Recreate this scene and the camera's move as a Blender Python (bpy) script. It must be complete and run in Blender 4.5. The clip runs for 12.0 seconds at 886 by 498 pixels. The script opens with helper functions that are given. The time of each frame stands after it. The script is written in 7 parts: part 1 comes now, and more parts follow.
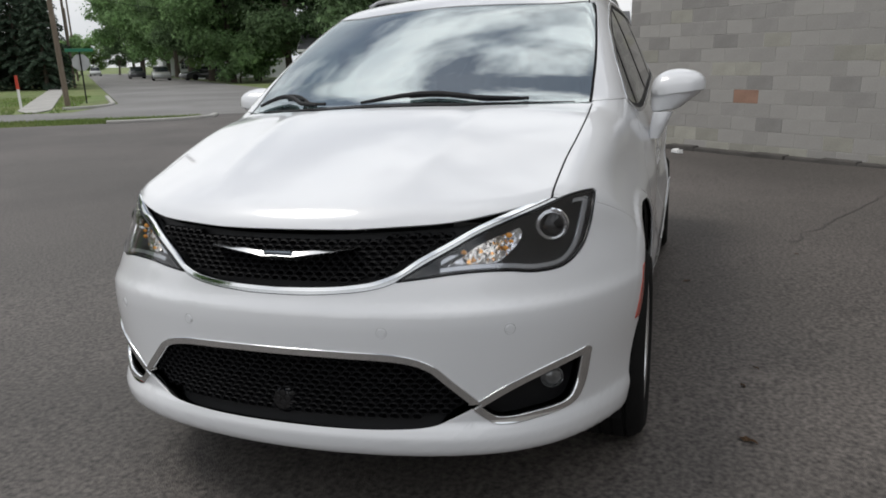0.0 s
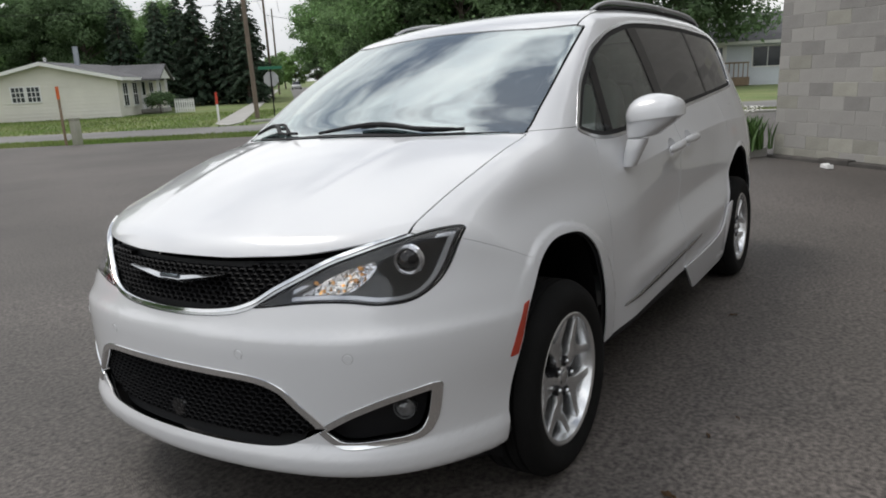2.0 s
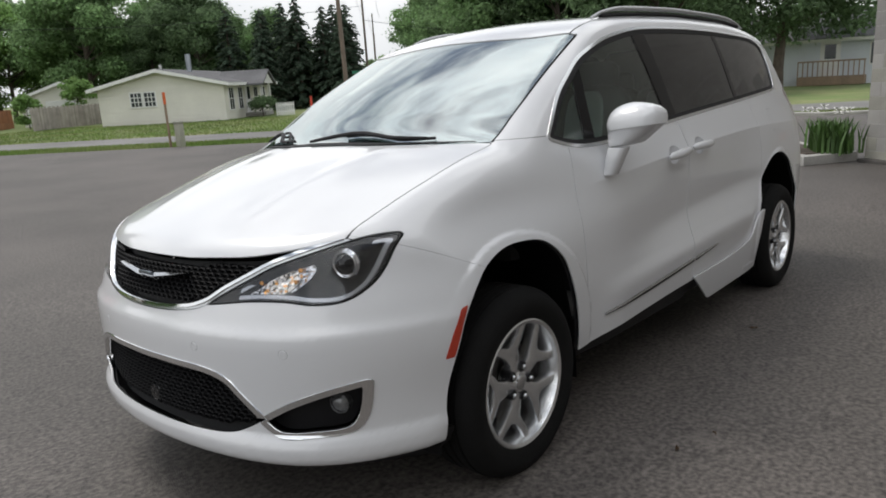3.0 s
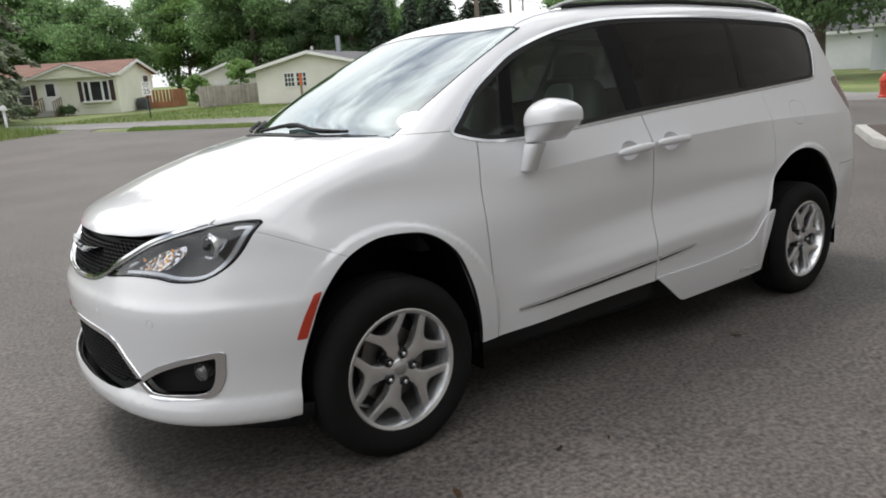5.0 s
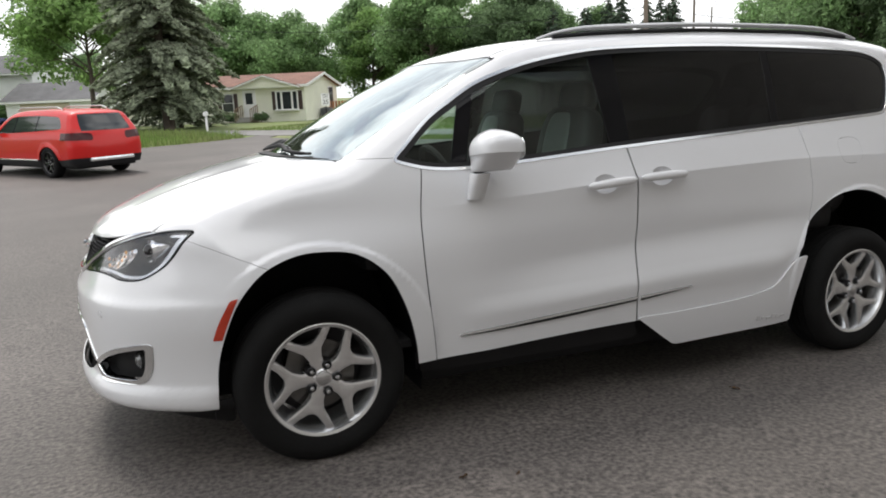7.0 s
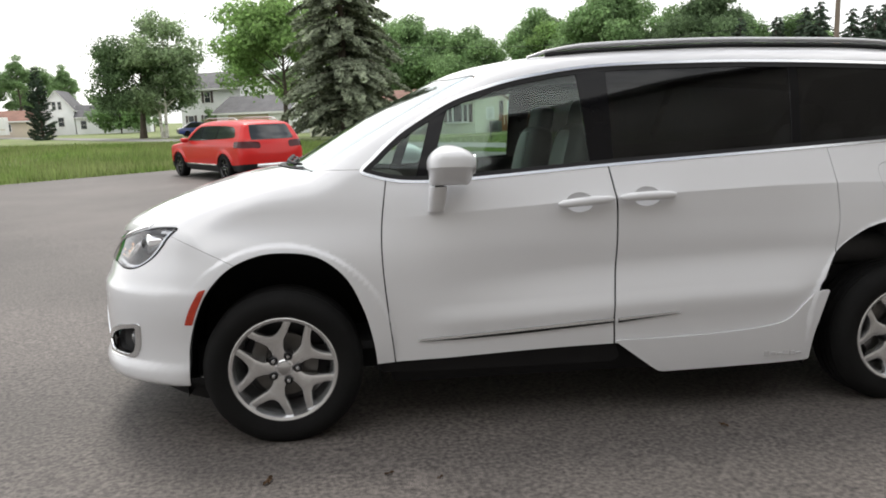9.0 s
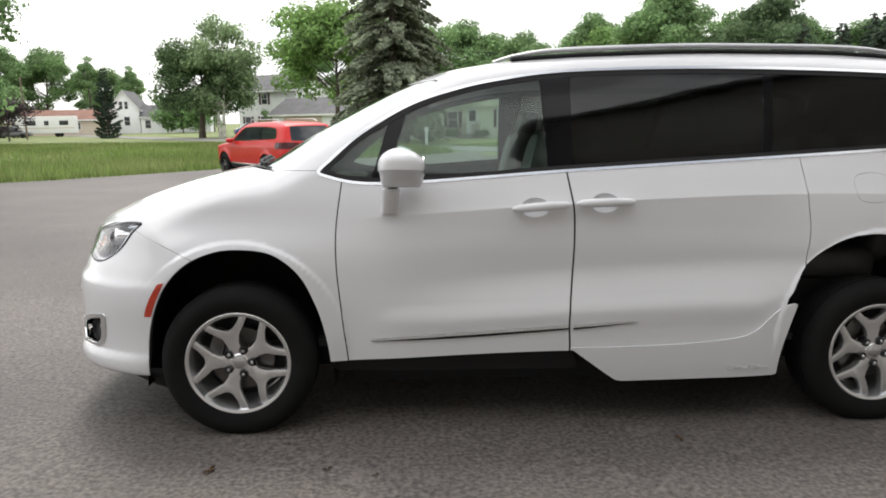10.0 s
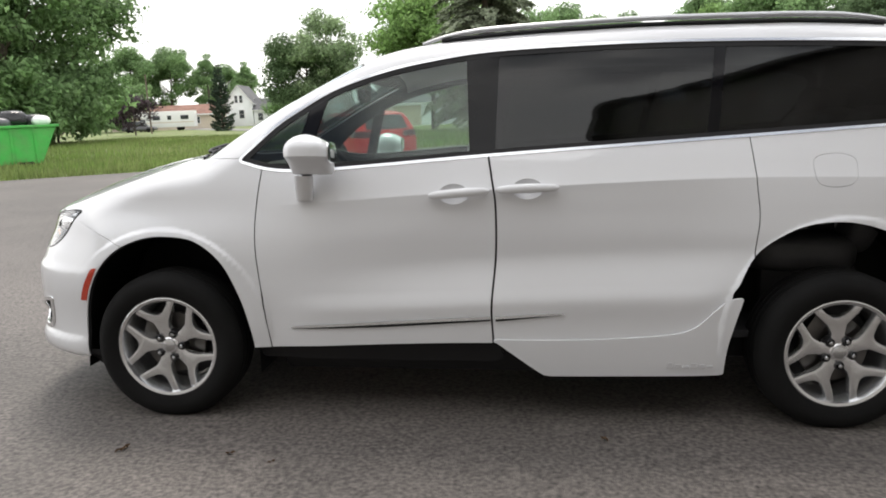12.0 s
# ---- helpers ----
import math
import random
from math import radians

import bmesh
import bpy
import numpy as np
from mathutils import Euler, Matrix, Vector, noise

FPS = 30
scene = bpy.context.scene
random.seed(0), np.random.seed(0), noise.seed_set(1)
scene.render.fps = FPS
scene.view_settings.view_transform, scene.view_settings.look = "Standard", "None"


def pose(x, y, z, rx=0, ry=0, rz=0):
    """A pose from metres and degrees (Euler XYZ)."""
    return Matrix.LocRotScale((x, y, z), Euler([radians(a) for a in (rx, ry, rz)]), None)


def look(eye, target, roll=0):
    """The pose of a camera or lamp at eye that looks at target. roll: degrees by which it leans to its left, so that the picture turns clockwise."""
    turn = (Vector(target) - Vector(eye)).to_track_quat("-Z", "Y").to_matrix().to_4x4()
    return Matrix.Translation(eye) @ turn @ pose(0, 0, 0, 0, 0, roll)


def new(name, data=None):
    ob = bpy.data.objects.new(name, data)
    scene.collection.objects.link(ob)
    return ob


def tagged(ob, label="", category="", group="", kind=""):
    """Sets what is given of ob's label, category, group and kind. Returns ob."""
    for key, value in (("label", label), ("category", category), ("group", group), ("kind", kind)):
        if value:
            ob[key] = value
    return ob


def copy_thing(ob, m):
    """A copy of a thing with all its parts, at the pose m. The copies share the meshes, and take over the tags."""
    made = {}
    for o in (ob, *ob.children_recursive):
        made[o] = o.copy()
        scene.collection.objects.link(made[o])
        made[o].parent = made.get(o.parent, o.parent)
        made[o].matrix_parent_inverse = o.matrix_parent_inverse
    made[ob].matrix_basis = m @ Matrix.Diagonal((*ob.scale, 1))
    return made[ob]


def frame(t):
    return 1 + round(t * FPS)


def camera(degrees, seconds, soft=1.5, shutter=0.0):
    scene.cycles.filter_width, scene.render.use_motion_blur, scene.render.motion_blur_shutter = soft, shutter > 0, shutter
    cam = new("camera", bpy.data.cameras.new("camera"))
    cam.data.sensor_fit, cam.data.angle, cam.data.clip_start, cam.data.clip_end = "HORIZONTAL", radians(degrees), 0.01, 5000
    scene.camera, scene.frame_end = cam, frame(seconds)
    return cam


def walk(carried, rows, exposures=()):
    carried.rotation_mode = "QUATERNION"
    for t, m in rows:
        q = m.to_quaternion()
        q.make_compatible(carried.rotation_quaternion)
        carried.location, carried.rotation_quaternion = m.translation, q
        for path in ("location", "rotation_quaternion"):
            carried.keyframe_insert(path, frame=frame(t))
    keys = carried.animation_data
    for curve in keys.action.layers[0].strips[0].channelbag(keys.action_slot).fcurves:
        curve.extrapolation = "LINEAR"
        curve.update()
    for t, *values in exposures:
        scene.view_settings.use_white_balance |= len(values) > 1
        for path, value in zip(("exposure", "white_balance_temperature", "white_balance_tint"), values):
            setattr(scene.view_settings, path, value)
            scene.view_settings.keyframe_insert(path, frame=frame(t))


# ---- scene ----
cam = camera(64.6, 12.0, soft=1.8)
METRES, EYE, TURN = 5.7614, 1.319, -70.8
LOT_SLOPE = 2.35
# the lot falls gently away beyond the van; everything standing on the lot takes this tilt
LOT = Matrix.Rotation(radians(LOT_SLOPE), 4, Vector((-0.819, 0.574, 0)))
START = LOT @ pose(-2.605, -1.0954, EYE, 0, 0, TURN)
ROWS = [
    (0.0, 0.0, 0.0, 0.0, -0.59, -13.2, 2.52),
    (0.5, 0.0369, 0.0035, 0.0032, 3.61, -12.56, 2.81),
    (1.0, 0.083, -0.0029, 0.0053, 6.15, -11.88, 3.42),
    (1.5, 0.124, -0.0051, 0.0064, 9.02, -12.16, 3.6),
    (2.0, 0.1632, 0.0102, 0.0072, 14.0, -11.84, 3.47),
    (2.5, 0.2062, 0.0191, 0.0074, 18.1, -11.31, 3.64),
    (3.0, 0.2508, 0.0213, 0.0076, 21.97, -11.22, 3.82),
    (5.0, 0.4108, 0.0862, 0.0076, 34.23, -12.06, 3.4),
    (5.5, 0.4432, 0.111, 0.0094, 37.47, -11.77, 2.58),
    (6.0, 0.4881, 0.1299, 0.0107, 40.86, -10.78, 2.47),
    (6.5, 0.5212, 0.1546, 0.009, 44.31, -10.83, 2.01),
    (7.0, 0.5469, 0.1861, 0.0103, 48.61, -10.28, 1.74),
    (9.0, 0.6596, 0.3073, 0.0084, 63.03, -8.9, 0.83),
    (9.5, 0.6881, 0.3394, 0.0104, 65.93, -8.71, 0.43),
    (10.0, 0.6974, 0.3766, 0.0072, 67.45, -8.54, -0.14),
    (10.5, 0.705, 0.4129, 0.0077, 69.78, -8.49, 0.25),
    (11.0, 0.7236, 0.4502, 0.0072, 71.99, -8.51, 0.77),
    (11.5, 0.7317, 0.4833, 0.0047, 73.33, -9.35, 0.36),
    (12.0, 0.7317, 0.5229, 0.0042, 75.99, -9.48, 0.88),
]
EXPOSURES = [(0.0, -0.58, 6490, 10.3), (1.0, -0.56, 6500, 10.3), (3.0, -0.38, 6540, 10.4), (5.0, 0.0, 6610, 10.7), (7.0, 0.18, 6650, 11.1), (9.0, 0.30, 6710, 11.4), (12.0, 0.44, 6730, 11.5)]
walk(cam, [(t, START @ pose(METRES * x, METRES * y, METRES * z, 90 + pitch, roll, yaw)) for t, x, y, z, yaw, pitch, roll in ROWS], EXPOSURES)

# ---- world and light ----
SUN_TURN, SUN_UP = -10, 60  # the sun stands beyond the van, a little ahead of it
world = bpy.data.worlds.new("sky")
scene.world = world
world.use_nodes = True
wn, wl = world.node_tree.nodes, world.node_tree.links
sky = wn.new("ShaderNodeTexSky")
sky.sky_type, sky.sun_disc = "NISHITA", False
sky.sun_elevation, sky.sun_rotation = radians(SUN_UP), radians(SUN_TURN)
sky.air_density, sky.dust_density = 1.0, 1.5
wcoord = wn.new("ShaderNodeTexCoord")
wmap = wn.new("ShaderNodeMapping")
wmap.inputs["Scale"].default_value = (1.0, 1.0, 2.4)
wl.new(wcoord.outputs["Generated"], wmap.inputs["Vector"])
wnoise = wn.new("ShaderNodeTexNoise")
wnoise.inputs["Scale"].default_value, wnoise.inputs["Detail"].default_value, wnoise.inputs["Roughness"].default_value = 1.9, 8, 0.55
wl.new(wmap.outputs["Vector"], wnoise.inputs["Vector"])
wramp = wn.new("ShaderNodeValToRGB")
wramp.color_ramp.elements[0].position, wramp.color_ramp.elements[1].position = 0.42, 0.56
wramp.color_ramp.elements[0].color = (0.12, 0.12, 0.12, 1)
wl.new(wnoise.outputs["Fac"], wramp.inputs["Fac"])
wshade = wn.new("ShaderNodeTexNoise")
wshade.inputs["Scale"].default_value, wshade.inputs["Detail"].default_value = 3.1, 6
wl.new(wmap.outputs["Vector"], wshade.inputs["Vector"])
wcloud = wn.new("ShaderNodeValToRGB")
wcloud.color_ramp.elements[0].position, wcloud.color_ramp.elements[1].position = 0.32, 0.68
wcloud.color_ramp.elements[0].color, wcloud.color_ramp.elements[1].color = (6.3, 6.6, 6.9, 1), (9.0, 9.05, 9.0, 1)
wl.new(wshade.outputs["Fac"], wcloud.inputs["Fac"])
wsep = wn.new("ShaderNodeSeparateXYZ")
wl.new(wcoord.outputs["Generated"], wsep.inputs[0])
wmix = wn.new("ShaderNodeMix")
wmix.data_type = "RGBA"
whaze = wn.new("ShaderNodeMapRange")
whaze.interpolation_type = "SMOOTHSTEP"
whaze.inputs["From Min"].default_value, whaze.inputs["From Max"].default_value = 0.25, 0.65
whaze.inputs["To Min"].default_value, whaze.inputs["To Max"].default_value = 1.0, 0.0
wl.new(wsep.outputs["Z"], whaze.inputs["Value"])
wcover = wn.new("ShaderNodeMath")
wcover.operation = "MAXIMUM"
wl.new(wramp.outputs["Color"], wcover.inputs[0])
wl.new(whaze.outputs["Result"], wcover.inputs[1])
wl.new(wcover.outputs[0], wmix.inputs["Factor"])
wl.new(sky.outputs["Color"], wmix.inputs["A"])
wrise = wn.new("ShaderNodeMapRange")
wrise.inputs["To Min"].default_value, wrise.inputs["To Max"].default_value = 1.7, 3.6
wl.new(wsep.outputs["Z"], wrise.inputs["Value"])
wscale = wn.new("ShaderNodeMix")
wscale.data_type, wscale.blend_type = "RGBA", "MULTIPLY"
wscale.inputs["Factor"].default_value = 1.0
wl.new(wcloud.outputs["Color"], wscale.inputs["A"])
wl.new(wrise.outputs["Result"], wscale.inputs["B"])
wl.new(wscale.outputs["Result"], wmix.inputs["B"])
wl.new(wmix.outputs["Result"], wn["Background"].inputs["Color"])
wn["Background"].inputs["Strength"].default_value = 0.088

sun = new("sun", bpy.data.lights.new("sun", "SUN"))
sun.data.energy, sun.data.angle, sun.data.color = 2.0, radians(20), (1.0, 0.96, 0.9)
sun.matrix_world = look((math.sin(radians(SUN_TURN)) * math.cos(radians(SUN_UP)), math.cos(radians(SUN_TURN)) * math.cos(radians(SUN_UP)), math.sin(radians(SUN_UP))), (0, 0, 0))

# ---- materials ----
def material(name, color, rough=0.5, metal=0.0, vary=0.0, scale=8.0, fine=0.0, fine_scale=120.0, bump=0.0, bump_scale=60.0, coat=0.0, second=None, patch=(0.42, 0.62), per_piece=0.0, per_island=0.0, coord="Object", stretch=(1, 1, 1), spec=0.5, thin=0.0):
    """A principled material with a broad patchiness, a fine grain, relief, and a tint that differs from piece to piece."""
    m = bpy.data.materials.new(name)
    m.use_nodes = True
    n, l = m.node_tree.nodes, m.node_tree.links
    p = n["Principled BSDF"]
    p.inputs["Roughness"].default_value, p.inputs["Metallic"].default_value = rough, metal
    p.inputs["Coat Weight"].default_value, p.inputs["Coat Roughness"].default_value = coat, 0.04
    p.inputs["Specular IOR Level"].default_value = spec
    p.inputs["Base Color"].default_value = (*color, 1)
    tc = n.new("ShaderNodeTexCoord")
    mp = n.new("ShaderNodeMapping")
    mp.inputs["Scale"].default_value = stretch
    l.new(tc.outputs[coord], mp.inputs["Vector"])
    out = None

    def rgb(c):
        node = n.new("ShaderNodeRGB")
        node.outputs[0].default_value = (*c, 1)
        return node.outputs[0]

    def noise_fac(s, detail, lo, hi):
        t = n.new("ShaderNodeTexNoise")
        t.inputs["Scale"].default_value, t.inputs["Detail"].default_value = s, detail
        l.new(mp.outputs["Vector"], t.inputs["Vector"])
        r = n.new("ShaderNodeMapRange")
        r.inputs["From Min"].default_value, r.inputs["From Max"].default_value = lo, hi
        l.new(t.outputs["Fac"], r.inputs["Value"])
        return r.outputs["Result"]

    def blend(fac, a, b, kind="MIX"):
        x = n.new("ShaderNodeMix")
        x.data_type, x.blend_type = "RGBA", kind
        if isinstance(fac, float):
            x.inputs["Factor"].default_value = fac
        else:
            l.new(fac, x.inputs["Factor"])
        l.new(a, x.inputs["A"])
        l.new(b, x.inputs["B"])
        return x.outputs["Result"]

    def grey_scale(fac, lo, hi):
        r = n.new("ShaderNodeMapRange")
        r.inputs["To Min"].default_value, r.inputs["To Max"].default_value = lo, hi
        l.new(fac, r.inputs["Value"])
        return r.outputs["Result"]

    out = rgb(color)
    if second:
        out = blend(noise_fac(scale, 6, *patch), out, rgb(second))
    if vary:
        out = blend(1.0, out, grey_scale(noise_fac(scale * 0.6, 4, 0.3, 0.7), 1 - vary, 1 + vary), "MULTIPLY")
    if fine:
        out = blend(1.0, out, grey_scale(noise_fac(fine_scale, 3, 0.25, 0.75), 1 - fine, 1 + fine), "MULTIPLY")
    if per_piece:
        oi = n.new("ShaderNodeObjectInfo")
        out = blend(1.0, out, grey_scale(oi.outputs["Random"], 1 - per_piece, 1 + per_piece), "MULTIPLY")
    if per_island:
        ge = n.new("ShaderNodeNewGeometry")
        out = blend(1.0, out, grey_scale(ge.outputs["Random Per Island"], 1 - per_island, 1 + per_island), "MULTIPLY")
    l.new(out, p.inputs["Base Color"])
    if thin:
        tl, mx = n.new("ShaderNodeBsdfTranslucent"), n.new("ShaderNodeMixShader")
        l.new(out, tl.inputs["Color"])
        mx.inputs[0].default_value = thin
        l.new(p.outputs[0], mx.inputs[1])
        l.new(tl.outputs[0], mx.inputs[2])
        l.new(mx.outputs[0], n["Material Output"].inputs[0])
    if bump:
        t = n.new("ShaderNodeTexNoise")
        t.inputs["Scale"].default_value, t.inputs["Detail"].default_value = bump_scale, 4
        l.new(mp.outputs["Vector"], t.inputs["Vector"])
        b = n.new("ShaderNodeBump")
        b.inputs["Strength"].default_value, b.inputs["Distance"].default_value = bump, 0.01
        l.new(t.outputs["Fac"], b.inputs["Height"])
        l.new(b.outputs["Normal"], p.inputs["Normal"])
    return m


def glass(name, tint, rough=0.0, face_on=0.03, sheen=(1.0, 1.0, 1.0)):
    """A thin pane: a tinted clear layer under a mirror-like surface whose gloss grows towards grazing view."""
    m = bpy.data.materials.new(name)
    m.use_nodes = True
    n, l = m.node_tree.nodes, m.node_tree.links
    n.remove(n["Principled BSDF"])
    clear, gloss, mix, view = n.new("ShaderNodeBsdfTransparent"), n.new("ShaderNodeBsdfGlossy"), n.new("ShaderNodeMixShader"), n.new("ShaderNodeLayerWeight")
    power, scale = n.new("ShaderNodeMath"), n.new("ShaderNodeMath")
    view.inputs["Blend"].default_value = 0.5
    power.operation, scale.operation = "POWER", "MULTIPLY_ADD"
    power.inputs[1].default_value = 5.0
    scale.inputs[1].default_value, scale.inputs[2].default_value = 1 - face_on, face_on
    clear.inputs["Color"].default_value = (*tint, 1)
    gloss.inputs["Roughness"].default_value, gloss.inputs["Color"].default_value = rough, (*sheen, 1)
    l.new(view.outputs["Facing"], power.inputs[0])
    l.new(power.outputs[0], scale.inputs[0])
    l.new(scale.outputs[0], mix.inputs[0])
    l.new(clear.outputs[0], mix.inputs[1])
    l.new(gloss.outputs[0], mix.inputs[2])
    l.new(mix.outputs[0], n["Material Output"].inputs[0])
    return m


WHITE = material("white_pearl_paint", (0.69, 0.70, 0.72), 0.3, 0, vary=0.012, scale=2, coat=1.0, spec=0.5)
CHROME = material("chrome", (0.78, 0.79, 0.80), 0.08, 1.0, vary=0.06, scale=6)
RAIL_GREY = material("rail_grey", (0.48, 0.485, 0.49), 0.34, 0.7, vary=0.08, scale=6)
SATIN = material("satin_chrome", (0.56, 0.57, 0.58), 0.22, 1.0, vary=0.08, scale=6)
BLACK = material("black_plastic", (0.010, 0.010, 0.011), 0.6, 0, fine=0.2, fine_scale=300, bump=0.1, bump_scale=400, spec=0.3)
GLOSS_BLACK = material("gloss_black_trim", (0.008, 0.008, 0.009), 0.12, 0, vary=0.2, scale=10)
RUBBER = material("tyre_rubber", (0.007, 0.007, 0.007), 0.85, 0, vary=0.25, scale=9, fine=0.2, fine_scale=140, bump=0.25, bump_scale=180, spec=0.2)
ALLOY = material("silver_alloy", (0.74, 0.75, 0.76), 0.24, 0.9, vary=0.06, scale=10)
# near-black copy of the alloy: recess shade put into the colour
ALLOY_SHADE = material("alloy_shadow", (0.03, 0.03, 0.032), 0.45, 0.7, vary=0.15, scale=10)
STEEL = material("brake_steel", (0.12, 0.115, 0.11), 0.4, 0.9, vary=0.2, scale=20)
WINDSHIELD = glass("windshield_glass", (0.55, 0.62, 0.62), 0.0, 0.42, (0.92, 0.97, 0.97))
CLEAR = glass("clear_side_glass", (0.80, 0.87, 0.84), 0.0, 0.022)
TINTED = glass("privacy_glass", (0.26, 0.27, 0.28), 0.0, 0.022)
LENS = glass("lamp_lens", (0.97, 0.97, 0.98), 0.02, 0.03)
GRILLE_BLACK = material("grille_plastic", (0.006, 0.006, 0.007), 0.55, 0, fine=0.2, fine_scale=300, spec=0.25)
PILLAR = material("pillar_gloss", (0.004, 0.004, 0.005), 0.05, 0, vary=0.2, scale=10, spec=0.14)
FOG_GLASS = material("fog_lens", (0.16, 0.165, 0.17), 0.12, 0.5, vary=0.3, scale=60, coat=0.6)
GUIDE = material("light_guide", (.42, .44, .46), .18, .7, vary=.1, scale=20, coat=.6)
# chrome with noise patches of amber that paint coloured reflections
AMBER_CHROME = material("amber_reflection_chrome", (.66, .63, .58), .10, 1.0, second=(.85, .47, .14), scale=52, patch=(.56, .65))
REFLECTOR = material("faceted_reflector", (0.60, 0.61, 0.62), 0.16, 1.0, vary=0.25, scale=70)
AMBER = material("amber_glint_paint", (0.85, 0.36, 0.05), 0.25, 0.1, vary=0.2, scale=30)
RED_ORANGE = material("orange_reflector", (0.44, 0.035, 0.012), 0.22, 0, vary=0.12, scale=60, coat=0.8)
RED_LAMP = material("red_lamp", (0.12, 0.006, 0.008), 0.15, 0, vary=0.1, scale=20, coat=1)
LINER = material("cabin_liner", (0.022, 0.022, 0.024), 0.8, 0, vary=0.2, scale=8, fine=0.2)
SEAT_CLOTH = material("seat_leather", (0.05, 0.05, 0.052), 0.55, 0, vary=0.2, scale=12, bump=0.2, bump_scale=90)
SEAT_GREY = material("seat_grey", (0.30, 0.31, 0.31), 0.5, 0, vary=0.1, scale=12, bump=0.1, bump_scale=90)
HEADLINER = material("headliner", (0.40, 0.39, 0.37), 0.9, 0, fine=0.1, fine_scale=200)

ASPHALT = material("asphalt", (0.074, 0.066, 0.060), 0.65, 0, vary=0.18, scale=0.45, fine=0.75, fine_scale=48, bump=0.45, bump_scale=150, second=(0.094, 0.083, 0.076), coord="Object", spec=0.45)
ROAD = material("road_asphalt", (0.16, 0.155, 0.15), 0.85, 0, vary=0.12, scale=0.3, fine=0.25, fine_scale=40, second=(0.20, 0.195, 0.19))
CONCRETE = material("concrete", (0.36, 0.35, 0.33), 0.85, 0, vary=0.15, scale=2, fine=0.15, fine_scale=60, bump=0.3, bump_scale=60)
BLOCK = material("painted_block", (0.33, 0.318, 0.30), 0.8, 0, vary=0.10, scale=3, fine=0.12, fine_scale=70, bump=0.35, bump_scale=90, per_piece=0.09)
BLOCK_DARK = material("grey_block", (0.275, 0.265, 0.252), 0.85, 0, vary=0.14, scale=4, fine=0.15, fine_scale=70, bump=0.4, bump_scale=90, per_piece=0.12)
BLOCK_MOSS = material("yellowed_block", (0.325, 0.315, 0.275), 0.85, 0, vary=0.15, scale=5, fine=0.15, fine_scale=70, bump=0.35, bump_scale=90, per_piece=0.15)
BLOCK_RED = material("terracotta_block", (0.30, 0.18, 0.13), 0.85, 0, vary=0.2, scale=6, fine=0.2, fine_scale=70, bump=0.4, bump_scale=90)
MORTAR = material("mortar", (0.40, 0.385, 0.365), 0.9, 0, vary=0.1, scale=5, fine=0.15, fine_scale=90)
LAWN = material("lawn_soil", (0.12, 0.17, 0.05), 0.95, 0, vary=0.25, scale=0.5, fine=0.35, fine_scale=14, second=(0.17, 0.185, 0.075), bump=0.6, bump_scale=20)
GRASS = material("grass_blades", (0.15, 0.23, 0.06), 0.8, 0, vary=0.25, scale=0.3, second=(0.21, 0.24, 0.10), per_island=0.35, spec=0.2, thin=0.4)
LITTER = material("dry_leaf", (0.12, 0.07, 0.035), 0.9, 0, vary=0.3, scale=30)
SEALER = material("crack_sealer", (0.022, 0.021, 0.021), 0.6, 0, vary=0.2, scale=20)
# ---- the form of the van's body ----
def curve(xs, ys):
    """A smooth curve through the points, as a function of arrays."""
    xs, ys = np.array(xs, float), np.array(ys, float)
    h, d = np.diff(xs), np.diff(ys) / np.diff(xs)
    m = np.empty_like(ys)
    m[0], m[-1] = d[0], d[-1]
    for i in range(1, len(xs) - 1):
        m[i] = 0 if d[i - 1] * d[i] <= 0 else 3 * (h[i - 1] + h[i]) / ((2 * h[i] + h[i - 1]) / d[i - 1] + (h[i] + 2 * h[i - 1]) / d[i])

    def f(x):
        x = np.clip(x, xs[0], xs[-1])
        i = np.clip(np.searchsorted(xs, x) - 1, 0, len(xs) - 2)
        t = (x - xs[i]) / h[i]
        return ((1 + 2 * t) * (1 - t) ** 2 * ys[i] + t * (1 - t) ** 2 * h[i] * m[i] + t * t * (3 - 2 * t) * ys[i + 1] + t * t * (t - 1) * h[i] * m[i + 1])
    return f


def step(a, b, x):
    t = np.clip((x - a) / (b - a), 0, 1)
    return t * t * (3 - 2 * t)


def smax(a, b, k):
    h = np.maximum(k - np.abs(a - b), 0) / k
    return np.maximum(a, b) + h * h * k * 0.25


SIDE = curve([.15, .25, .35, .5, .65, .85, 1.0, 1.1, 1.2, 1.3, 1.4, 1.5, 1.6, 1.7, 1.8, 1.95],
             [.915, .938, .952, .966, .976, .978, .962, .942, .912, .872, .832, .792, .748, .70, .645, .55])
CREASE = curve([-.4, .3, 1.0, 1.8, 2.8, 3.6], [.93, 1.0, 1.05, 1.10, 1.13, 1.12])
TAPER_F = curve([-1.0, -.8, -.4, 0, .4, .8, 1.2], [.20, .165, .105, .06, .025, .005, 0])
TAPER_R = curve([2.4, 2.8, 3.2, 3.6, 3.9, 4.3], [0, .004, .018, .05, .09, .16])
ROOF = curve([-1.0, -.96, -.93, -.9, -.86, -.8, -.7, -.6, -.45, -.31, -.2, -.08, 0, .06, .2, .4, .6, .8, .9, 1.05, 1.3, 1.7, 2.3, 2.8, 3.3, 3.6, 3.85, 4.3],
             [.60, .76, .86, .915, .957, .998, 1.047, 1.09, 1.145, 1.188, 1.215, 1.24, 1.256, 1.282, 1.37, 1.488, 1.592, 1.687, 1.727, 1.765, 1.80, 1.828, 1.848, 1.848, 1.825, 1.79, 1.745, 1.60])
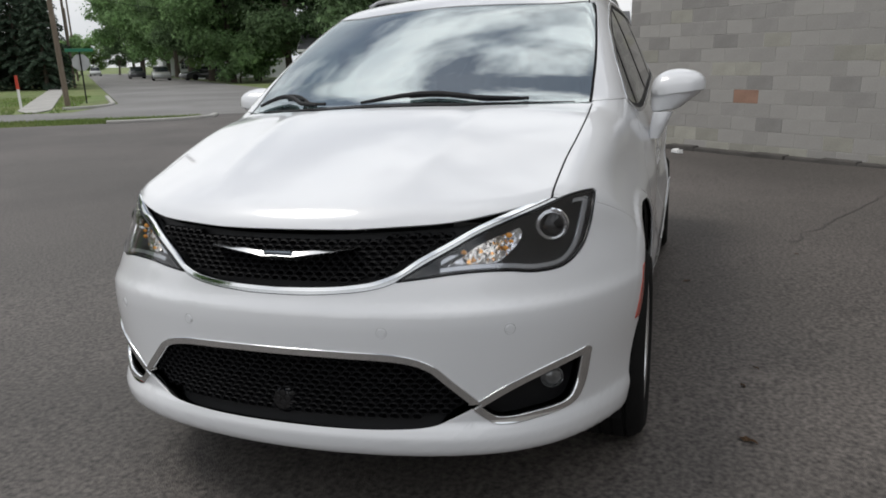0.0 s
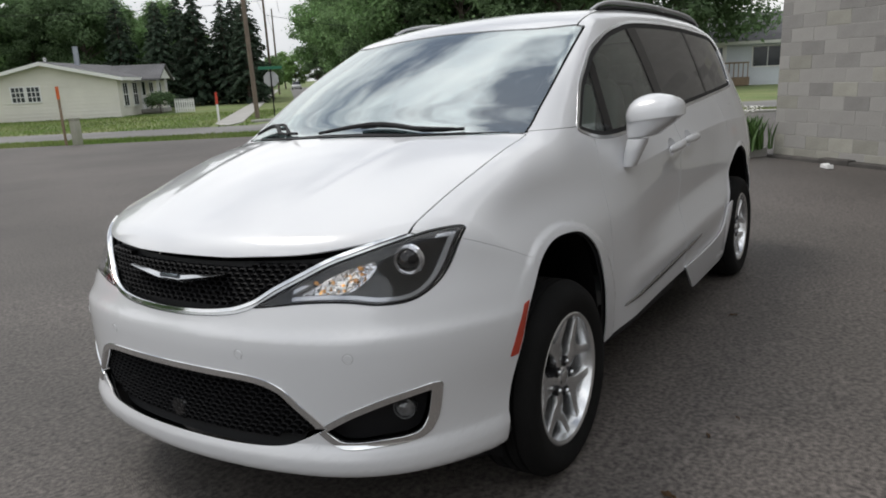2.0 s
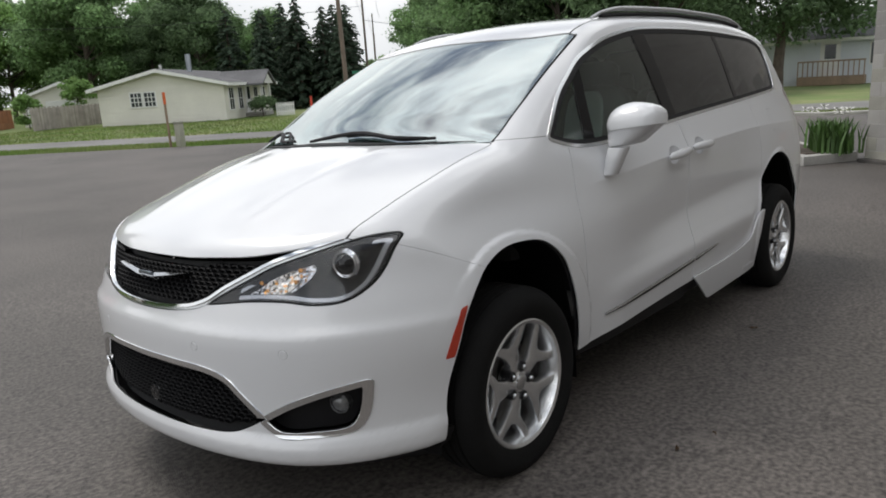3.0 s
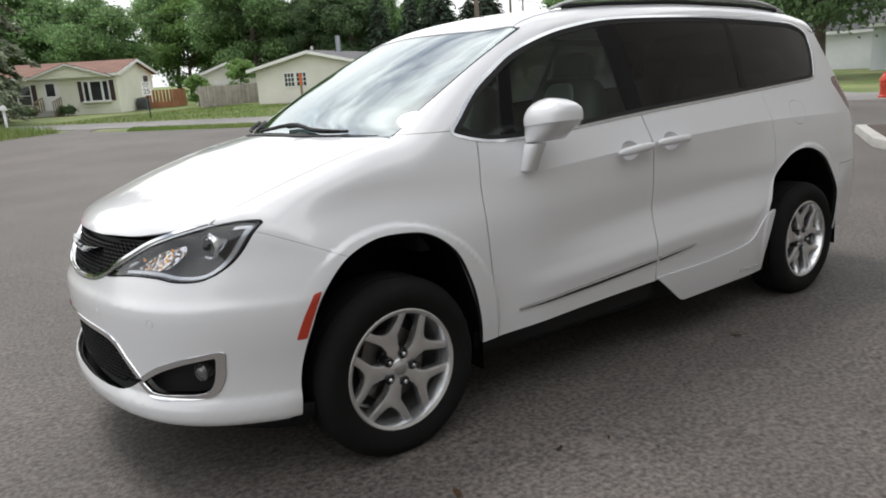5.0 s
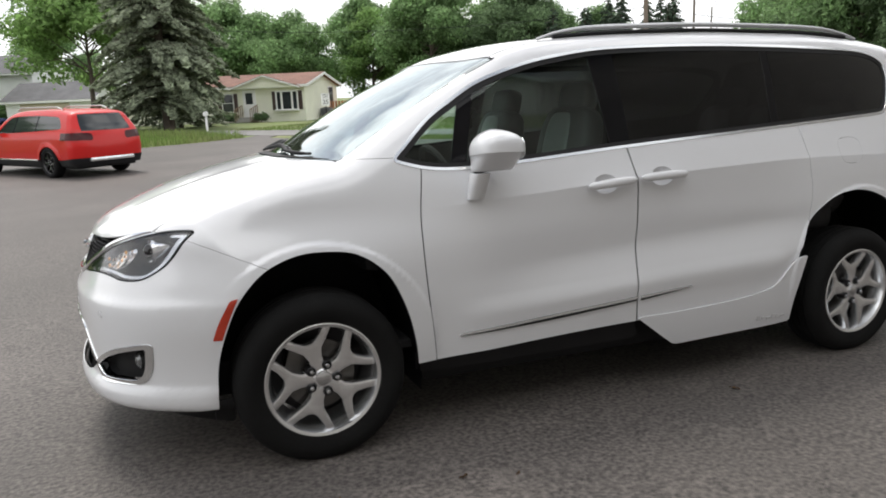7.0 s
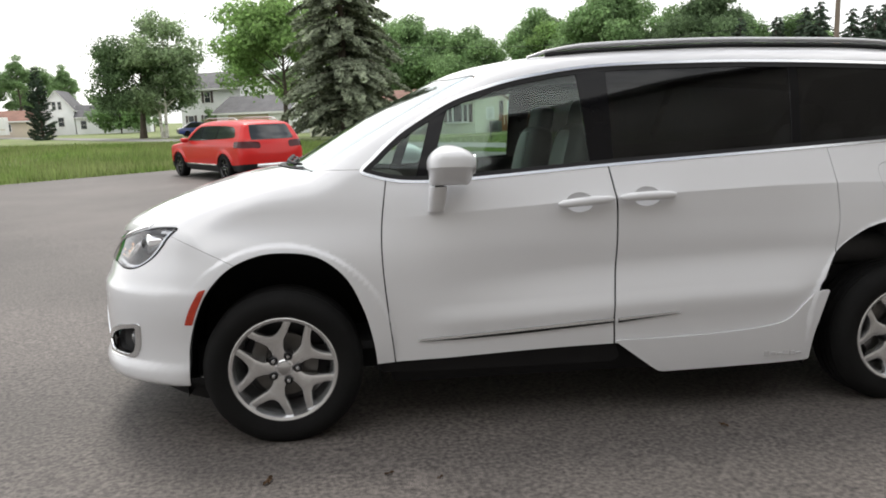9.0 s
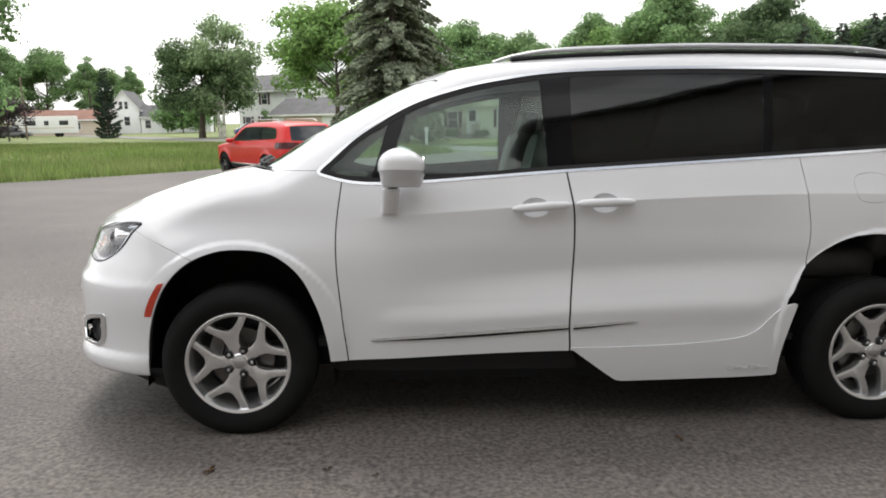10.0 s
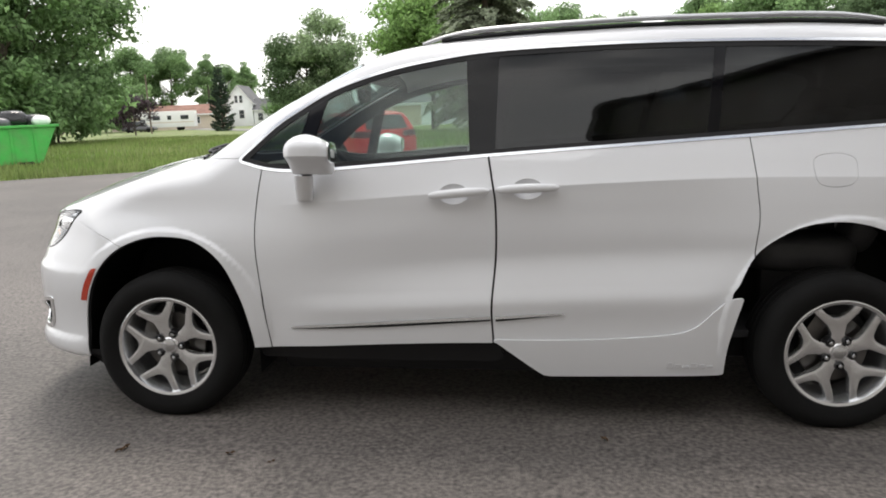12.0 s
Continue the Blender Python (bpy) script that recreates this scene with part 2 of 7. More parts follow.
NOSE = curve([.15, .23, .265, .285, .31, .338, .362, .39, .45, .657, .70, .74, .79, .876, .94, 1.0, 1.1, 1.3], [.20, .10, .040, 0, -.012, -.014, -.008, .004, .003, 0, .003, .020, .036, .068, .09, .12, .2, .5])
TAIL = curve([.2, .35, .5, .75, .9, 1.17, 1.33, 1.52, 1.68, 1.76, 1.9], [3.98, 4.08, 4.14, 4.15, 4.12, 4.08, 3.98, 3.88, 3.81, 3.78, 3.68])


def arch(x, z, cx, cz, r):
    d = np.hypot(x - cx, (z - cz)) - r
    return (1 - step(.036, .056, d)) * step(-.12, -.05, d) * step(.25, .5, z)


def half_width(x, z):
    w = SIDE(z) - TAPER_F(x) * step(.75, 1.05, z) - TAPER_R(x)
    c = CREASE(x)
    on = step(.45, .8, x) * (1 - step(3.5, 3.9, x))
    d = c - z
    dp, dm = np.maximum(d, 0), np.maximum(-d, 0)
    w = w + on * .016 * np.exp(-dm / .08) - step(.45, 1.5, x) * (1 - step(3.5, 3.9, x)) * .066 * (1 - np.exp(-dp / .22)) * (1 - step(.30, .52, dp)) * (1 - .65 * step(2.35, 2.9, x))
    c2 = .53 + .05 * step(.6, 2.6, x)
    lo = step(.55, .8, x) * (1 - step(2.45, 2.6, x))
    w = w + .010 * lo * step(-.09, .0, c2 - z) * (1 - step(.0, .09, c2 - z) * .4)
    w = w + .011 * (arch(x, z, 0, .40, .465) + arch(x, z, 3.09, .43, .48))
    w = w - .004 * step(.60, .9, z) * np.exp(-(((x - .05) / .42) ** 2 + ((z - 1.0) / .075) ** 2))
    return w


def bow(x, y):
    return .22 * step(-.5, .1, x) * y * y


def top(x, y):
    drop = .175 - .105 * step(-.5, .05, x)
    crease = .005 * np.exp(-((np.abs(y) - .40 - .1 * x) / .05) ** 2) * step(-.8, -.5, x) * (1 - step(-.15, .05, x))
    return ROOF(x - bow(x, y)) - drop * y * y + crease


def nose(y, z):
    return -.957 + .24 * y ** 2 + .09 * y ** 4 + (.36 - .075 * step(.42, .64, z) * (1 - step(.68, .88, z))) * y ** 8 + NOSE(z) * (1 + .9 * y * y)


def tail(y, z):
    return TAIL(z) - .10 * y ** 2 - .28 * y ** 8


def body(x, y, z):
    y = np.abs(y)
    a = y - half_width(x, z)
    b = (z - top(x, y)) * (1 - .25 * step(-.1, .1, x) * (1 - step(.8, 1.1, x)))
    k = .095 - .015 * step(-.1, .3, x)
    f = smax(a, b, k)
    lip = .03
    f = smax(f, nose(y, z) - x, lip)
    return smax(f, x - tail(y, z), .08)


def gradient(x, y, z, e=.002):
    g = np.stack([body(x + e, y, z) - body(x - e, y, z), body(x, y + e, z) - body(x, y - e, z), body(x, y, z + e) - body(x, y, z - e)], -1)
    return g / np.maximum(np.linalg.norm(g, axis=-1, keepdims=True), 1e-9)


# ---- mesh tools ----
def thing(name, label, category, m=None, group="", kind=""):
    ob = new(name)
    ob.empty_display_size = 0.2
    if m is not None:
        ob.matrix_world = m
    return tagged(ob, label, category, group, kind)


def part(name, data, mat, parent=None, label="", smooth=True):
    """Links a bmesh or a mesh as one mesh object under a thing or a part."""
    if isinstance(data, bmesh.types.BMesh):
        me = bpy.data.meshes.new(name)
        data.to_mesh(me)
        data.free()
        if smooth:
            me.shade_smooth()
            me.set_sharp_from_angle(angle=radians(38))
    else:
        me = data
    if mat is not None and not me.materials:
        me.materials.append(mat)
    ob = new(name, me)
    if parent is not None:
        ob.parent = parent
    if label:
        ob["label"] = label
    return ob


def box_into(bm, lo, hi, bevel=0.0, m=None):
    lo, hi = Vector(lo), Vector(hi)
    g = bmesh.ops.create_cube(bm, size=1, matrix=Matrix.LocRotScale((lo + hi) / 2, None, hi - lo))
    vs = g["verts"]
    if bevel:
        es = list({e for v in vs for e in v.link_edges})
        r = bmesh.ops.bevel(bm, geom=es, offset=bevel, segments=2, profile=0.6, affect="EDGES")
        vs = list({v for f in r["faces"] for v in f.verts} | {v for v in vs if v.is_valid})
    if m is not None:
        bmesh.ops.transform(bm, matrix=m, verts=vs)
    return vs


def box(lo, hi, bevel=0.0, m=None):
    bm = bmesh.new()
    box_into(bm, lo, hi, bevel, m)
    return bm


def tube_into(bm, points, radii, seg=10, caps=True, flat=1.0):
    """A tube along the points; flat squeezes it in its second cross direction."""
    pts = [Vector(p) for p in points]
    if not isinstance(radii, (list, tuple)):
        radii = [radii] * len(pts)
    rings, up = [], None
    for i, p in enumerate(pts):
        d = (pts[min(i + 1, len(pts) - 1)] - pts[max(i - 1, 0)]).normalized()
        if up is None:
            up = Vector((0, 0, 1)) if abs(d.z) < 0.9 else Vector((1, 0, 0))
        u = d.cross(up).normalized()
        up = u.cross(d).normalized()
        rings.append([bm.verts.new(p + radii[i] * (math.cos(a) * u + flat * math.sin(a) * up)) for a in (2 * math.pi * k / seg for k in range(seg))])
    for a, b in zip(rings, rings[1:]):
        for k in range(seg):
            bm.faces.new((a[k], a[(k + 1) % seg], b[(k + 1) % seg], b[k]))
    if caps:
        bm.faces.new(rings[0][::-1])
        bm.faces.new(rings[-1])
    return bm


def tube(points, radii, seg=10, caps=True, flat=1.0):
    return tube_into(bmesh.new(), points, radii, seg, caps, flat)


def lathe(profile, seg=48, axis="Y"):
    """Turns (radius, along) pairs round an axis."""
    bm = bmesh.new()
    rings = []
    for r, h in profile:
        ring = []
        for k in range(seg):
            a = 2 * math.pi * k / seg
            ring.append(bm.verts.new((r * math.cos(a), h, r * math.sin(a)) if axis == "Y" else (r * math.cos(a), r * math.sin(a), h)))
        rings.append(ring)
    for a, b in zip(rings, rings[1:]):
        for k in range(seg):
            bm.faces.new((a[k], b[k], b[(k + 1) % seg], a[(k + 1) % seg]) if axis == "Y" else (a[k], a[(k + 1) % seg], b[(k + 1) % seg], b[k]))
    return bm


def prism(outline, lo, hi, axis="Z", bevel=0.0):
    """A solid from a flat outline, drawn out between lo and hi along an axis."""
    bm = bmesh.new()

    def at(p, h):
        return {"Z": (p[0], p[1], h), "Y": (p[0], h, p[1]), "X": (h, p[0], p[1])}[axis]
    a = [bm.verts.new(at(p, lo)) for p in outline]
    b = [bm.verts.new(at(p, hi)) for p in outline]
    bm.faces.new(a)
    bm.faces.new(b)
    for i in range(len(a)):
        bm.faces.new((a[i], a[(i + 1) % len(a)], b[(i + 1) % len(a)], b[i]))
    bmesh.ops.recalc_face_normals(bm, faces=bm.faces)
    if bevel:
        bmesh.ops.bevel(bm, geom=[e for e in bm.edges if len(e.link_faces) == 2 and e.calc_face_angle(0) > 0.5], offset=bevel, segments=2, profile=0.6, affect="EDGES")
    return bm


# surfaces as (places, normals, triangles)
def clip(m, s):
    """The piece of a surface where s is below nought."""
    V, N, T = m
    neg = s[T] < 0
    cnt = neg.sum(1)
    keep = T[cnt == 3]
    new_tris, pairs = [], []
    for lone in (1, 2):
        tri = T[cnt == lone]
        if not len(tri):
            continue
        want = (s[tri] < 0) if lone == 1 else (s[tri] >= 0)
        k = want.argmax(1)
        r = np.arange(len(tri))
        a, b, c = tri[r, k], tri[r, (k + 1) % 3], tri[r, (k + 2) % 3]
        pairs.append((lone, a, b, c))
    edges = []
    for lone, a, b, c in pairs:
        edges += [np.sort(np.stack([a, b], 1), 1), np.sort(np.stack([a, c], 1), 1)]
    if edges:
        E = np.concatenate(edges)
        uniq, inv = np.unique(E, axis=0, return_inverse=True)
        inv = inv.reshape(-1)
        i, j = uniq[:, 0], uniq[:, 1]
        t = (s[i] / (s[i] - s[j]))[:, None]
        NV = V[i] + t * (V[j] - V[i])
        NN = N[i] + t * (N[j] - N[i])
        NN /= np.maximum(np.linalg.norm(NN, axis=1, keepdims=True), 1e-9)
        base = len(V)
        V, N = np.concatenate([V, NV]), np.concatenate([N, NN])
        pos = 0
        for lone, a, b, c in pairs:
            ab = base + inv[pos:pos + len(a)]
            ac = base + inv[pos + len(a):pos + 2 * len(a)]
            pos += 2 * len(a)
            if lone == 1:
                new_tris.append(np.stack([a, ab, ac], 1))
            else:
                new_tris += [np.stack([ab, b, c], 1), np.stack([ab, c, ac], 1)]
    T = np.concatenate([keep] + new_tris)
    used, inv = np.unique(T, return_inverse=True)
    return V[used], N[used], inv.reshape(-1, 3)


def flip(m):
    V, N, T = m
    k = np.array([1, -1, 1])
    return V * k, N * k, T[:, ::-1]


def both(m):
    a, b = m, flip(m)
    return np.concatenate([a[0], b[0]]), np.concatenate([a[1], b[1]]), np.concatenate([a[2], b[2] + len(a[0])])


def sheet(name, m, thick=0.006, out=0.0):
    """A solid sheet on the surface: its outer skin lies out above it, its inner skin thick below that."""
    V, N, T = m
    n = len(V)
    e = np.concatenate([T[:, [0, 1]], T[:, [1, 2]], T[:, [2, 0]]])
    key = np.sort(e, 1)
    _, first, count = np.unique(key, axis=0, return_index=True, return_counts=True)
    rim = e[first[count == 1]]
    mid = (np.abs(V[rim[:, 0], 1]) < 1e-5) & (np.abs(V[rim[:, 1], 1]) < 1e-5)
    rim = rim[~mid]
    verts = np.concatenate([V + out * N, V + (out - thick) * N])
    quads = np.stack([rim[:, 1], rim[:, 0], rim[:, 0] + n, rim[:, 1] + n], 1)
    me = bpy.data.meshes.new(name)
    corners = np.concatenate([T.ravel(), (T[:, ::-1] + n).ravel(), quads.ravel()]).astype(np.int32)
    starts = np.concatenate([np.arange(2 * len(T)) * 3, 6 * len(T) + np.arange(len(quads)) * 4]).astype(np.int32)
    me.vertices.add(len(verts))
    me.vertices.foreach_set("co", verts.astype(np.float32).ravel())
    me.loops.add(len(corners))
    me.loops.foreach_set("vertex_index", corners)
    me.polygons.add(len(starts))
    me.polygons.foreach_set("loop_start", starts)
    me.update(calc_edges=True)
    me.shade_smooth()
    loops = np.concatenate([N[T].reshape(-1, 3), -N[T[:, ::-1]].reshape(-1, 3), np.zeros((len(quads) * 4, 3))])
    me.normals_split_custom_set(loops)
    return me


def loop(points, n=6):
    """A smooth closed outline through the points; a point given twice is a sharp corner."""
    p = np.array(points, float)
    res = []
    for i in range(len(p)):
        a, b, c, d = p[i - 1], p[i], p[(i + 1) % len(p)], p[(i + 2) % len(p)]
        if np.allclose(b, c):
            continue
        for t in np.arange(n) / n:
            res.append(0.5 * (2 * b + (c - a) * t + (2 * a - 5 * b + 4 * c - d) * t * t + (3 * b - a - 3 * c + d) * t ** 3))
    return np.array(res)


def signed(u, v, outline):
    """The distance to a closed outline, below nought inside."""
    best = np.full(u.shape, 1e9)
    inside = np.zeros(u.shape, bool)
    for a, b in zip(outline, np.roll(outline, -1, 0)):
        d = b - a
        L = max(float(d @ d), 1e-12)
        t = np.clip(((u - a[0]) * d[0] + (v - a[1]) * d[1]) / L, 0, 1)
        best = np.minimum(best, (u - a[0] - t * d[0]) ** 2 + (v - a[1] - t * d[1]) ** 2)
        if a[1] != b[1]:
            inside ^= ((a[1] > v) != (b[1] > v)) & (u < d[0] * (v - a[1]) / d[1] + a[0])
    return np.where(inside, -1, 1) * np.sqrt(best)


def rim_distance(u, v, outline):
    """As signed(), but beyond a small margin round the outline only the distance to its box."""
    lo, hi = outline.min(0), outline.max(0)
    far = np.maximum(np.maximum(lo[0] - u, u - hi[0]), np.maximum(lo[1] - v, v - hi[1]))
    res = np.maximum(far, 1e-6)
    near = far < .1
    res[near] = signed(u[near], v[near], outline)
    return res


def isosurface(f, lo, hi, h):
    """The nought surface of f as triangles, by tetrahedra over a grid."""
    n = [int(round((b - a) / h)) + 1 for a, b in zip(lo, hi)]
    ax = [lo[i] + h * np.arange(n[i]) for i in range(3)]
    X, Y, Z = np.meshgrid(*ax, indexing="ij")
    F = f(X, Y, Z).ravel()
    F[F == 0] = 1e-9
    P = np.stack([X.ravel(), Y.ravel(), Z.ravel()], 1)
    idx = np.arange(len(F)).reshape(n)
    c = {(a, b, d): idx[a:n[0] - 1 + a, b:n[1] - 1 + b, d:n[2] - 1 + d].ravel() for a in (0, 1) for b in (0, 1) for d in (0, 1)}
    cells = np.stack([c[k] for k in sorted(c)], 1)
    sg = F[cells] < 0
    cells = cells[sg.any(1) & ~sg.all(1)]
    tris, ends = [], []
    for a, b, d, e in ((0, 1, 3, 7), (0, 3, 2, 7), (0, 2, 6, 7), (0, 6, 4, 7), (0, 4, 5, 7), (0, 5, 1, 7)):
        tet = cells[:, [a, b, d, e]]
        s = F[tet] < 0
        k = s.sum(1)
        for lone, flag in ((1, True), (3, False)):
            q, sq = tet[k == lone], s[k == lone]
            i = (sq == flag).argmax(1)
            r = np.arange(len(q))
            o = [q[r, (i + j) % 4] for j in range(4)]
            ends.append(np.stack([np.stack([o[0], o[j]], 1) for j in (1, 2, 3)], 1))
        q, sq = tet[k == 2], s[k == 2]
        order = np.argsort(~sq, axis=1, kind="stable")
        r = np.arange(len(q))[:, None]
        o = q[r, order]
        e1, e2, e3, e4 = (np.stack([o[:, i], o[:, j]], 1) for i, j in ((0, 2), (0, 3), (1, 3), (1, 2)))
        ends += [np.stack([e1, e2, e3], 1), np.stack([e1, e3, e4], 1)]
    E = np.sort(np.concatenate(ends).reshape(-1, 2), 1)
    uniq, inv = np.unique(E, axis=0, return_inverse=True)
    i, j = uniq[:, 0], uniq[:, 1]
    t = (F[i] / (F[i] - F[j]))[:, None]
    V = P[i] + t * (P[j] - P[i])
    T = inv.reshape(-1, 3)
    T = T[(T[:, 0] != T[:, 1]) & (T[:, 1] != T[:, 2]) & (T[:, 0] != T[:, 2])]
    return V, T


# ---- the ground: lawn to the horizon, the parking lot, the street and its verge ----
def ground_z(x, y):
    return -0.085 * np.tanh((0.574 * x + 0.819 * y) * math.tan(radians(LOT_SLOPE)) / 0.085)


def gz(x, y):
    return float(ground_z(np.array(float(x)), np.array(float(y))))


def terrain(xs, ys, lift=0.0):
    X, Y = np.meshgrid(xs, ys, indexing="ij")
    V = np.stack([X.ravel(), Y.ravel(), ground_z(X, Y).ravel() + lift], 1)
    i = np.arange(len(V)).reshape(X.shape)
    a, b, c, d = i[:-1, :-1].ravel(), i[1:, :-1].ravel(), i[1:, 1:].ravel(), i[:-1, 1:].ravel()
    T = np.concatenate([np.stack([a, b, c], 1), np.stack([a, c, d], 1)])
    return V, np.tile((0.0, 0.0, 1.0), (len(V), 1)), T


def graded(lo, hi, near, fine, coarse):
    """Grid lines close together near the middle and wide apart far off."""
    res, v = [0.0], 0.0
    while v < hi:
        v += fine if v < near else min(coarse, fine + (v - near) * 0.35)
        res.append(v)
    v = 0.0
    while v > lo:
        v -= fine if -v < near else min(coarse, fine + (-v - near) * 0.35)
        res.insert(0, v)
    return np.array(res)


def patch(name, outline, lift, mat, label, category="", smooth=False, spacing=0.8, thick=0.05, kind="structure"):
    o = loop(outline, 8) if smooth else np.array(outline, float)
    lo, hi = o.min(0) - 1, o.max(0) + 1
    g = terrain(np.arange(lo[0], hi[0] + spacing, spacing), np.arange(lo[1], hi[1] + spacing, spacing), lift)
    g = clip(g, signed(g[0][:, 0], g[0][:, 1], o))
    return tagged(part(name, sheet(name, g, thick), mat), label, category or name, kind=kind)


gx = graded(-900, 900, 30, 1.5, 120)
tagged(part("ground", sheet("ground", terrain(gx, gx, -0.03), 0.05), LAWN), "mown green lawn with paler dry patches", "lawn", kind="structure")

RN, RT = Vector((0.82, 0.572)), Vector((0.572, -0.82))


def street(o, s):
    """A place by its distance out across the street's line and along it."""
    return (o * RN.x + s * RT.x, o * RN.y + s * RT.y)


LOT_OUTLINE = [(-90, -70), (-90, -2), (-40, 6), (-19, 12.6), (-13.2, 15.3), (-9.4, 17.2), (-5.4, 20.6), (-2.6, 23.6), (-.7, 25.8), (1.0, 26.7), (3.3, 28.9), (4.6, 31.5), street(21.0, -25), street(21.0, -21.5), street(19.2, -20.5), street(18.5, -18), street(18.5, -3.2), street(18.9, -1.6), street(19.8, -1.1), street(21.0, -1.4), street(21.0, 8.8), street(19.0, 8.4), street(18.2, 9.5), street(18.2, 40), (30, -70)]
patch("parking_lot", LOT_OUTLINE, 0.0, ASPHALT, "worn grey asphalt lot with fine stones and cracks", "asphalt", spacing=0.6, thick=0.04)
patch("road", [street(20.7, -140), street(24.4, -140), street(24.4, 140), street(20.7, 140)], 0.004, ROAD, "pale grey street along the lot", "road", spacing=1.5, thick=0.04)
SD, SP = Vector((0.705, 0.709)), Vector((0.709, -0.705))


def side(a, b):
    """A place along the side street and across it from its left kerb."""
    return (19.8 + a * SD.x + b * SP.x, 20.0 + a * SD.y + b * SP.y)


SIDE_ROAD = [street(24.2, -6.3), street(25.0, -5.9), side(1.5, 0.2), side(140, 0), side(140, 9), side(6, 9.2), side(2, 10.5), street(24.2, 7.5)]
patch("side_road", SIDE_ROAD, 0.006, ROAD, "pale grey side street running away between trees", "road", spacing=1.5, thick=0.04)
FOOTPATH = [side(-2.0, -3.3), side(120, -3.3), side(120, -2.2), side(-2.0, -2.2)]
patch("pavement", FOOTPATH, 0.012, CONCRETE, "narrow concrete footpath beside the side street", "pavement", spacing=1.5, thick=0.04)


def kerb(points, label):
    """A low concrete kerb with a rounded top, along a line."""
    bm = bmesh.new()
    prof = [(-.09, -.05), (-.09, .06), (-.06, .085), (.06, .085), (.09, .06), (.09, -.05)]
    rings = []
    for i, p in enumerate(points):
        a, b = Vector(points[max(i - 1, 0)]), Vector(points[min(i + 1, len(points) - 1)])
        d = (b - a).normalized()
        q = Vector((d.y, -d.x))
        rings.append([bm.verts.new((p[0] + q.x * u, p[1] + q.y * u, gz(*p) + w)) for u, w in prof])
    for a, b in zip(rings, rings[1:]):
        for k in range(len(prof) - 1):
            bm.faces.new((a[k], a[k + 1], b[k + 1], b[k]))
    bm.faces.new(rings[0])
    bm.faces.new(rings[-1][::-1])
    bmesh.ops.recalc_face_normals(bm, faces=bm.faces)
    return tagged(part("kerb", bm, CONCRETE), label, "kerb", kind="structure")


kerb([street(18.5, -4.0), street(18.5, -3.4)] + [street(18.75, -2.1), street(19.4, -1.3), street(20.2, -1.2)], "weathered concrete kerb round the end of the grass verge")
kerb([side(10, 0), side(5, 0), side(2, 0), side(.6, -.2), side(-.3, -.8), side(-.7, -1.8)], "concrete kerb at the street corner")
kerb([street(20.4, 8.6), street(19.2, 8.7), street(18.5, 9.4), street(18.3, 12), street(18.3, 20)], "concrete kerb round the far verge")

# ---- the block building ----
WALL_A, WALL_D = Vector((10.42, -0.10)), Vector((-0.572, -0.820))
WALL_N = Vector((-0.820, 0.572))


def wall_at(s, d, z):
    """A place along the wall from its corner, out of its face, and up."""
    p = WALL_A + s * WALL_D + d * WALL_N
    return (p.x, p.y, z)


WALL_Z = -0.12
wm = Matrix(((WALL_D.x, WALL_N.x, 0, WALL_A.x), (WALL_D.y, WALL_N.y, 0, WALL_A.y), (0, 0, 1, WALL_Z), (0, 0, 0, 1)))
bm = bmesh.new()
box_into(bm, (0.012, -0.25, -0.1), (22.0, -0.0025, 6.6), m=wm)
gable = prism([(0.012, 6.6), (22.0, 6.6), (11.0, 10.4)], -0.25, -0.005, "Y")
bmesh.ops.transform(gable, matrix=wm, verts=gable.verts)
gable_me = bpy.data.meshes.new("gable")
gable.to_mesh(gable_me)
gable.free()
bm.from_mesh(gable_me)
bpy.data.meshes.remove(gable_me)
box_into(bm, (0.012, -9.0, -0.1), (0.25, -0.25, 6.6), m=wm)
box_into(bm, (21.75, -9.0, -0.1), (22.0, -0.25, 6.6), m=wm)
box_into(bm, (0.25, -9.0, -0.1), (21.75, -8.75, 6.6), m=wm)
wall = tagged(part("wall_block", bm, MORTAR, smooth=False), "painted concrete block wall with grey, yellowed and one terracotta block", "block wall", kind="structure")
# added unseen mass: blocks low sky, darkening the van's near flank and window reflections
tagged(part("wall_wing", box((-17.0, -19.0, -0.2), (4.3, -8.6, 8.8), 0.02), BLOCK, smooth=False), "plain block wall added out of view to block the sky", "block wall", kind="structure")
bm = prism([(-0.35, 6.48), (11.0, 10.4), (22.35, 6.48), (22.35, 6.68), (11.0, 10.62), (-0.35, 6.68)], -9.3, 0.30, "Y")
bmesh.ops.transform(bm, matrix=wm, verts=bm.verts)
tagged(part("roof_slab", bm, material("roof_metal", (0.2, 0.2, 0.2), 0.6, 0.2, vary=0.1)), "low-pitched grey roof of the block building", "roof", kind="structure")
# ---- the white minivan ----
def settled(V, T, reach):
    """Draws points near the body onto its true surface, with the surface's own normals."""
    for _ in range(3):
        e = 0.001
        g = np.stack([body(V[:, 0] + e, V[:, 1], V[:, 2]) - body(V[:, 0] - e, V[:, 1], V[:, 2]),
                      body(V[:, 0], V[:, 1] + e, V[:, 2]) - body(V[:, 0], V[:, 1] - e, V[:, 2]),
                      body(V[:, 0], V[:, 1], V[:, 2] + e) - body(V[:, 0], V[:, 1], V[:, 2] - e)], 1) / (2 * e)
        move = body(V[:, 0], V[:, 1], V[:, 2])[:, None] * g / np.maximum((g ** 2).sum(1, keepdims=True), 0.2)
        move[V[:, 1] < 1e-6, 1] = 0
        V = V - np.clip(move, -reach, reach)
    N = gradient(V[:, 0], V[:, 1], V[:, 2], 0.003)
    N[V[:, 1] < 1e-6, 1] = 0
    return V, N, T


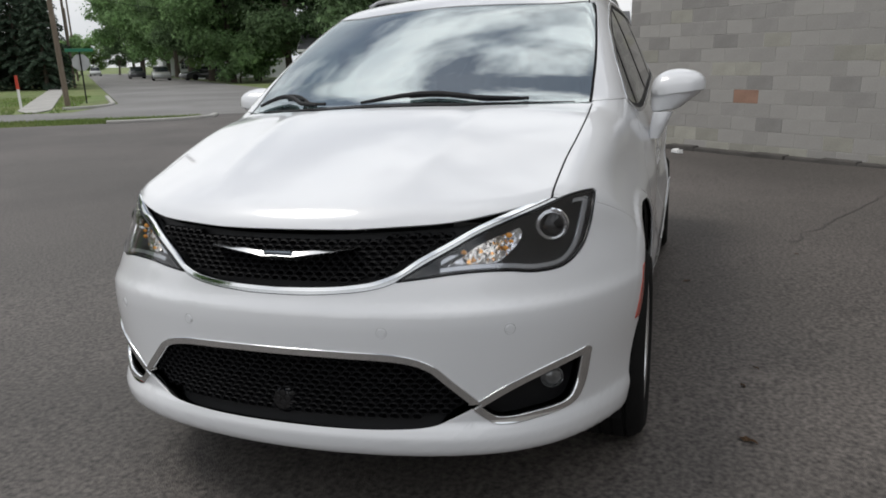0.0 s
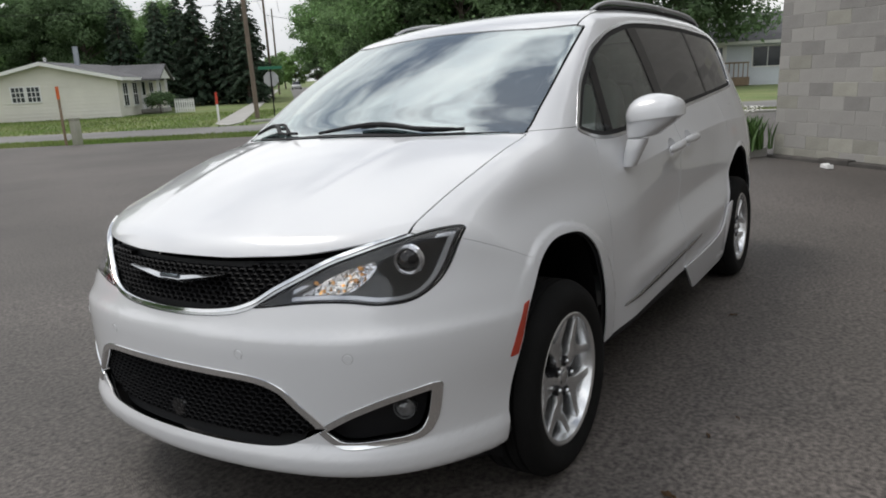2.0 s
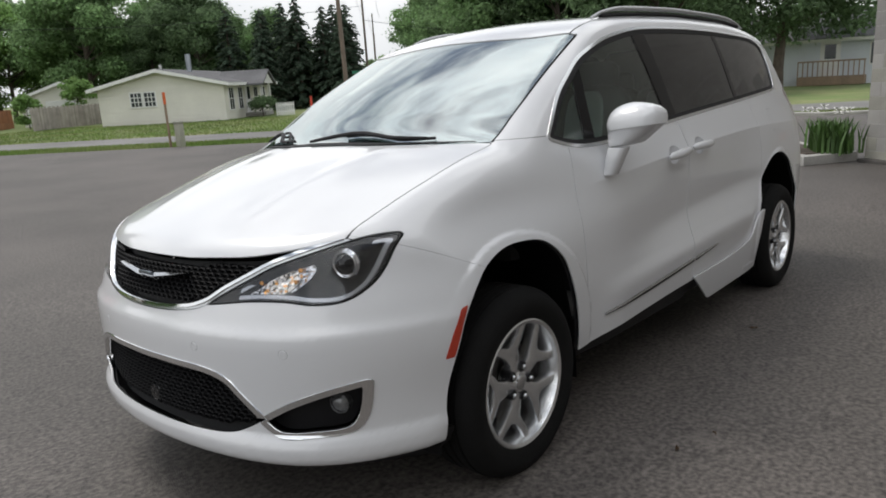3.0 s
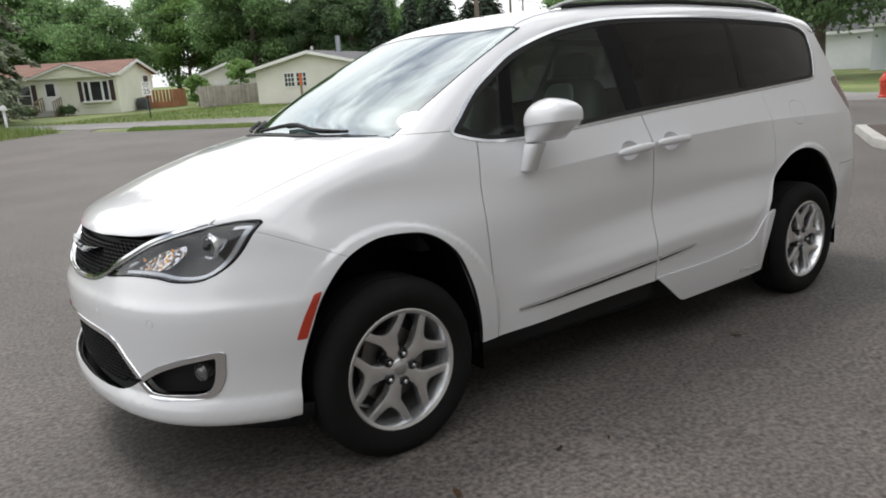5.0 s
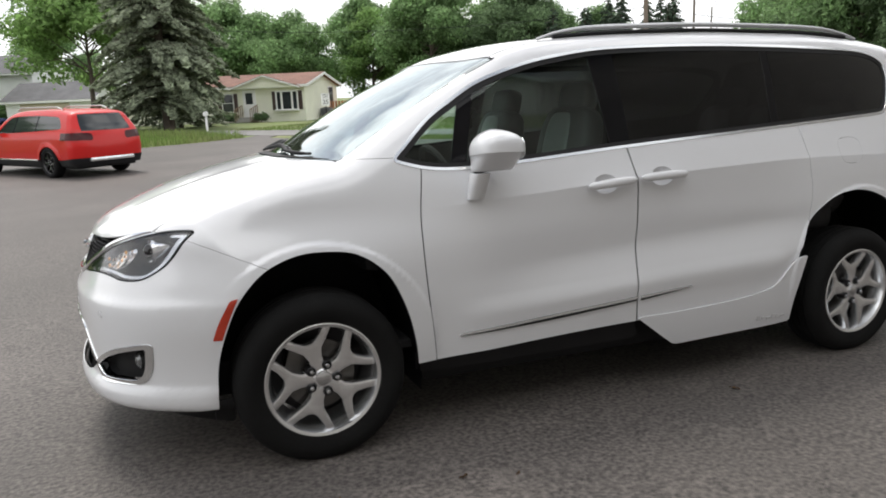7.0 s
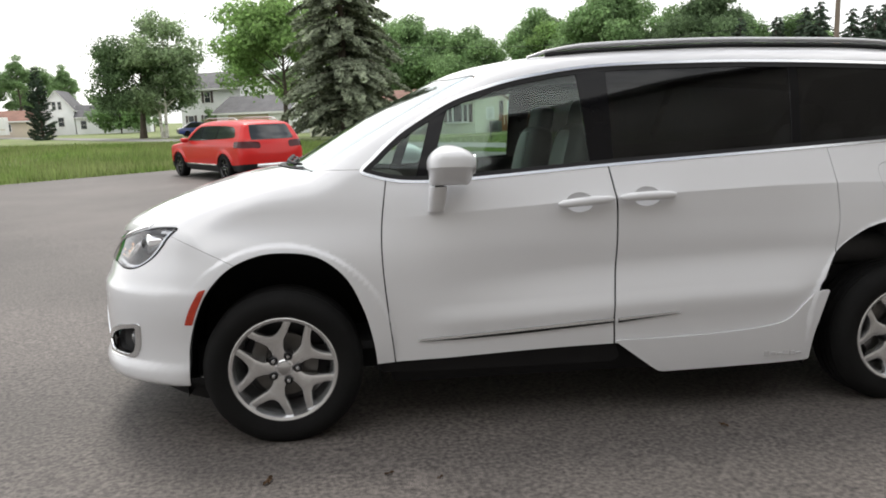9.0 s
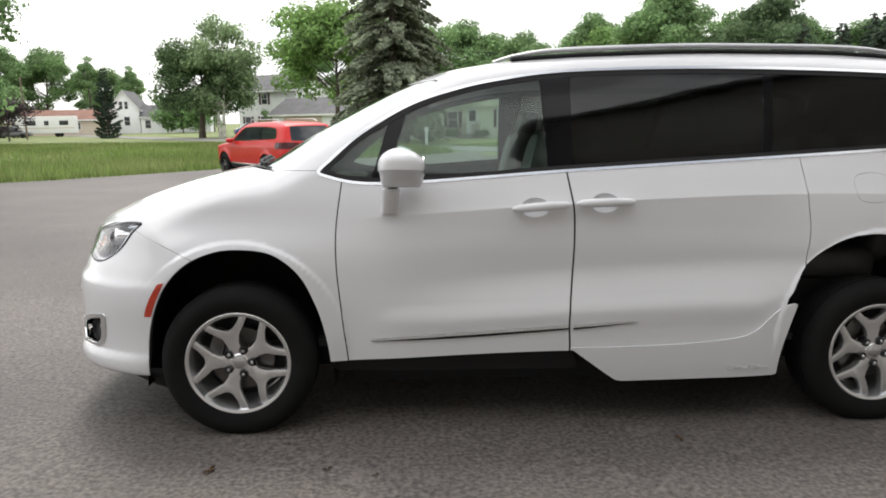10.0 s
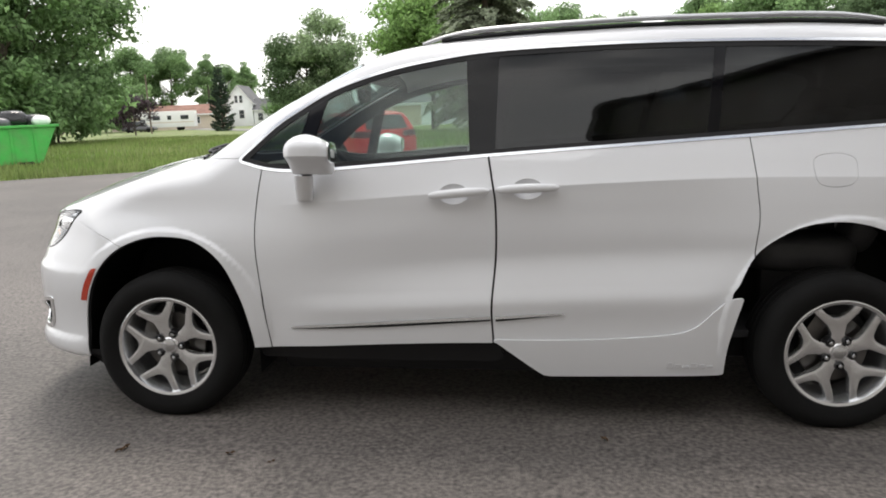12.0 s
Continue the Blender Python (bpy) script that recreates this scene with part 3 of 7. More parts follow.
def body_surface(h):
    """The body's right half as triangles of about the size h."""
    V, N, T = settled(*isosurface(body, (-1.02, 0.0, 0.145), (4.32, 1.06, 1.925), h), h / 2)
    fn = np.cross(V[T[:, 1]] - V[T[:, 0]], V[T[:, 2]] - V[T[:, 0]])
    turned = (fn * N[T].mean(1)).sum(1) < 0
    T[turned] = T[turned][:, ::-1]
    return V, N, T


shell = body_surface(0.022)
coarse = body_surface(0.05)


def px(m):
    return m[0][:, 0]


def py(m):
    return m[0][:, 1]


def pz(m):
    return m[0][:, 2]


def cut(m, f, gap=0.0):
    """Splits a surface by the function f: the piece inside and the rest, a gap apart."""
    s = f(m)
    return clip(m, s + gap / 2), clip(m, gap / 2 - s)


def region(outline, plane, guard=None):
    a, b = "xyz".index(plane[0]), "xyz".index(plane[1])

    def f(m):
        s = rim_distance(m[0][:, a], m[0][:, b], outline)
        return np.maximum(s, guard(m)) if guard else s
    return f


def front(m):
    return px(m) + 0.2


def flank(m):
    return 0.5 - py(m)


# outlines: the flank in x and z, the nose in y and z, the hood and windshield in x and y
ARCH_F = loop([(-.425, .1), (-.425, .1), (-.418, .30), (-.409, .453), (-.375, .584), (-.316, .712), (-.225, .811), (-.104, .866), (.019, .879), (.167, .857), (.288, .766), (.36, .631), (.402, .492), (.425, .34), (.43, .1), (.43, .1)])
ARCH_R = loop([(2.60, .1), (2.60, .1), (2.60, .35), (2.605, .60), (2.633, .66), (2.72, .81), (2.89, .917), (3.093, .935), (3.29, .875), (3.44, .765), (3.54, .60), (3.57, .4), (3.58, .1), (3.58, .1)])
DLO = loop([(.372, 1.228), (.435, 1.295), (.545, 1.395), (.66, 1.47), (.82, 1.558), (1.04, 1.632), (1.25, 1.678), (1.56, 1.720), (2.1, 1.742), (2.62, 1.744), (3.2, 1.732), (3.42, 1.715), (3.545, 1.665), (3.56, 1.58), (3.50, 1.45), (3.44, 1.37), (3.37, 1.345), (3.1, 1.327), (2.354, 1.280), (1.53, 1.228), (1.05, 1.192), (.75, 1.172), (.56, 1.173), (.43, 1.198)])
GRILLE = loop([(-.5, .935), (-.5, .935), (0, .930), (.18, .931), (.34, .937), (.49, .944), (.63, .965), (.735, .985), (.745, .985), (.745, .978), (.64, .940), (.566, .911), (.495, .873), (.424, .835), (.352, .792), (.275, .770), (.15, .758), (0, .754), (-.5, .754), (-.5, .754)])
LIGHT = loop([(.352, .792), (.352, .792), (.43, .800), (.503, .808), (.575, .811), (.646, .808), (.717, .798), (.785, .803), (.824, .838), (.842, .895), (.848, .97), (.843, .986), (.83, .992), (.79, .990), (.745, .978), (.64, .940), (.566, .911), (.495, .873), (.424, .835)])
LOWER = loop([(-.5, .602), (-.5, .602), (0, .602), (.19, .600), (.356, .592), (.447, .566), (.506, .514), (.575, .446), (.575, .436), (.548, .420), (.483, .388), (.419, .374), (.3, .368), (.17, .366), (0, .366), (-.5, .366), (-.5, .366)])
FOG = loop([(.548, .432), (.548, .432), (.603, .384), (.65, .374), (.719, .378), (.804, .389), (.838, .436), (.856, .534), (.857, .552), (.848, .560), (.82, .555), (.74, .531), (.652, .494), (.575, .450)])
GLASS_W = loop([(-.065, -.3), (-.065, -.3), (-.06, 0), (-.045, .2), (-.018, .35), (.065, .556), (.155, .742), (.175, .752), (.20, .753), (.272, .750), (.455, .740), (.712, .712), (.93, .682), (.935, .672), (.925, .64), (.845, .48), (.80, .22), (.795, 0), (.795, -.3), (.795, -.3)])
HOOD = loop([(-1.2, -.3), (-1.2, -.3), (-.07, -.3), (-.07, -.3), (-.065, 0), (-.05, .2), (-.024, .35), (.058, .556), (.148, .742), (.118, .760), (-.05, .764), (-.215, .757), (-.385, .744), (-.595, .738), (-.62, .74), (-1.2, .74), (-1.2, .74)])
DOOR = loop([(.50, 1.30), (.50, 1.30), (.488, 1.19), (.462, .985), (.461, .81), (.480, .60), (.509, .346), (.516, .2), (.516, .2), (1.56, .2), (1.56, .2), (1.560, .388), (1.552, .559), (1.572, .785), (1.571, 1.008), (1.555, 1.13), (1.528, 1.30), (1.528, 1.30)])
SLIDE = loop([(1.532, 1.30), (1.532, 1.30), (1.559, 1.13), (1.575, 1.008), (1.576, .785), (1.556, .559), (1.564, .388), (1.564, .2), (1.564, .2), (2.70, .2), (2.70, .2), (2.70, .75), (2.715, .95), (2.70, 1.1), (2.68, 1.35), (2.68, 1.35)])
SILL = curve([-.5, -.38, .42, .51, 1.55, 2.62, 3.5, 4.3], [.278, .286, .34, .346, .385, .39, .34, .36])
BUMPER_EDGE = curve([.7, .841, .944, 1.0], [.1, -.216, -.451, -.6])
BELT = curve([.3, .43, .56, .75, 1.05, 1.53, 2.354, 3.1, 3.4], [1.23, 1.198, 1.173, 1.172, 1.192, 1.228, 1.280, 1.327, 1.35])
TAILLIGHT = loop([(3.70, 1.33), (3.76, 1.36), (3.95, 1.345), (4.2, 1.31), (4.2, 1.1), (4.0, 1.06), (3.83, 1.16), (3.74, 1.27)])

van = thing("minivan", "white pearl minivan with chrome trim parked on asphalt", "minivan", LOT)



def refined(m, near):
    """The surface with the triangles near a line split in four, and their neighbours split to meet them."""
    V, N, T = m
    n = len(V)
    S = T[near((V[T].mean(1), None, None))]
    e = np.sort(np.concatenate([S[:, [0, 1]], S[:, [1, 2]], S[:, [2, 0]]]), 1)
    keys = np.unique(e[:, 0] * n + e[:, 1])
    pairs = np.stack([keys // n, keys % n], 1)
    V2, N2 = V[pairs].mean(1), N[pairs].mean(1)
    N2 /= np.maximum(np.linalg.norm(N2, axis=1, keepdims=True), 1e-9)

    def middle(p, q):
        k = np.minimum(p, q) * n + np.maximum(p, q)
        at = np.minimum(np.searchsorted(keys, k), len(keys) - 1)
        return np.where(keys[at] == k, at + n, -1)
    mid = np.stack([middle(T[:, 0], T[:, 1]), middle(T[:, 1], T[:, 2]), middle(T[:, 2], T[:, 0])], 1)
    many = (mid >= 0).sum(1)
    out = [T[many == 0]]
    for k in range(3):
        r = [k, (k + 1) % 3, (k + 2) % 3]
        one = (many == 1) & (mid[:, k] >= 0)
        a, b, c = T[one][:, r].T
        x = mid[one, k]
        out += [np.stack(q, 1) for q in ((a, x, c), (x, b, c))]
        two = (many == 2) & (mid[:, r[2]] < 0)
        a, b, c = T[two][:, r].T
        x, y = mid[two, r[0]], mid[two, r[1]]
        out += [np.stack(q, 1) for q in ((x, b, y), (a, x, y), (a, y, c))]
    a, b, c = T[many == 3].T
    x, y, z = mid[many == 3].T
    out += [np.stack(q, 1) for q in ((a, x, z), (x, b, y), (z, y, c), (x, y, z))]
    return np.concatenate([V, V2]), np.concatenate([N, N2]), np.concatenate(out)


def near_lines(width):
    def f(m):
        x, y, z = px(m), py(m), pz(m)
        ok = np.zeros(len(x), bool)
        for o in (LIGHT, GRILLE, LOWER, FOG):
            s = rim_distance(y, z, o)
            ok |= (x < -.2) & (np.abs(s) < width)
        ok |= (x < -.2) & (rim_distance(y, z, LIGHT) < 0)
        ok |= (y > .5) & (np.abs(rim_distance(x, z, DLO) + .015) < width + .015)
        for o in (STRIP, STRIP2, MARK, CUP_F, CUP_S):
            ok |= (y > .5) & (rim_distance(x, z, o) < width)
        ok |= (z > 1.05) & (np.abs(rim_distance(x, y, GLASS_W)) < width)
        ok |= (y > .5) & (x > .5) & (x < 3.7) & (np.abs(z - CREASE(x)) < width)
        return ok
    return f


def ellipse(cx, cz, a, b):
    return np.array([(cx + a * math.cos(q), cz + b * math.sin(q)) for q in np.linspace(0, 2 * math.pi, 40, endpoint=False)])


CUP_F, CUP_S = ellipse(1.385, 1.068, .068, .046), ellipse(1.715, 1.088, .068, .046)
MARK = loop([(-.317, .731), (-.317, .731), (-.345, .724), (-.362, .70), (-.395, .64), (-.418, .578), (-.414, .572), (-.385, .572), (-.385, .572), (-.36, .64)])
STRIP = loop([(.615, .444), (.615, .444), (.66, .456), (1.05, .482), (1.548, .513), (1.548, .513), (1.548, .494), (1.548, .494), (1.05, .460)])
STRIP2 = loop([(1.572, .512), (1.572, .512), (1.86, .530), (1.88, .525), (1.88, .525), (1.572, .492), (1.572, .492)])
def trimmed(m):
    """The body above its sill line, open at the wheel arches."""
    m = clip(m, SILL(px(m)) - pz(m))
    m = clip(m, -np.maximum(rim_distance(px(m), pz(m), ARCH_F), 0.5 - py(m)))
    return clip(m, -np.maximum(rim_distance(px(m), pz(m), ARCH_R), 0.5 - py(m)))


shell = refined(refined(shell, near_lines(.03)), near_lines(.014))
shell = settled(shell[0], shell[2], .005)
whole = m = trimmed(shell)

light, m = cut(m, region(LIGHT, "yz", front), 0.004)
grille, m = cut(m, region(GRILLE, "yz", front), 0.002)
lower, m = cut(m, region(LOWER, "yz", front), 0.001)
fog, m = cut(m, region(FOG, "yz", front), 0.001)
screen, m = cut(m, region(GLASS_W, "xy", lambda m: 1.05 - pz(m)), 0.011)
hood, m = cut(m, region(HOOD, "xy", lambda m: np.maximum(.93 - pz(m), px(m) - .4)), 0.006)
dlo, m = cut(m, region(DLO, "xz", flank), 0.0)
bumper, m = cut(m, lambda m: np.maximum(px(m) - BUMPER_EDGE(pz(m)), px(m) - .3), 0.004)
rear_lamp, m = cut(m, region(TAILLIGHT, "xz", lambda m: np.maximum(.4 - py(m), 3.5 - px(m))), 0.004)
door, m = cut(m, region(DOOR, "xz", lambda m: np.maximum(.5 - py(m), pz(m) - 1.3)), 0.006)
slide, m = cut(m, region(SLIDE, "xz", lambda m: np.maximum(.5 - py(m), pz(m) - BELT(px(m)) - .01)), 0.005)
fender, m = cut(m, lambda m: np.maximum(np.maximum(px(m) - .55, pz(m) - 1.235), .3 - py(m)), 0.003)
ROOF_EDGE = curve([.9, 1.2, 1.5, 3.0, 3.6, 4.0], [.655, .625, .605, .60, .56, .5])
roof, m = cut(m, lambda m: np.maximum(np.maximum(py(m) - ROOF_EDGE(px(m)), .7 - px(m)), np.maximum(px(m) - 3.72, 1.4 - pz(m))), 0.008)
tail_bumper, m = cut(m, lambda m: np.maximum(pz(m) - .78, 3.60 - px(m)), 0.005)
gate, m = cut(m, lambda m: np.maximum(np.maximum(3.62 - px(m), py(m) - .66), .78 - pz(m)), 0.006)
flank_panel = m



cup_f, door = cut(door, region(CUP_F, "xz"))
cup_s, slide = cut(slide, region(CUP_S, "xz"))
FUEL = loop([(2.95, 1.21), (3.03, 1.228), (3.11, 1.21), (3.12, 1.15), (3.10, 1.10), (3.03, 1.085), (2.96, 1.10), (2.94, 1.15)])
fuel, flank_left = cut(flank_panel, region(FUEL, "xz", flank), 0.002)

part("hood", sheet("hood", both(hood), 0.012), WHITE, van)
part("front_bumper", sheet("front_bumper", both(bumper), 0.008), WHITE, van)
part("roof", sheet("roof", both(roof), 0.008), WHITE, van)
part("liftgate", sheet("liftgate", both(gate), 0.008), WHITE, van)
part("rear_bumper", sheet("rear_bumper", both(tail_bumper), 0.008), WHITE, van)
windshield = part("windshield", sheet("windshield", both(screen), 0.005, -0.003), WINDSHIELD, van, "tinted glass reflecting clouds")
frit = clip(screen, -np.maximum(rim_distance(px(screen), py(screen), GLASS_W), 0) - rim_distance(px(screen), py(screen), GLASS_W) - 0.03)
part("windshield_border", sheet("windshield_border", both(frit), 0.002, -0.009), GLOSS_BLACK, van, "black ceramic border")

# the closed inner lining behind the panels, open at the glass
inner = trimmed(coarse)
inner = clip(inner, -np.maximum(rim_distance(px(inner), pz(inner), DLO) + .02, .5 - py(inner)))
inner = clip(inner, -np.maximum(rim_distance(px(inner), py(inner), GLASS_W) + .02, 1.05 - pz(inner)))
inner = clip(inner, -np.maximum(rim_distance(py(inner), pz(inner), LIGHT) - .01, px(inner) + .2))
for hole in (FOG, LOWER, GRILLE):
    inner = clip(inner, -np.maximum(rim_distance(py(inner), pz(inner), hole) - .01, px(inner) + .2))
part("body_lining", sheet("body_lining", both(inner), 0.004, -0.022), LINER, van)


def rolled(m, lift):
    """The surface with its sheen rolled upwards, as on a half-round strip."""
    N2 = m[1] + np.array([0, 0, lift])
    return m[0], N2 / np.linalg.norm(N2, axis=1, keepdims=True), m[2]


def sides(name, surface, thick, mat, out=0.0, label=""):
    """The same sheet on the left and on the right flank."""
    a = part(name, sheet(name, flip(surface), thick, out), mat, van, label)
    b = part(name, sheet(name, surface, thick, out), mat, van, label)
    return a, b


sides("fender", fender, 0.008, WHITE)
doors = sides("front_door", door, 0.010, WHITE)
slides = sides("sliding_door", slide, 0.010, WHITE)
part("body_side", sheet("body_side", flip(flank_left), 0.008), WHITE, van)
part("body_side", sheet("body_side", flank_panel, 0.008), WHITE, van)
part("fuel_door", sheet("fuel_door", flip(fuel), 0.006), WHITE, van)
sides("taillight", rear_lamp, 0.02, RED_LAMP)

# side windows: a chrome line round them, black pillars, clear glass in front and dark glass behind
edge = region(DLO, "xz")
dlo_s = edge(dlo)
trim, dlo_in = cut(dlo, lambda m: -edge(m) - .013)
sides("window_trim", rolled(trim, .3), 0.010, SATIN, 0.003, "bright chrome window surround")
seal, panes = cut(dlo_in, lambda m: -edge(m) - .034)
sides("window_seal", seal, 0.010, BLACK, -0.003)
front_pane, rest = cut(panes, lambda m: px(m) - (1.455 - .17 * (1.235 - pz(m)) * -1 * 0.25), 0.0)
b_pillar, rest = cut(rest, lambda m: px(m) - (1.57 - .10 * (pz(m) - 1.23) * -1 * 0.4))
slide_pane, rest = cut(rest, lambda m: px(m) - (2.50 + .16 * (pz(m) - 1.30)), 0.0)
d_pillar, quarter_pane = cut(rest, lambda m: px(m) - (2.55 + .16 * (pz(m) - 1.30)))
sail, front_pane = cut(front_pane, lambda m: np.abs(px(m) - .66 - .3 * (pz(m) - 1.2)) - .035)
for nm, sf, mt in (("front_window", front_pane, CLEAR), ("sliding_door_window", slide_pane, TINTED), ("quarter_window", quarter_pane, TINTED)):
    for ob in sides(nm, sf, 0.004, mt, -0.006):
        ob.visible_shadow = False
windshield.visible_shadow = False
sides("window_divider", sail, 0.012, PILLAR, -0.003)
sides("door_pillar", b_pillar, 0.012, PILLAR, -0.003)
sides("rear_pillar", d_pillar, 0.012, PILLAR, -0.004)


# nose: where the surface lies at a given place across and height
def nose_x(y, z):
    a, b = np.full(np.shape(y), -1.1), np.full(np.shape(y), 0.2)
    for _ in range(40):
        c = (a + b) / 2
        out = body(c, np.asarray(y, float), np.asarray(z, float)) > 0
        a, b = np.where(out, c, a), np.where(out, b, c)
    return (a + b) / 2


def flank_y(x, z):
    a, b = np.full(np.shape(x), 0.3), np.full(np.shape(x), 1.2)
    for _ in range(40):
        c = (a + b) / 2
        ins = body(np.asarray(x, float), c, np.asarray(z, float)) < 0
        a, b = np.where(ins, c, a), np.where(ins, b, c)
    return (a + b) / 2


def pushed(m, depth):
    """The surface sunk by a depth of its own at each place."""
    V, N, T = m
    V2 = V - depth[:, None] * N
    return V2, N, T


def mesh_insert(name, outline, dy, dz, recess, bar, inset):
    """A black grille of rows of flat six-sided cells that stand off in alternate rows."""
    bm = bmesh.new()
    ys, zs = [], []
    lo, hi = outline.min(0), outline.max(0)
    rows = int((hi[1] - lo[1]) / dz) + 2
    for r in range(rows):
        for c in range(-44, 45):
            ys.append(c * dy + (dy / 2 if r % 2 else 0))
            zs.append(lo[1] + r * dz)
    ys, zs = np.array(ys), np.array(zs)
    ok = rim_distance(np.abs(ys), zs, outline) < -inset
    ys, zs = ys[ok], zs[ok]
    hexa = [(-.5, 0), (-.30, .5), (.30, .5), (.5, 0), (.30, -.5), (-.30, -.5)]
    ya = np.array([[y + h[0] * dy * s for s in (1.02, .80) for h in hexa] for y in ys])
    za = np.array([[z + h[1] * dz * s for s in (1.25, .85) for h in hexa] for z in zs])
    xa = nose_x(np.abs(ya), za)
    for xx, yy, zz in zip(xa, ya, za):
        o = [bm.verts.new((xx[i] + recess + .004, yy[i], zz[i])) for i in range(6)]
        k = [bm.verts.new((xx[i] + recess, yy[i] * 1 + (0), zz[i])) for i in range(6, 12)]
        b = [bm.verts.new((xx[i] + recess + bar, yy[i], zz[i])) for i in range(6, 12)]
        for i in range(6):
            j = (i + 1) % 6
            bm.faces.new((o[j], o[i], k[i], k[j]))
            bm.faces.new((k[j], k[i], b[i], b[j]))
    return bm


# upper grille with its chrome wings and the winged badge
GD = region(GRILLE, "yz")
low_edge = curve([0, .15, .275, .352, .424, .495, .566, .64, .745], [.754, .758, .770, .792, .835, .873, .911, .940, .978])


def above_low(m):
    """Roughly the distance above the lower edge of the grille."""
    y = py(m)
    slope = (low_edge(y + .01) - low_edge(y - .01)) / .02
    return (pz(m) - low_edge(y)) / np.sqrt(1 + slope ** 2)


dark_band, g1 = cut(grille, lambda m: above_low(m) - .009)
bright_band, g2 = cut(g1, lambda m: above_low(m) - .019)
upper_grille = part("upper_grille", sheet("upper_grille", pushed(both(g2), np.full(2 * len(g2[0]), .045)), 0.01), BLACK, van)
part("grille_lower_trim", sheet("grille_lower_trim", both(dark_band), 0.03, -0.002), SATIN, upper_grille)
part("grille_chrome", sheet("grille_chrome", both(bright_band), 0.045, 0.006), CHROME, upper_grille, "bright chrome wing line")
part("grille_mesh", mesh_insert("grille_mesh", GRILLE, .031, .0138, .012, .03, .030), GRILLE_BLACK, upper_grille, smooth=False)
bm = bmesh.new()
for sy in (1, -1):
    wing = [(0, .860, .013), (.05, .858, .014), (.10, .865, .011), (.16, .873, .0075), (.20, .878, .005), (.235, .883, .0015)]
    ring = []
    for y, zc_, hw in wing:
        x = float(nose_x(np.array(y), np.array(zc_))) - .004
        ring.append([bm.verts.new(v) for v in ((x, sy * y, zc_ + hw), (x - .014, sy * y, zc_ + hw * .2), (x + .004, sy * y, zc_ - hw), (x + .02, sy * y, zc_))])
    for a, b in zip(ring, ring[1:]):
        for k in range(4):
            bm.faces.new((a[k], a[(k + 1) % 4], b[(k + 1) % 4], b[k]))
bmesh.ops.recalc_face_normals(bm, faces=bm.faces)
badge = part("badge", bm, SATIN, upper_grille, "chrome winged badge")
part("badge_centre", box((float(nose_x(np.array(0.0), np.array(.87))) - .02, -.045, .862), (float(nose_x(np.array(0.0), np.array(.87))) - .006, .045, .876), .004), material("badge_enamel", (.22, .25, .29), .2, .8, vary=.1), badge)

# lower grille under its chrome brow
LD = region(LOWER, "yz")
brow, l1 = cut(lower, lambda m: np.maximum(-LD(m) - .020, .44 + .25 * (.575 - py(m)) * 0 - pz(m)))
lower_grille = part("lower_grille", sheet("lower_grille", pushed(both(l1), np.full(2 * len(l1[0]), .06)), 0.01), BLACK, van)
part("chrome_brow", sheet("chrome_brow", both(brow), 0.05, 0.004), CHROME, lower_grille, "chrome brow over the mesh")
part("lower_mesh", mesh_insert("lower_mesh", LOWER, .033, .0155, .022, .035, .022), GRILLE_BLACK, lower_grille, smooth=False)
rad = lathe([(0.0, .0), (.03, .0), (.045, .012), (.045, .03)], 20)
bmesh.ops.rotate(rad, verts=rad.verts, matrix=Matrix.Rotation(radians(-90), 3, "Z"))
bmesh.ops.translate(rad, verts=rad.verts, vec=(-.93, .02, .42))
part("cruise_sensor", rad, GLOSS_BLACK, lower_grille)

# fog lamp pods
FD = region(FOG, "yz")
ring_f, pod = cut(fog, lambda m: -FD(m) - .020)
pod_depth = np.minimum(.05, -FD(pod) * 1.6)
for s, sg in ((flip, -1), (lambda q: q, 1)):
    f_ob = part("fog_lamp", sheet("fog_lamp", s(pushed(pod, np.maximum(pod_depth, 0))), 0.004), GRILLE_BLACK, van)
    part("chrome_ring", sheet("chrome_ring", s(ring_f), 0.016, 0.004), CHROME, f_ob)
    lamp = lathe([(0.0, -.004), (.014, -.003), (.024, .002), (.029, .008), (.031, .004), (.034, .006), (.035, .04)], 24)
    xx = float(nose_x(np.array(.765), np.array(.475))) + .035
    lamp_m = Matrix.Translation((xx, sg * .755, .472)) @ Matrix.Rotation(radians(-68 * 1 if sg < 0 else -112), 4, "Z")
    bmesh.ops.transform(lamp, matrix=lamp_m, verts=lamp.verts)
    part("lamp_glass", lamp, FOG_GLASS, f_ob)

def faceted(m, cell, amount):
    """The surface with flat mirror facets: one tilt for each small cell."""
    V, N, T = m
    q = np.floor(V[:, 1] / cell) * 12.9898 + np.floor(V[:, 2] / cell) * 78.233
    t1, t2 = np.modf(np.abs(np.sin(q) * 43758.5))[0] - .5, np.modf(np.abs(np.sin(q + 3.1) * 24634.6))[0] - .5
    N2 = N + np.stack([np.zeros(len(V)), t1, t2], 1) * amount * 2
    return V, N2 / np.linalg.norm(N2, axis=1, keepdims=True), T


def blob_at(c, r):
    bm = bmesh.new()
    bmesh.ops.create_icosphere(bm, subdivisions=2, radius=r, matrix=Matrix.Translation(c) @ Matrix.Diagonal((.6, 1.2, .9, 1)))
    return bm


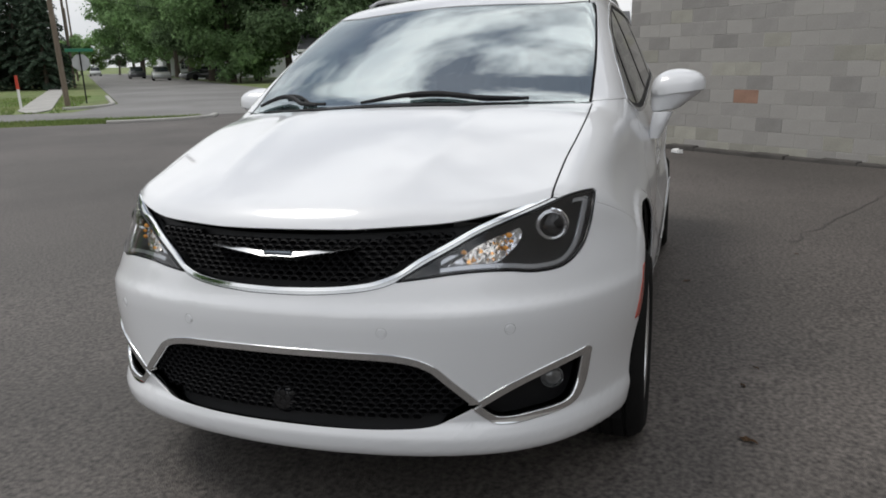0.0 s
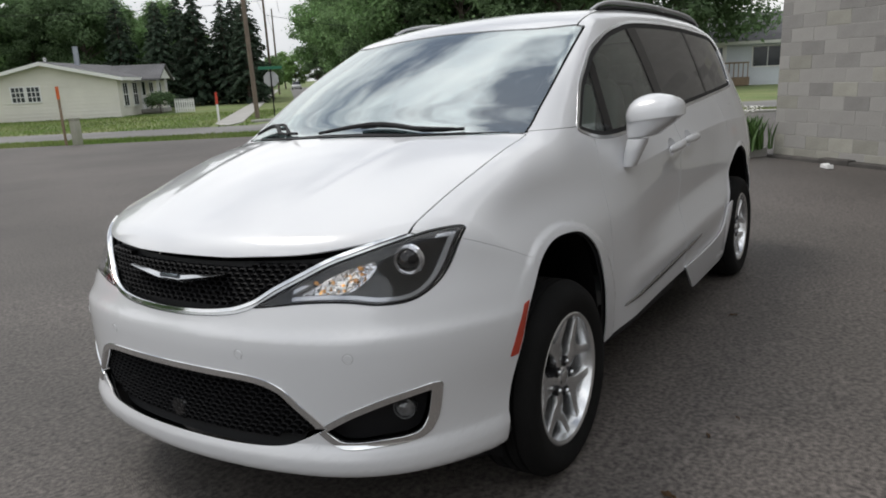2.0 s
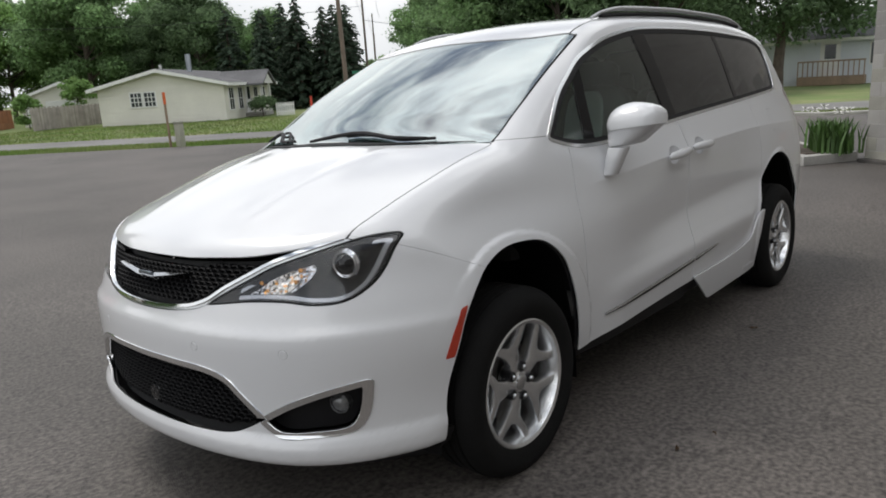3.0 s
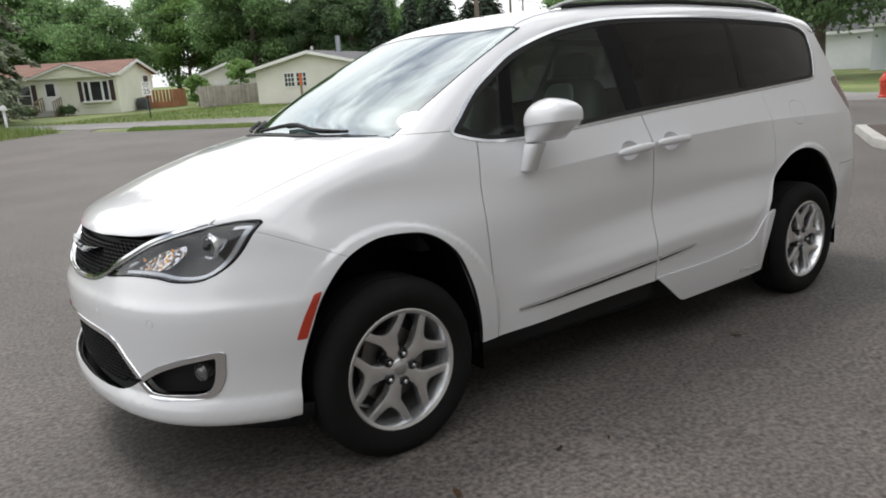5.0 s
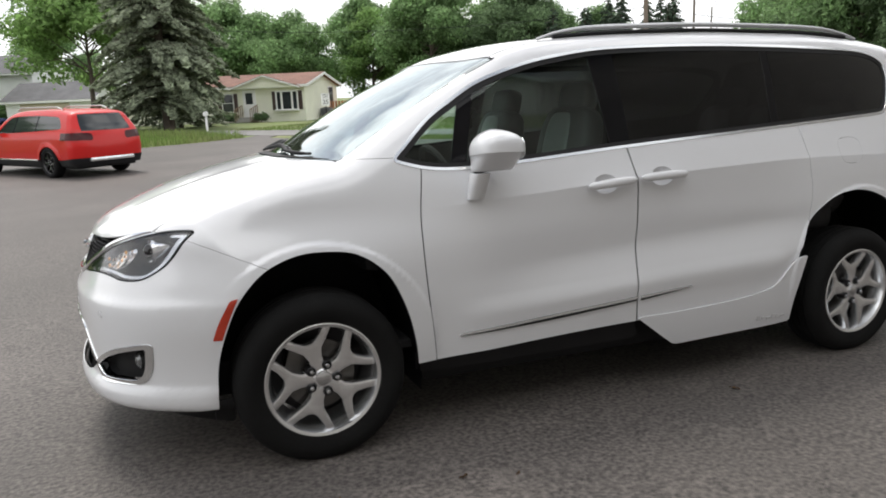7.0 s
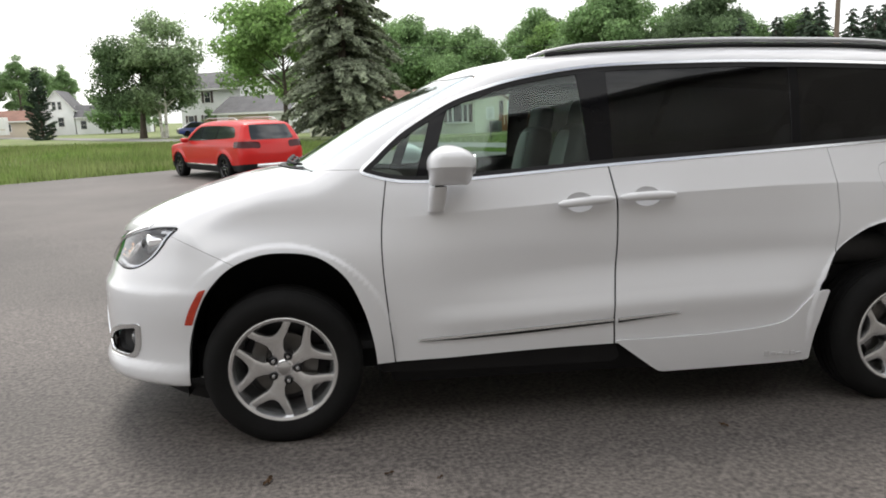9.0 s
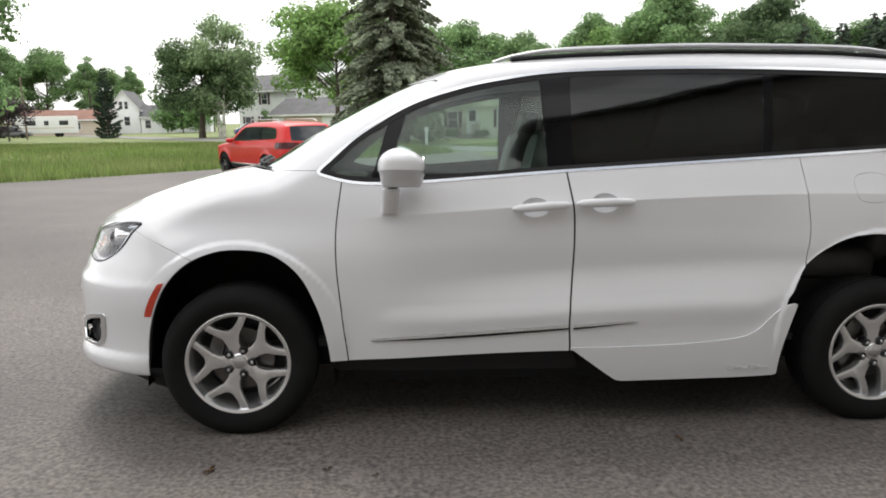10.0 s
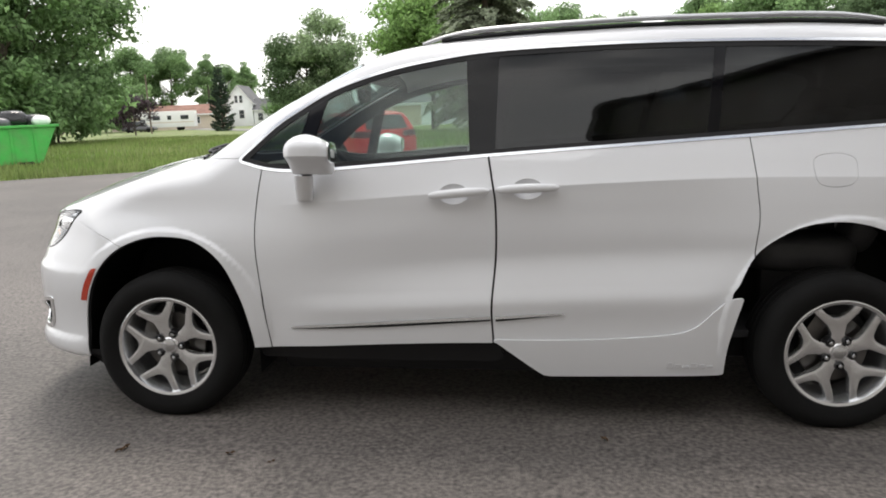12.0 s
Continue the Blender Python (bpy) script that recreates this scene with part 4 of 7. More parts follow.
# headlights: a clear lens over a dark bowl with a projector, a faceted reflector and a turn lamp with painted amber
# reflections
HD = region(LIGHT, "yz")
for s, sg in ((flip, -1), (lambda q: q, 1)):
    d = np.clip(-HD(light) * 1.5, 0.004, .085)
    head = part("headlight", sheet("headlight", s(pushed(light, d)), 0.004), GRILLE_BLACK, van, "dark bowl headlight")
    lens = part("lens", sheet("lens", s(light), 0.004, 0.001), LENS, head)
    lens.visible_shadow = False
    rimline = clip(light, HD(light) * -1 - .0045)
    part("lens_edge", sheet("lens_edge", s(rimline), 0.02, 0.0025), GLOSS_BLACK, head)
    low = clip(light, np.abs(HD(light) + .0165) - .0055)
    low = clip(low, np.minimum(pz(low) - .86, .80 - py(low)))
    low = clip(low, -(py(low) - .47))
    part("light_guide", sheet("light_guide", s(pushed(low, np.full(len(low[0]), .014))), 0.012), GUIDE, head)
    refl = clip(light, np.maximum(HD(light) + .028, (np.hypot((py(light) - .53) / .155, (pz(light) - .866 - .25 * (py(light) - .53)) / .062) - 1) * .06))
    part("reflector", sheet("reflector", s(faceted(pushed(refl, np.full(len(refl[0]), .040)), .0065, .38)), 0.006), REFLECTOR, head, "faceted bright reflector")
    amb = clip(light, np.maximum(np.hypot((py(light) - .590) * .62, pz(light) - .868 - .22 * (py(light) - .59)) - .036, HD(light) + .026))
    bowl = part("turn_bowl", sheet("turn_bowl", s(faceted(pushed(amb, np.full(len(amb[0]), .034)), .006, .5)), 0.006), AMBER_CHROME, head, "faceted turn lamp with amber reflections painted in")
    # amber beads stand in for glints of the turn bulb
    for y, z, r in ((.634, .895, .0085), (.628, .862, .0075), (.641, .878, .006), (.520, .858, .0075), (.548, .836, .006)):
        x = float(nose_x(np.array(y), np.array(z))) + .030
        part("amber_bulb", blob_at((x, sg * y, z), r), AMBER, bowl, "small amber bead painting a bulb glint")
    pr = lathe([(0.0, -.030), (.02, -.027), (.034, -.016), (.040, -.004), (.046, -.008), (.050, -.004), (.052, .03), (.05, .08)], 32)
    xx = float(nose_x(np.array(.735), np.array(.905))) + .052
    pm = Matrix.Translation((xx, sg * .738, .908)) @ Matrix.Rotation(radians(-72 if sg < 0 else -108), 4, "Z")
    bmesh.ops.transform(pr, matrix=pm, verts=pr.verts)
    part("projector", pr, CHROME, head)
    pl = lathe([(0.0, -.036), (.016, -.034), (.028, -.026), (.036, -.014), (.037, -.006)], 32)
    bmesh.ops.transform(pl, matrix=pm, verts=pl.verts)
    part("projector_lens", pl, GLOSS_BLACK, head)

# parking sensors on the bumper
for sg in (1, -1):
    for y, z in ((.32, .657), (.66, .657)):
        x = float(nose_x(np.array(y), np.array(z)))
        nrm = Vector(gradient(np.array(x), np.array(y), np.array(z)).tolist())
        q = Vector((nrm.x, sg * nrm.y, nrm.z)).to_track_quat("-Y", "Z").to_matrix().to_4x4()
        b = lathe([(0, -.0012), (.011, -.0010), (.0125, .0006), (.0135, -.0004), (.015, .0006)], 20)
        bmesh.ops.transform(b, matrix=Matrix.Translation((x, sg * y, z)) @ q, verts=b.verts)
        sensor = part("parking_sensor", b, WHITE, van)
        b = lathe([(.0148, .0008), (.0158, -.0002), (.0168, .0008)], 16)
        bmesh.ops.transform(b, matrix=Matrix.Translation((x, sg * y, z)) @ q, verts=b.verts)
        part("sensor_ring", b, SEAT_GREY, sensor)

# side markers, door strips, handles, fuel door
mark = clip(whole, np.maximum(rim_distance(px(whole), pz(whole), MARK), .5 - py(whole)))
sides("side_marker", mark, 0.006, RED_ORANGE, 0.002, "orange side marker")
for surface, outline, x0, z0, slope, about in ((door, STRIP, .615, .447, .0600, "satin chrome strip"), (slide, STRIP2, 1.572, .503, .080, "short satin chrome strip")):
    st = clip(surface, rim_distance(px(surface), pz(surface), outline))
    ridge = pz(st) - z0 - slope * (px(st) - x0)
    sides("chrome_strip", rolled(clip(st, -ridge - .003), .35), 0.004, SATIN, 0.009, about)
    # thin black band paints the shadow line along the strip's lower edge
    sides("strip_edge", clip(st, ridge + .003), 0.004, BLACK, 0.008)


def handle(x0, x1, z0, z1, owner, sg, cup_at):
    """A body-coloured pull bar over a rounded hollow."""
    pts, rad_ = [], []
    for i in range(13):
        t = i / 12
        x, z = x0 + (x1 - x0) * t, z0 + (z1 - z0) * t
        y = float(flank_y(np.array(x), np.array(z)))
        pts.append((x, sg * (y + .018 + .018 * math.sin(math.pi * t)), z + .004 * math.sin(math.pi * t)))
        rad_.append(.011 + .006 * math.sin(math.pi * t) ** 0.5 if 0 < t < 1 else .006)
    h = part("door_handle", tube(pts, rad_, 10, True, 1.25), WHITE, owner)
    return h


for cup, outline, owners in ((cup_f, CUP_F, doors), (cup_s, CUP_S, slides)):
    depth = np.clip(-rim_distance(px(cup), pz(cup), outline) / .042, 0, 1)
    sunk = pushed(cup, .026 * np.sqrt(depth))
    g0 = np.stack([px(cup) - outline[:, 0].mean(), np.zeros(len(cup[0])), pz(cup) - outline[:, 1].mean()], 1)
    nn = cup[1] - g0 * np.array([7, 0, 17]) * 1.0
    sunk = (sunk[0], nn / np.linalg.norm(nn, axis=1, keepdims=True), sunk[2])
    part("handle_cup", sheet("handle_cup", flip(sunk), 0.003), WHITE, owners[0])
    part("handle_cup", sheet("handle_cup", sunk, 0.003), WHITE, owners[1])
for sg, i in ((-1, 0), (1, 1)):
    handle(1.275, 1.545, 1.062, 1.082, doors[i], sg, 1.385)
    handle(1.575, 1.85, 1.086, 1.094, slides[i], sg, 1.72)
# ---- wheels, mirrors, sills, rails and cabin of the minivan ----
def blob(centre, radii, e1=1.0, e2=1.0, nu=24, nv=14, m=None):
    """A rounded lump; powers below one make it boxier."""
    bm = bmesh.new()

    def pw(v, e):
        return math.copysign(abs(v) ** e, v)
    rows = []
    for i in range(nv + 1):
        b = -math.pi / 2 + math.pi * i / nv
        rows.append([bm.verts.new((centre[0] + radii[0] * pw(math.cos(b), e1) * pw(math.cos(a), e2), centre[1] + radii[1] * pw(math.cos(b), e1) * pw(math.sin(a), e2), centre[2] + radii[2] * pw(math.sin(b), e1)))
                     for a in (2 * math.pi * k / nu for k in range(nu))])
    for a, b in zip(rows, rows[1:]):
        for k in range(nu):
            bm.faces.new((a[k], a[(k + 1) % nu], b[(k + 1) % nu], b[k]))
    bmesh.ops.remove_doubles(bm, verts=bm.verts, dist=1e-5)
    bmesh.ops.recalc_face_normals(bm, faces=bm.faces)
    if m is not None:
        bmesh.ops.transform(bm, matrix=m, verts=bm.verts)
    return bm


def wheel_parts(parent, spoke_mat=ALLOY, rim_mat=ALLOY, tyre_r=.362, rim_r=.237, width=.235, dark=ALLOY_SHADE):
    """A tyre on an alloy rim with five forked spokes, seen from -Y; the hub is at the origin."""
    w = width / 2
    shoulder = [(rim_r - .006, -w + .012), (rim_r + .012, -w - .002), (rim_r + .05, -w - .012), (tyre_r - .05, -w - .012), (tyre_r - .022, -w + .004), (tyre_r - .006, -w + .03), (tyre_r - .001, -w + .045), (tyre_r - .009, -w + .048), (tyre_r - .009, -w + .056), (tyre_r, -w + .058), (tyre_r, -w + .09), (tyre_r - .009, -w + .092), (tyre_r - .009, -w + .10), (tyre_r, -w + .103)]
    tyre = lathe(shoulder + [(r, -h) for r, h in reversed(shoulder)], 64)
    part("tyre", tyre, RUBBER, parent)
    rim = lathe([(rim_r + .004, -w + .008), (rim_r + .008, -w + .002), (rim_r + .002, -w - .001), (rim_r - .010, -w + .004), (rim_r - .016, -w + .02), (rim_r - .03, -w + .07), (rim_r - .035, w - .03), (rim_r, w - .01)], 64)
    rim_ob = part("rim", rim, rim_mat, parent)
    # barrel coloured dark to paint the shade behind the spokes
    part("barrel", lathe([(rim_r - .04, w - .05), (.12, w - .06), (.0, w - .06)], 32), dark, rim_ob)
    disc = lathe([(.0, -w + .095), (.15, -w + .095), (.15, -w + .115), (0, -w + .115)], 40)
    part("brake_disc", disc, STEEL, parent)
    part("brake_caliper", box((-.16, -w + .07, -.02), (-.09, -w + .14, .10), .012), STEEL, parent)
    y0 = -w + .010
    fork = [(.030, -.030), (.060, -.030), (.092, -.030), (.124, -.041), (.159, -.073), (.2060, -.1130), (.2210, -.0800), (.187, -.050), (.164, -.020), (.158, 0), (.164, .020), (.187, .050), (.2210, .0800), (.2060, .1130), (.159, .073), (.124, .041), (.092, .030), (.060, .030), (.030, .030)]
    k_r = (rim_r - .001) / .235
    for k in range(5):
        sp = prism([(p[0] * k_r, p[1] * k_r) for p in fork], y0 + .008, y0 + .050, "Y", .010)
        for v in sp.verts:
            r = math.hypot(v.co.x, v.co.z)
            v.co.y += .014 * math.exp(-((r - .13) / .05) ** 2) + (.012 if r < .07 else 0) - .04 * max(0, r - .20)
        bmesh.ops.rotate(sp, verts=sp.verts, matrix=Matrix.Rotation(2 * math.pi * k / 5 + radians(18), 3, "Y"))
        part("spoke", sp, spoke_mat, rim_ob)
    hub = lathe([(.0, y0 + .016), (.036, y0 + .016), (.040, y0 + .020), (.052, y0 + .024), (.072, y0 + .040), (.078, y0 + .07)], 40)
    part("hub", hub, spoke_mat, rim_ob)
    cap = lathe([(.0, y0 + .008), (.024, y0 + .009), (.029, y0 + .012), (.031, y0 + .022)], 28)
    part("centre_cap", cap, SATIN if spoke_mat is ALLOY else spoke_mat, rim_ob)
    for k in range(5):
        a = 2 * math.pi * k / 5 + math.radians(18)
        nut = lathe([(.0, y0 + .004), (.007, y0 + .004), (.0105, y0 + .008), (.0105, y0 + .03)], 6)
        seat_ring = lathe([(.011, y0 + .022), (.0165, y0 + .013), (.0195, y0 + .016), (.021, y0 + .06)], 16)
        # dark rings paint the shade of the nut pockets
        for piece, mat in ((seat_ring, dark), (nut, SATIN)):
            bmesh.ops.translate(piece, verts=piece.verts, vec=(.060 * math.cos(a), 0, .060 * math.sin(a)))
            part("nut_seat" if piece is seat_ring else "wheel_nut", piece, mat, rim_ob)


for x, zc_ in ((0.0, .345), (3.089, .352)):
    for sg in (-1, 1):
        wheel = new("wheel")
        wheel.parent = van
        wheel.matrix_local = Matrix.Translation((x, sg * .865, zc_)) @ Matrix.Rotation(0 if sg < 0 else math.pi, 4, "Z") @ Matrix.Rotation(radians(19 if x < 1 else 30), 4, "Y")
        wheel_parts(wheel)

# arch liners
for outline in (ARCH_F, ARCH_R):
    for sg in (-1, 1):
        bm = bmesh.new()
        pts = [p for p in outline if p[1] > .2]
        rows = []
        for yy, push in ((.93, .012), (.80, .012), (.50, .012), (.50, -.35)):
            c = (outline[:, 0].mean(), .36)
            row = []
            for p in pts:
                v = Vector((p[0] - c[0], p[1] - c[1]))
                v = v.normalized() * max(v.length + push, .01)
                row.append(bm.verts.new((c[0] + v.x, sg * yy, c[1] + v.y)))
            rows.append(row)
        for a, b in zip(rows, rows[1:]):
            for k in range(len(pts) - 1):
                bm.faces.new((a[k], a[k + 1], b[k + 1], b[k]))
        bmesh.ops.solidify(bm, geom=bm.faces[:], thickness=.006)
        part("arch_liner", bm, BLACK, van)

# black sills, the white ramp skirt and the underbody
SILL_B = loop([(.43, .27), (.43, .27), (.43, .37), (.43, .37), (1.57, .41), (1.57, .41), (1.62, .27), (1.62, .27)])
sl = clip(coarse, np.maximum(rim_distance(px(coarse), pz(coarse), SILL_B), .5 - py(coarse)))
sides("sill", sl, 0.02, BLACK, -0.05)
SKIRT = loop([(1.552, .405), (1.552, .405), (1.60, .372), (1.77, .248), (1.81, .232), (1.86, .230), (2.3, .238), (2.592, .246), (2.592, .246), (2.602, .40), (2.652, .610), (2.652, .610), (2.60, .600), (2.53, .545), (2.46, .475), (2.36, .440), (2.1, .415), (1.8, .405)])
sl = clip(shell, np.maximum(rim_distance(px(shell), pz(shell), SKIRT), .5 - py(shell)))
sides("ramp_skirt", sl, 0.012, WHITE, 0.014, "white lowered skirt below the sliding door")
LETTER = material("pale_grey_lettering", (.50, .50, .51), .5, 0, vary=.05)
for i in range(6):
    x = 2.34 + .035 * i
    y = float(flank_y(np.array(x), np.array(.30))) + .015
    part("skirt_lettering", box((x, -y - .001, .278 + .004 * (i % 2)), (x + .027, -y + .003, .302 - .006 * (i % 3))), LETTER, van)
under = bmesh.new()
box_into(under, (-.62, -.70, .24), (3.9, .70, .40), .03)
# added low box: blocks light to deepen the shade under the van
box_into(under, (.50, -.76, .17), (2.58, .76, .34), .04)
box_into(under, (-.70, -.60, .20), (-.46, .60, .32), .03)
part("underbody", under, BLACK, van)
air = both(clip(coarse, np.maximum(np.maximum(pz(coarse) - .31, .165 - pz(coarse)), px(coarse) + .36)))
part("air_dam", sheet("air_dam", air, 0.012, -0.016), BLACK, van)


def top_z(x, y):
    a, b = 0.9, 2.0
    for _ in range(40):
        c = (a + b) / 2
        if float(body(np.array(float(x)), np.array(float(y)), np.array(c))) < 0:
            a = c
        else:
            b = c
    return (a + b) / 2


# wipers lying at the foot of the windshield
for y0_, y1_, dx in ((.70, .34, .035), (.12, -.50, .03)):
    bm = bmesh.new()
    pts = []
    for i in range(9):
        t = i / 8
        y = y0_ + (y1_ - y0_) * t
        x = float(curve([-.75, -.556, -.35, -.2, 0, .2, .35, .556, .75], [.155, .065, -.018, -.045, -.06, -.045, -.018, .065, .155])(np.array(y))) + dx + .05 * math.sin(math.pi * min(t * 1.3, 1))
        pts.append((x, y, top_z(x, y) + .014 + .012 * math.sin(math.pi * t)))
    tube_into(bm, pts, [.006, .008, .009, .010, .011, .010, .009, .008, .006], 8)
    blade = [(p[0] + .022, p[1] - .03, top_z(p[0] + .022, p[1] - .03) + .008) for p in pts[2:]]
    tube_into(bm, blade, .007, 6)
    tube_into(bm, [pts[5], blade[3]], .006, 6)
    part("wiper", bm, BLACK, van)
cowl = clip(screen, rim_distance(px(screen), py(screen), GLASS_W) * -1 - .045 * np.clip(1.12 - py(screen) / .70, .1, 1))
cowl = clip(cowl, np.maximum(px(cowl) - (.10 + .25 * py(cowl) ** 2), py(cowl) - .70))
part("cowl", sheet("cowl", both(cowl), 0.004, 0.003), BLACK, van)

# roof rails
for sg in (-1, 1):
    pts, rr = [], []
    for i in range(25):
        t = i / 24
        x = 1.22 + 2.22 * t
        y = .605 - .03 * t
        lift = .030 * min(1, t * 9, (1 - t) * 9) ** .6 + .008
        pts.append((x, sg * y, top_z(x, y) + lift))
        rr.append(.009 + .007 * min(1, t * 7, (1 - t) * 7))
    rail = part("roof_rail", tube(pts, rr, 10, True, .8), RAIL_GREY, van, "satin grey roof rail")
    web = [(p[0], p[1], top_z(p[0], abs(p[1])) + .010) for p in pts[1:-1]]
    part("rail_base", tube(web, .014, 8, True, .7), BLACK, rail)

# door mirrors
for sg in (-1, 1):
    shellm, rows = bmesh.new(), []
    for z, dx, dy, a, b in ((-.100, .000, -.052, .078, .050), (-.094, .001, -.048, .089, .062), (-.070, .003, -.034, .095, .082), (-.045, .002, -.016, .097, .100), (-.028, 0, -.004, .099, .111), (-.024, 0, 0, .104, .116), (.005, 0, 0, .105, .117), (.026, 0, 0, .099, .112), (.046, -.003, -.004, .082, .098), (.062, -.008, -.010, .057, .074), (.073, -.012, -.015, .029, .042), (.078, -.013, -.017, .008, .012)):
        ring = []
        for k in range(32):
            q = 2 * math.pi * k / 32
            cx_, cy_ = math.copysign(abs(math.cos(q)) ** .62, math.cos(q)), math.copysign(abs(math.sin(q)) ** .8, math.sin(q))
            ring.append(shellm.verts.new((.764 + dx + a * cx_, sg * (1.064 + dy + b * cy_), 1.264 + z + .10 * b * cy_)))
        rows.append(ring)
    for p, q in zip(rows, rows[1:]):
        for k in range(32):
            shellm.faces.new((p[k], p[(k + 1) % 32], q[(k + 1) % 32], q[k]))
    shellm.faces.new(rows[0])
    shellm.faces.new(rows[-1])
    bmesh.ops.recalc_face_normals(shellm, faces=shellm.faces)
    mirror = part("door_mirror", shellm, WHITE, van)
    stalk = bmesh.new()
    rings = []
    for z, cx, cy, a, b in ((1.160, .716, 1.005, .038, .042), (1.152, .715, 1.002, .041, .043), (1.10, .712, .985, .039, .036), (1.045, .708, .968, .037, .026)):
        rings.append([stalk.verts.new((cx + a * math.copysign(abs(math.cos(q)) ** .7, math.cos(q)), sg * (cy + b * math.copysign(abs(math.sin(q)) ** .7, math.sin(q))), z)) for q in (2 * math.pi * k / 20 for k in range(20))])
    for p, q in zip(rings, rings[1:]):
        for k in range(20):
            stalk.faces.new((p[k], p[(k + 1) % 20], q[(k + 1) % 20], q[k]))
    stalk.faces.new(rings[0])
    stalk.faces.new(rings[-1])
    bmesh.ops.recalc_face_normals(stalk, faces=stalk.faces)
    part("mirror_stalk", stalk, WHITE, mirror)
    glass_ = blob((.861, sg * 1.058, 1.262), (.006, .076, .046), .6, .6, 20, 10)
    part("mirror_glass", glass_, material("mirror_silver", (.8, .82, .82), .02, 1.0), mirror)


# ---- cabin ----
def seat(x, y, mat, h=1.42):
    s = new("seat")
    s.parent = van
    part("cushion", blob((x, y, .74), (.27, .25, .10), .5, .5), mat, s)
    tilt = Matrix.Translation((x + .25, y, .78)) @ Matrix.Rotation(radians(12), 4, "Y")
    part("backrest", blob((0, 0, .31), (.085, .245, .36), .45, .55, m=tilt), mat, s)
    part("seat_insert", blob((-.062, 0, .33), (.035, .125, .30), .5, .5, m=tilt), SEAT_GREY, s, "pale grey seat panel")
    part("headrest", blob((.01, 0, .72 if h > 1.3 else .6), (.055, .135, .085), .5, .5, m=tilt), mat, s)
    part("seat_base", box((x - .2, y - .2, .4), (x + .25, y + .2, .68), .03), LINER, s)


seat(1.17, -.42, SEAT_CLOTH)
seat(1.17, .42, SEAT_CLOTH)
for y in (-.42, 0.0, .42):
    seat(3.05, y, SEAT_CLOTH)
dash = bmesh.new()
box_into(dash, (.25, -.76, .72), (.62, .76, 1.10), .06)
box_into(dash, (.12, -.70, 1.02), (.48, .70, 1.16), .05)
box_into(dash, (.38, -.62, 1.10), (.60, -.20, 1.21), .05)
part("dashboard", dash, LINER, van)
wheel_bm = bmesh.new()
ring_pts = [(.19 * math.cos(2 * math.pi * k / 32), .19 * math.sin(2 * math.pi * k / 32), 0) for k in range(33)]
tube_into(wheel_bm, ring_pts, .016, 8, False)
for a in (0, 180, 270):
    tube_into(wheel_bm, [(.03 * math.cos(radians(a)), .03 * math.sin(radians(a)), -.02), (.19 * math.cos(radians(a)), .19 * math.sin(radians(a)), 0)], .018, 8, True, .5)
steer_m = Matrix.Translation((.78, -.40, 1.08)) @ Matrix.Rotation(radians(66), 4, "Y") @ Matrix.Rotation(radians(90), 4, "Z")
bmesh.ops.transform(wheel_bm, matrix=steer_m, verts=wheel_bm.verts)
steering = part("steering_wheel", wheel_bm, LINER, van)
part("airbag_cover", blob((0, 0, -.01), (.065, .06, .03), .6, .7, m=steer_m), LINER, steering)
part("cabin_floor", box((.1, -.84, .38), (3.85, .84, .42), .01), LINER, van)
head = clip(coarse, np.maximum(np.maximum(1.5 - pz(coarse), .95 - px(coarse)), px(coarse) - 3.6))
head = clip(head, -np.maximum(rim_distance(px(head), pz(head), DLO) - .02, .5 - py(head)))
part("headliner", sheet("headliner", both(head), 0.004, -0.035), HEADLINER, van)
part("rear_view_mirror", blob((.80, 0, 1.555), (.025, .12, .035), .5, .5), BLACK, van)
# ---- blocks of the wall: those the camera passes as single pieces, the far ones joined ----
BW, BH = 0.406, 0.203
rng = random.Random(5)


def block_mesh(name, w, h):
    bm = bmesh.new()
    box_into(bm, (.003, -.11, .003), (w - .003, 0, h - .003))
    top_f = [e for e in bm.edges if all(v.co.y > -.001 for v in e.verts)]
    bmesh.ops.bevel(bm, geom=top_f, offset=.003, segments=1, affect="EDGES")
    me = bpy.data.meshes.new(name)
    bm.to_mesh(me)
    bm.free()
    return me


block_full, block_half = {}, {}
for nm, mt in (("light", BLOCK), ("grey", BLOCK_DARK), ("yellow", BLOCK_MOSS), ("red", BLOCK_RED)):
    block_full[nm], block_half[nm] = block_mesh("block", BW, BH), block_mesh("block", BW / 2, BH)
    block_full[nm].materials.append(mt)
    block_half[nm].materials.append(mt)
far_blocks = bmesh.new()
for r in range(33):
    z0 = r * BH
    s = 0.0
    first = True
    while s < 21.9:
        half = first and r % 2
        w = BW / 2 if half else min(BW, 22.0 - s)
        first = False
        if s < 6.6 and r < 14 and abs(w - (BW / 2 if half else BW)) < 1e-6:
            u = rng.random()
            kind_ = "light" if u < .76 else "grey" if u < .95 else "yellow"
            if r in (9, 10, 11) and s > 1.0 and u > .45:
                kind_ = "grey"
            if r < 2 or r == 6:
                kind_ = "yellow" if u > .35 else "light"
            if r == 4 and 2.0 < s < 2.4:
                kind_ = "red"
            b = part("block", (block_half if half else block_full)[kind_], None, wall)
            b.matrix_world = wm @ Matrix.Translation((s, rng.uniform(-.0005, .003), z0))
        else:
            box_into(far_blocks, (s + .005, -.05, z0 + .005), (s + w - .005, 0.0, z0 + BH - .005), m=wm)
        s += w
part("far_blocks", far_blocks, BLOCK, wall, smooth=False)["kind"] = "stuff"
foot = bmesh.new()
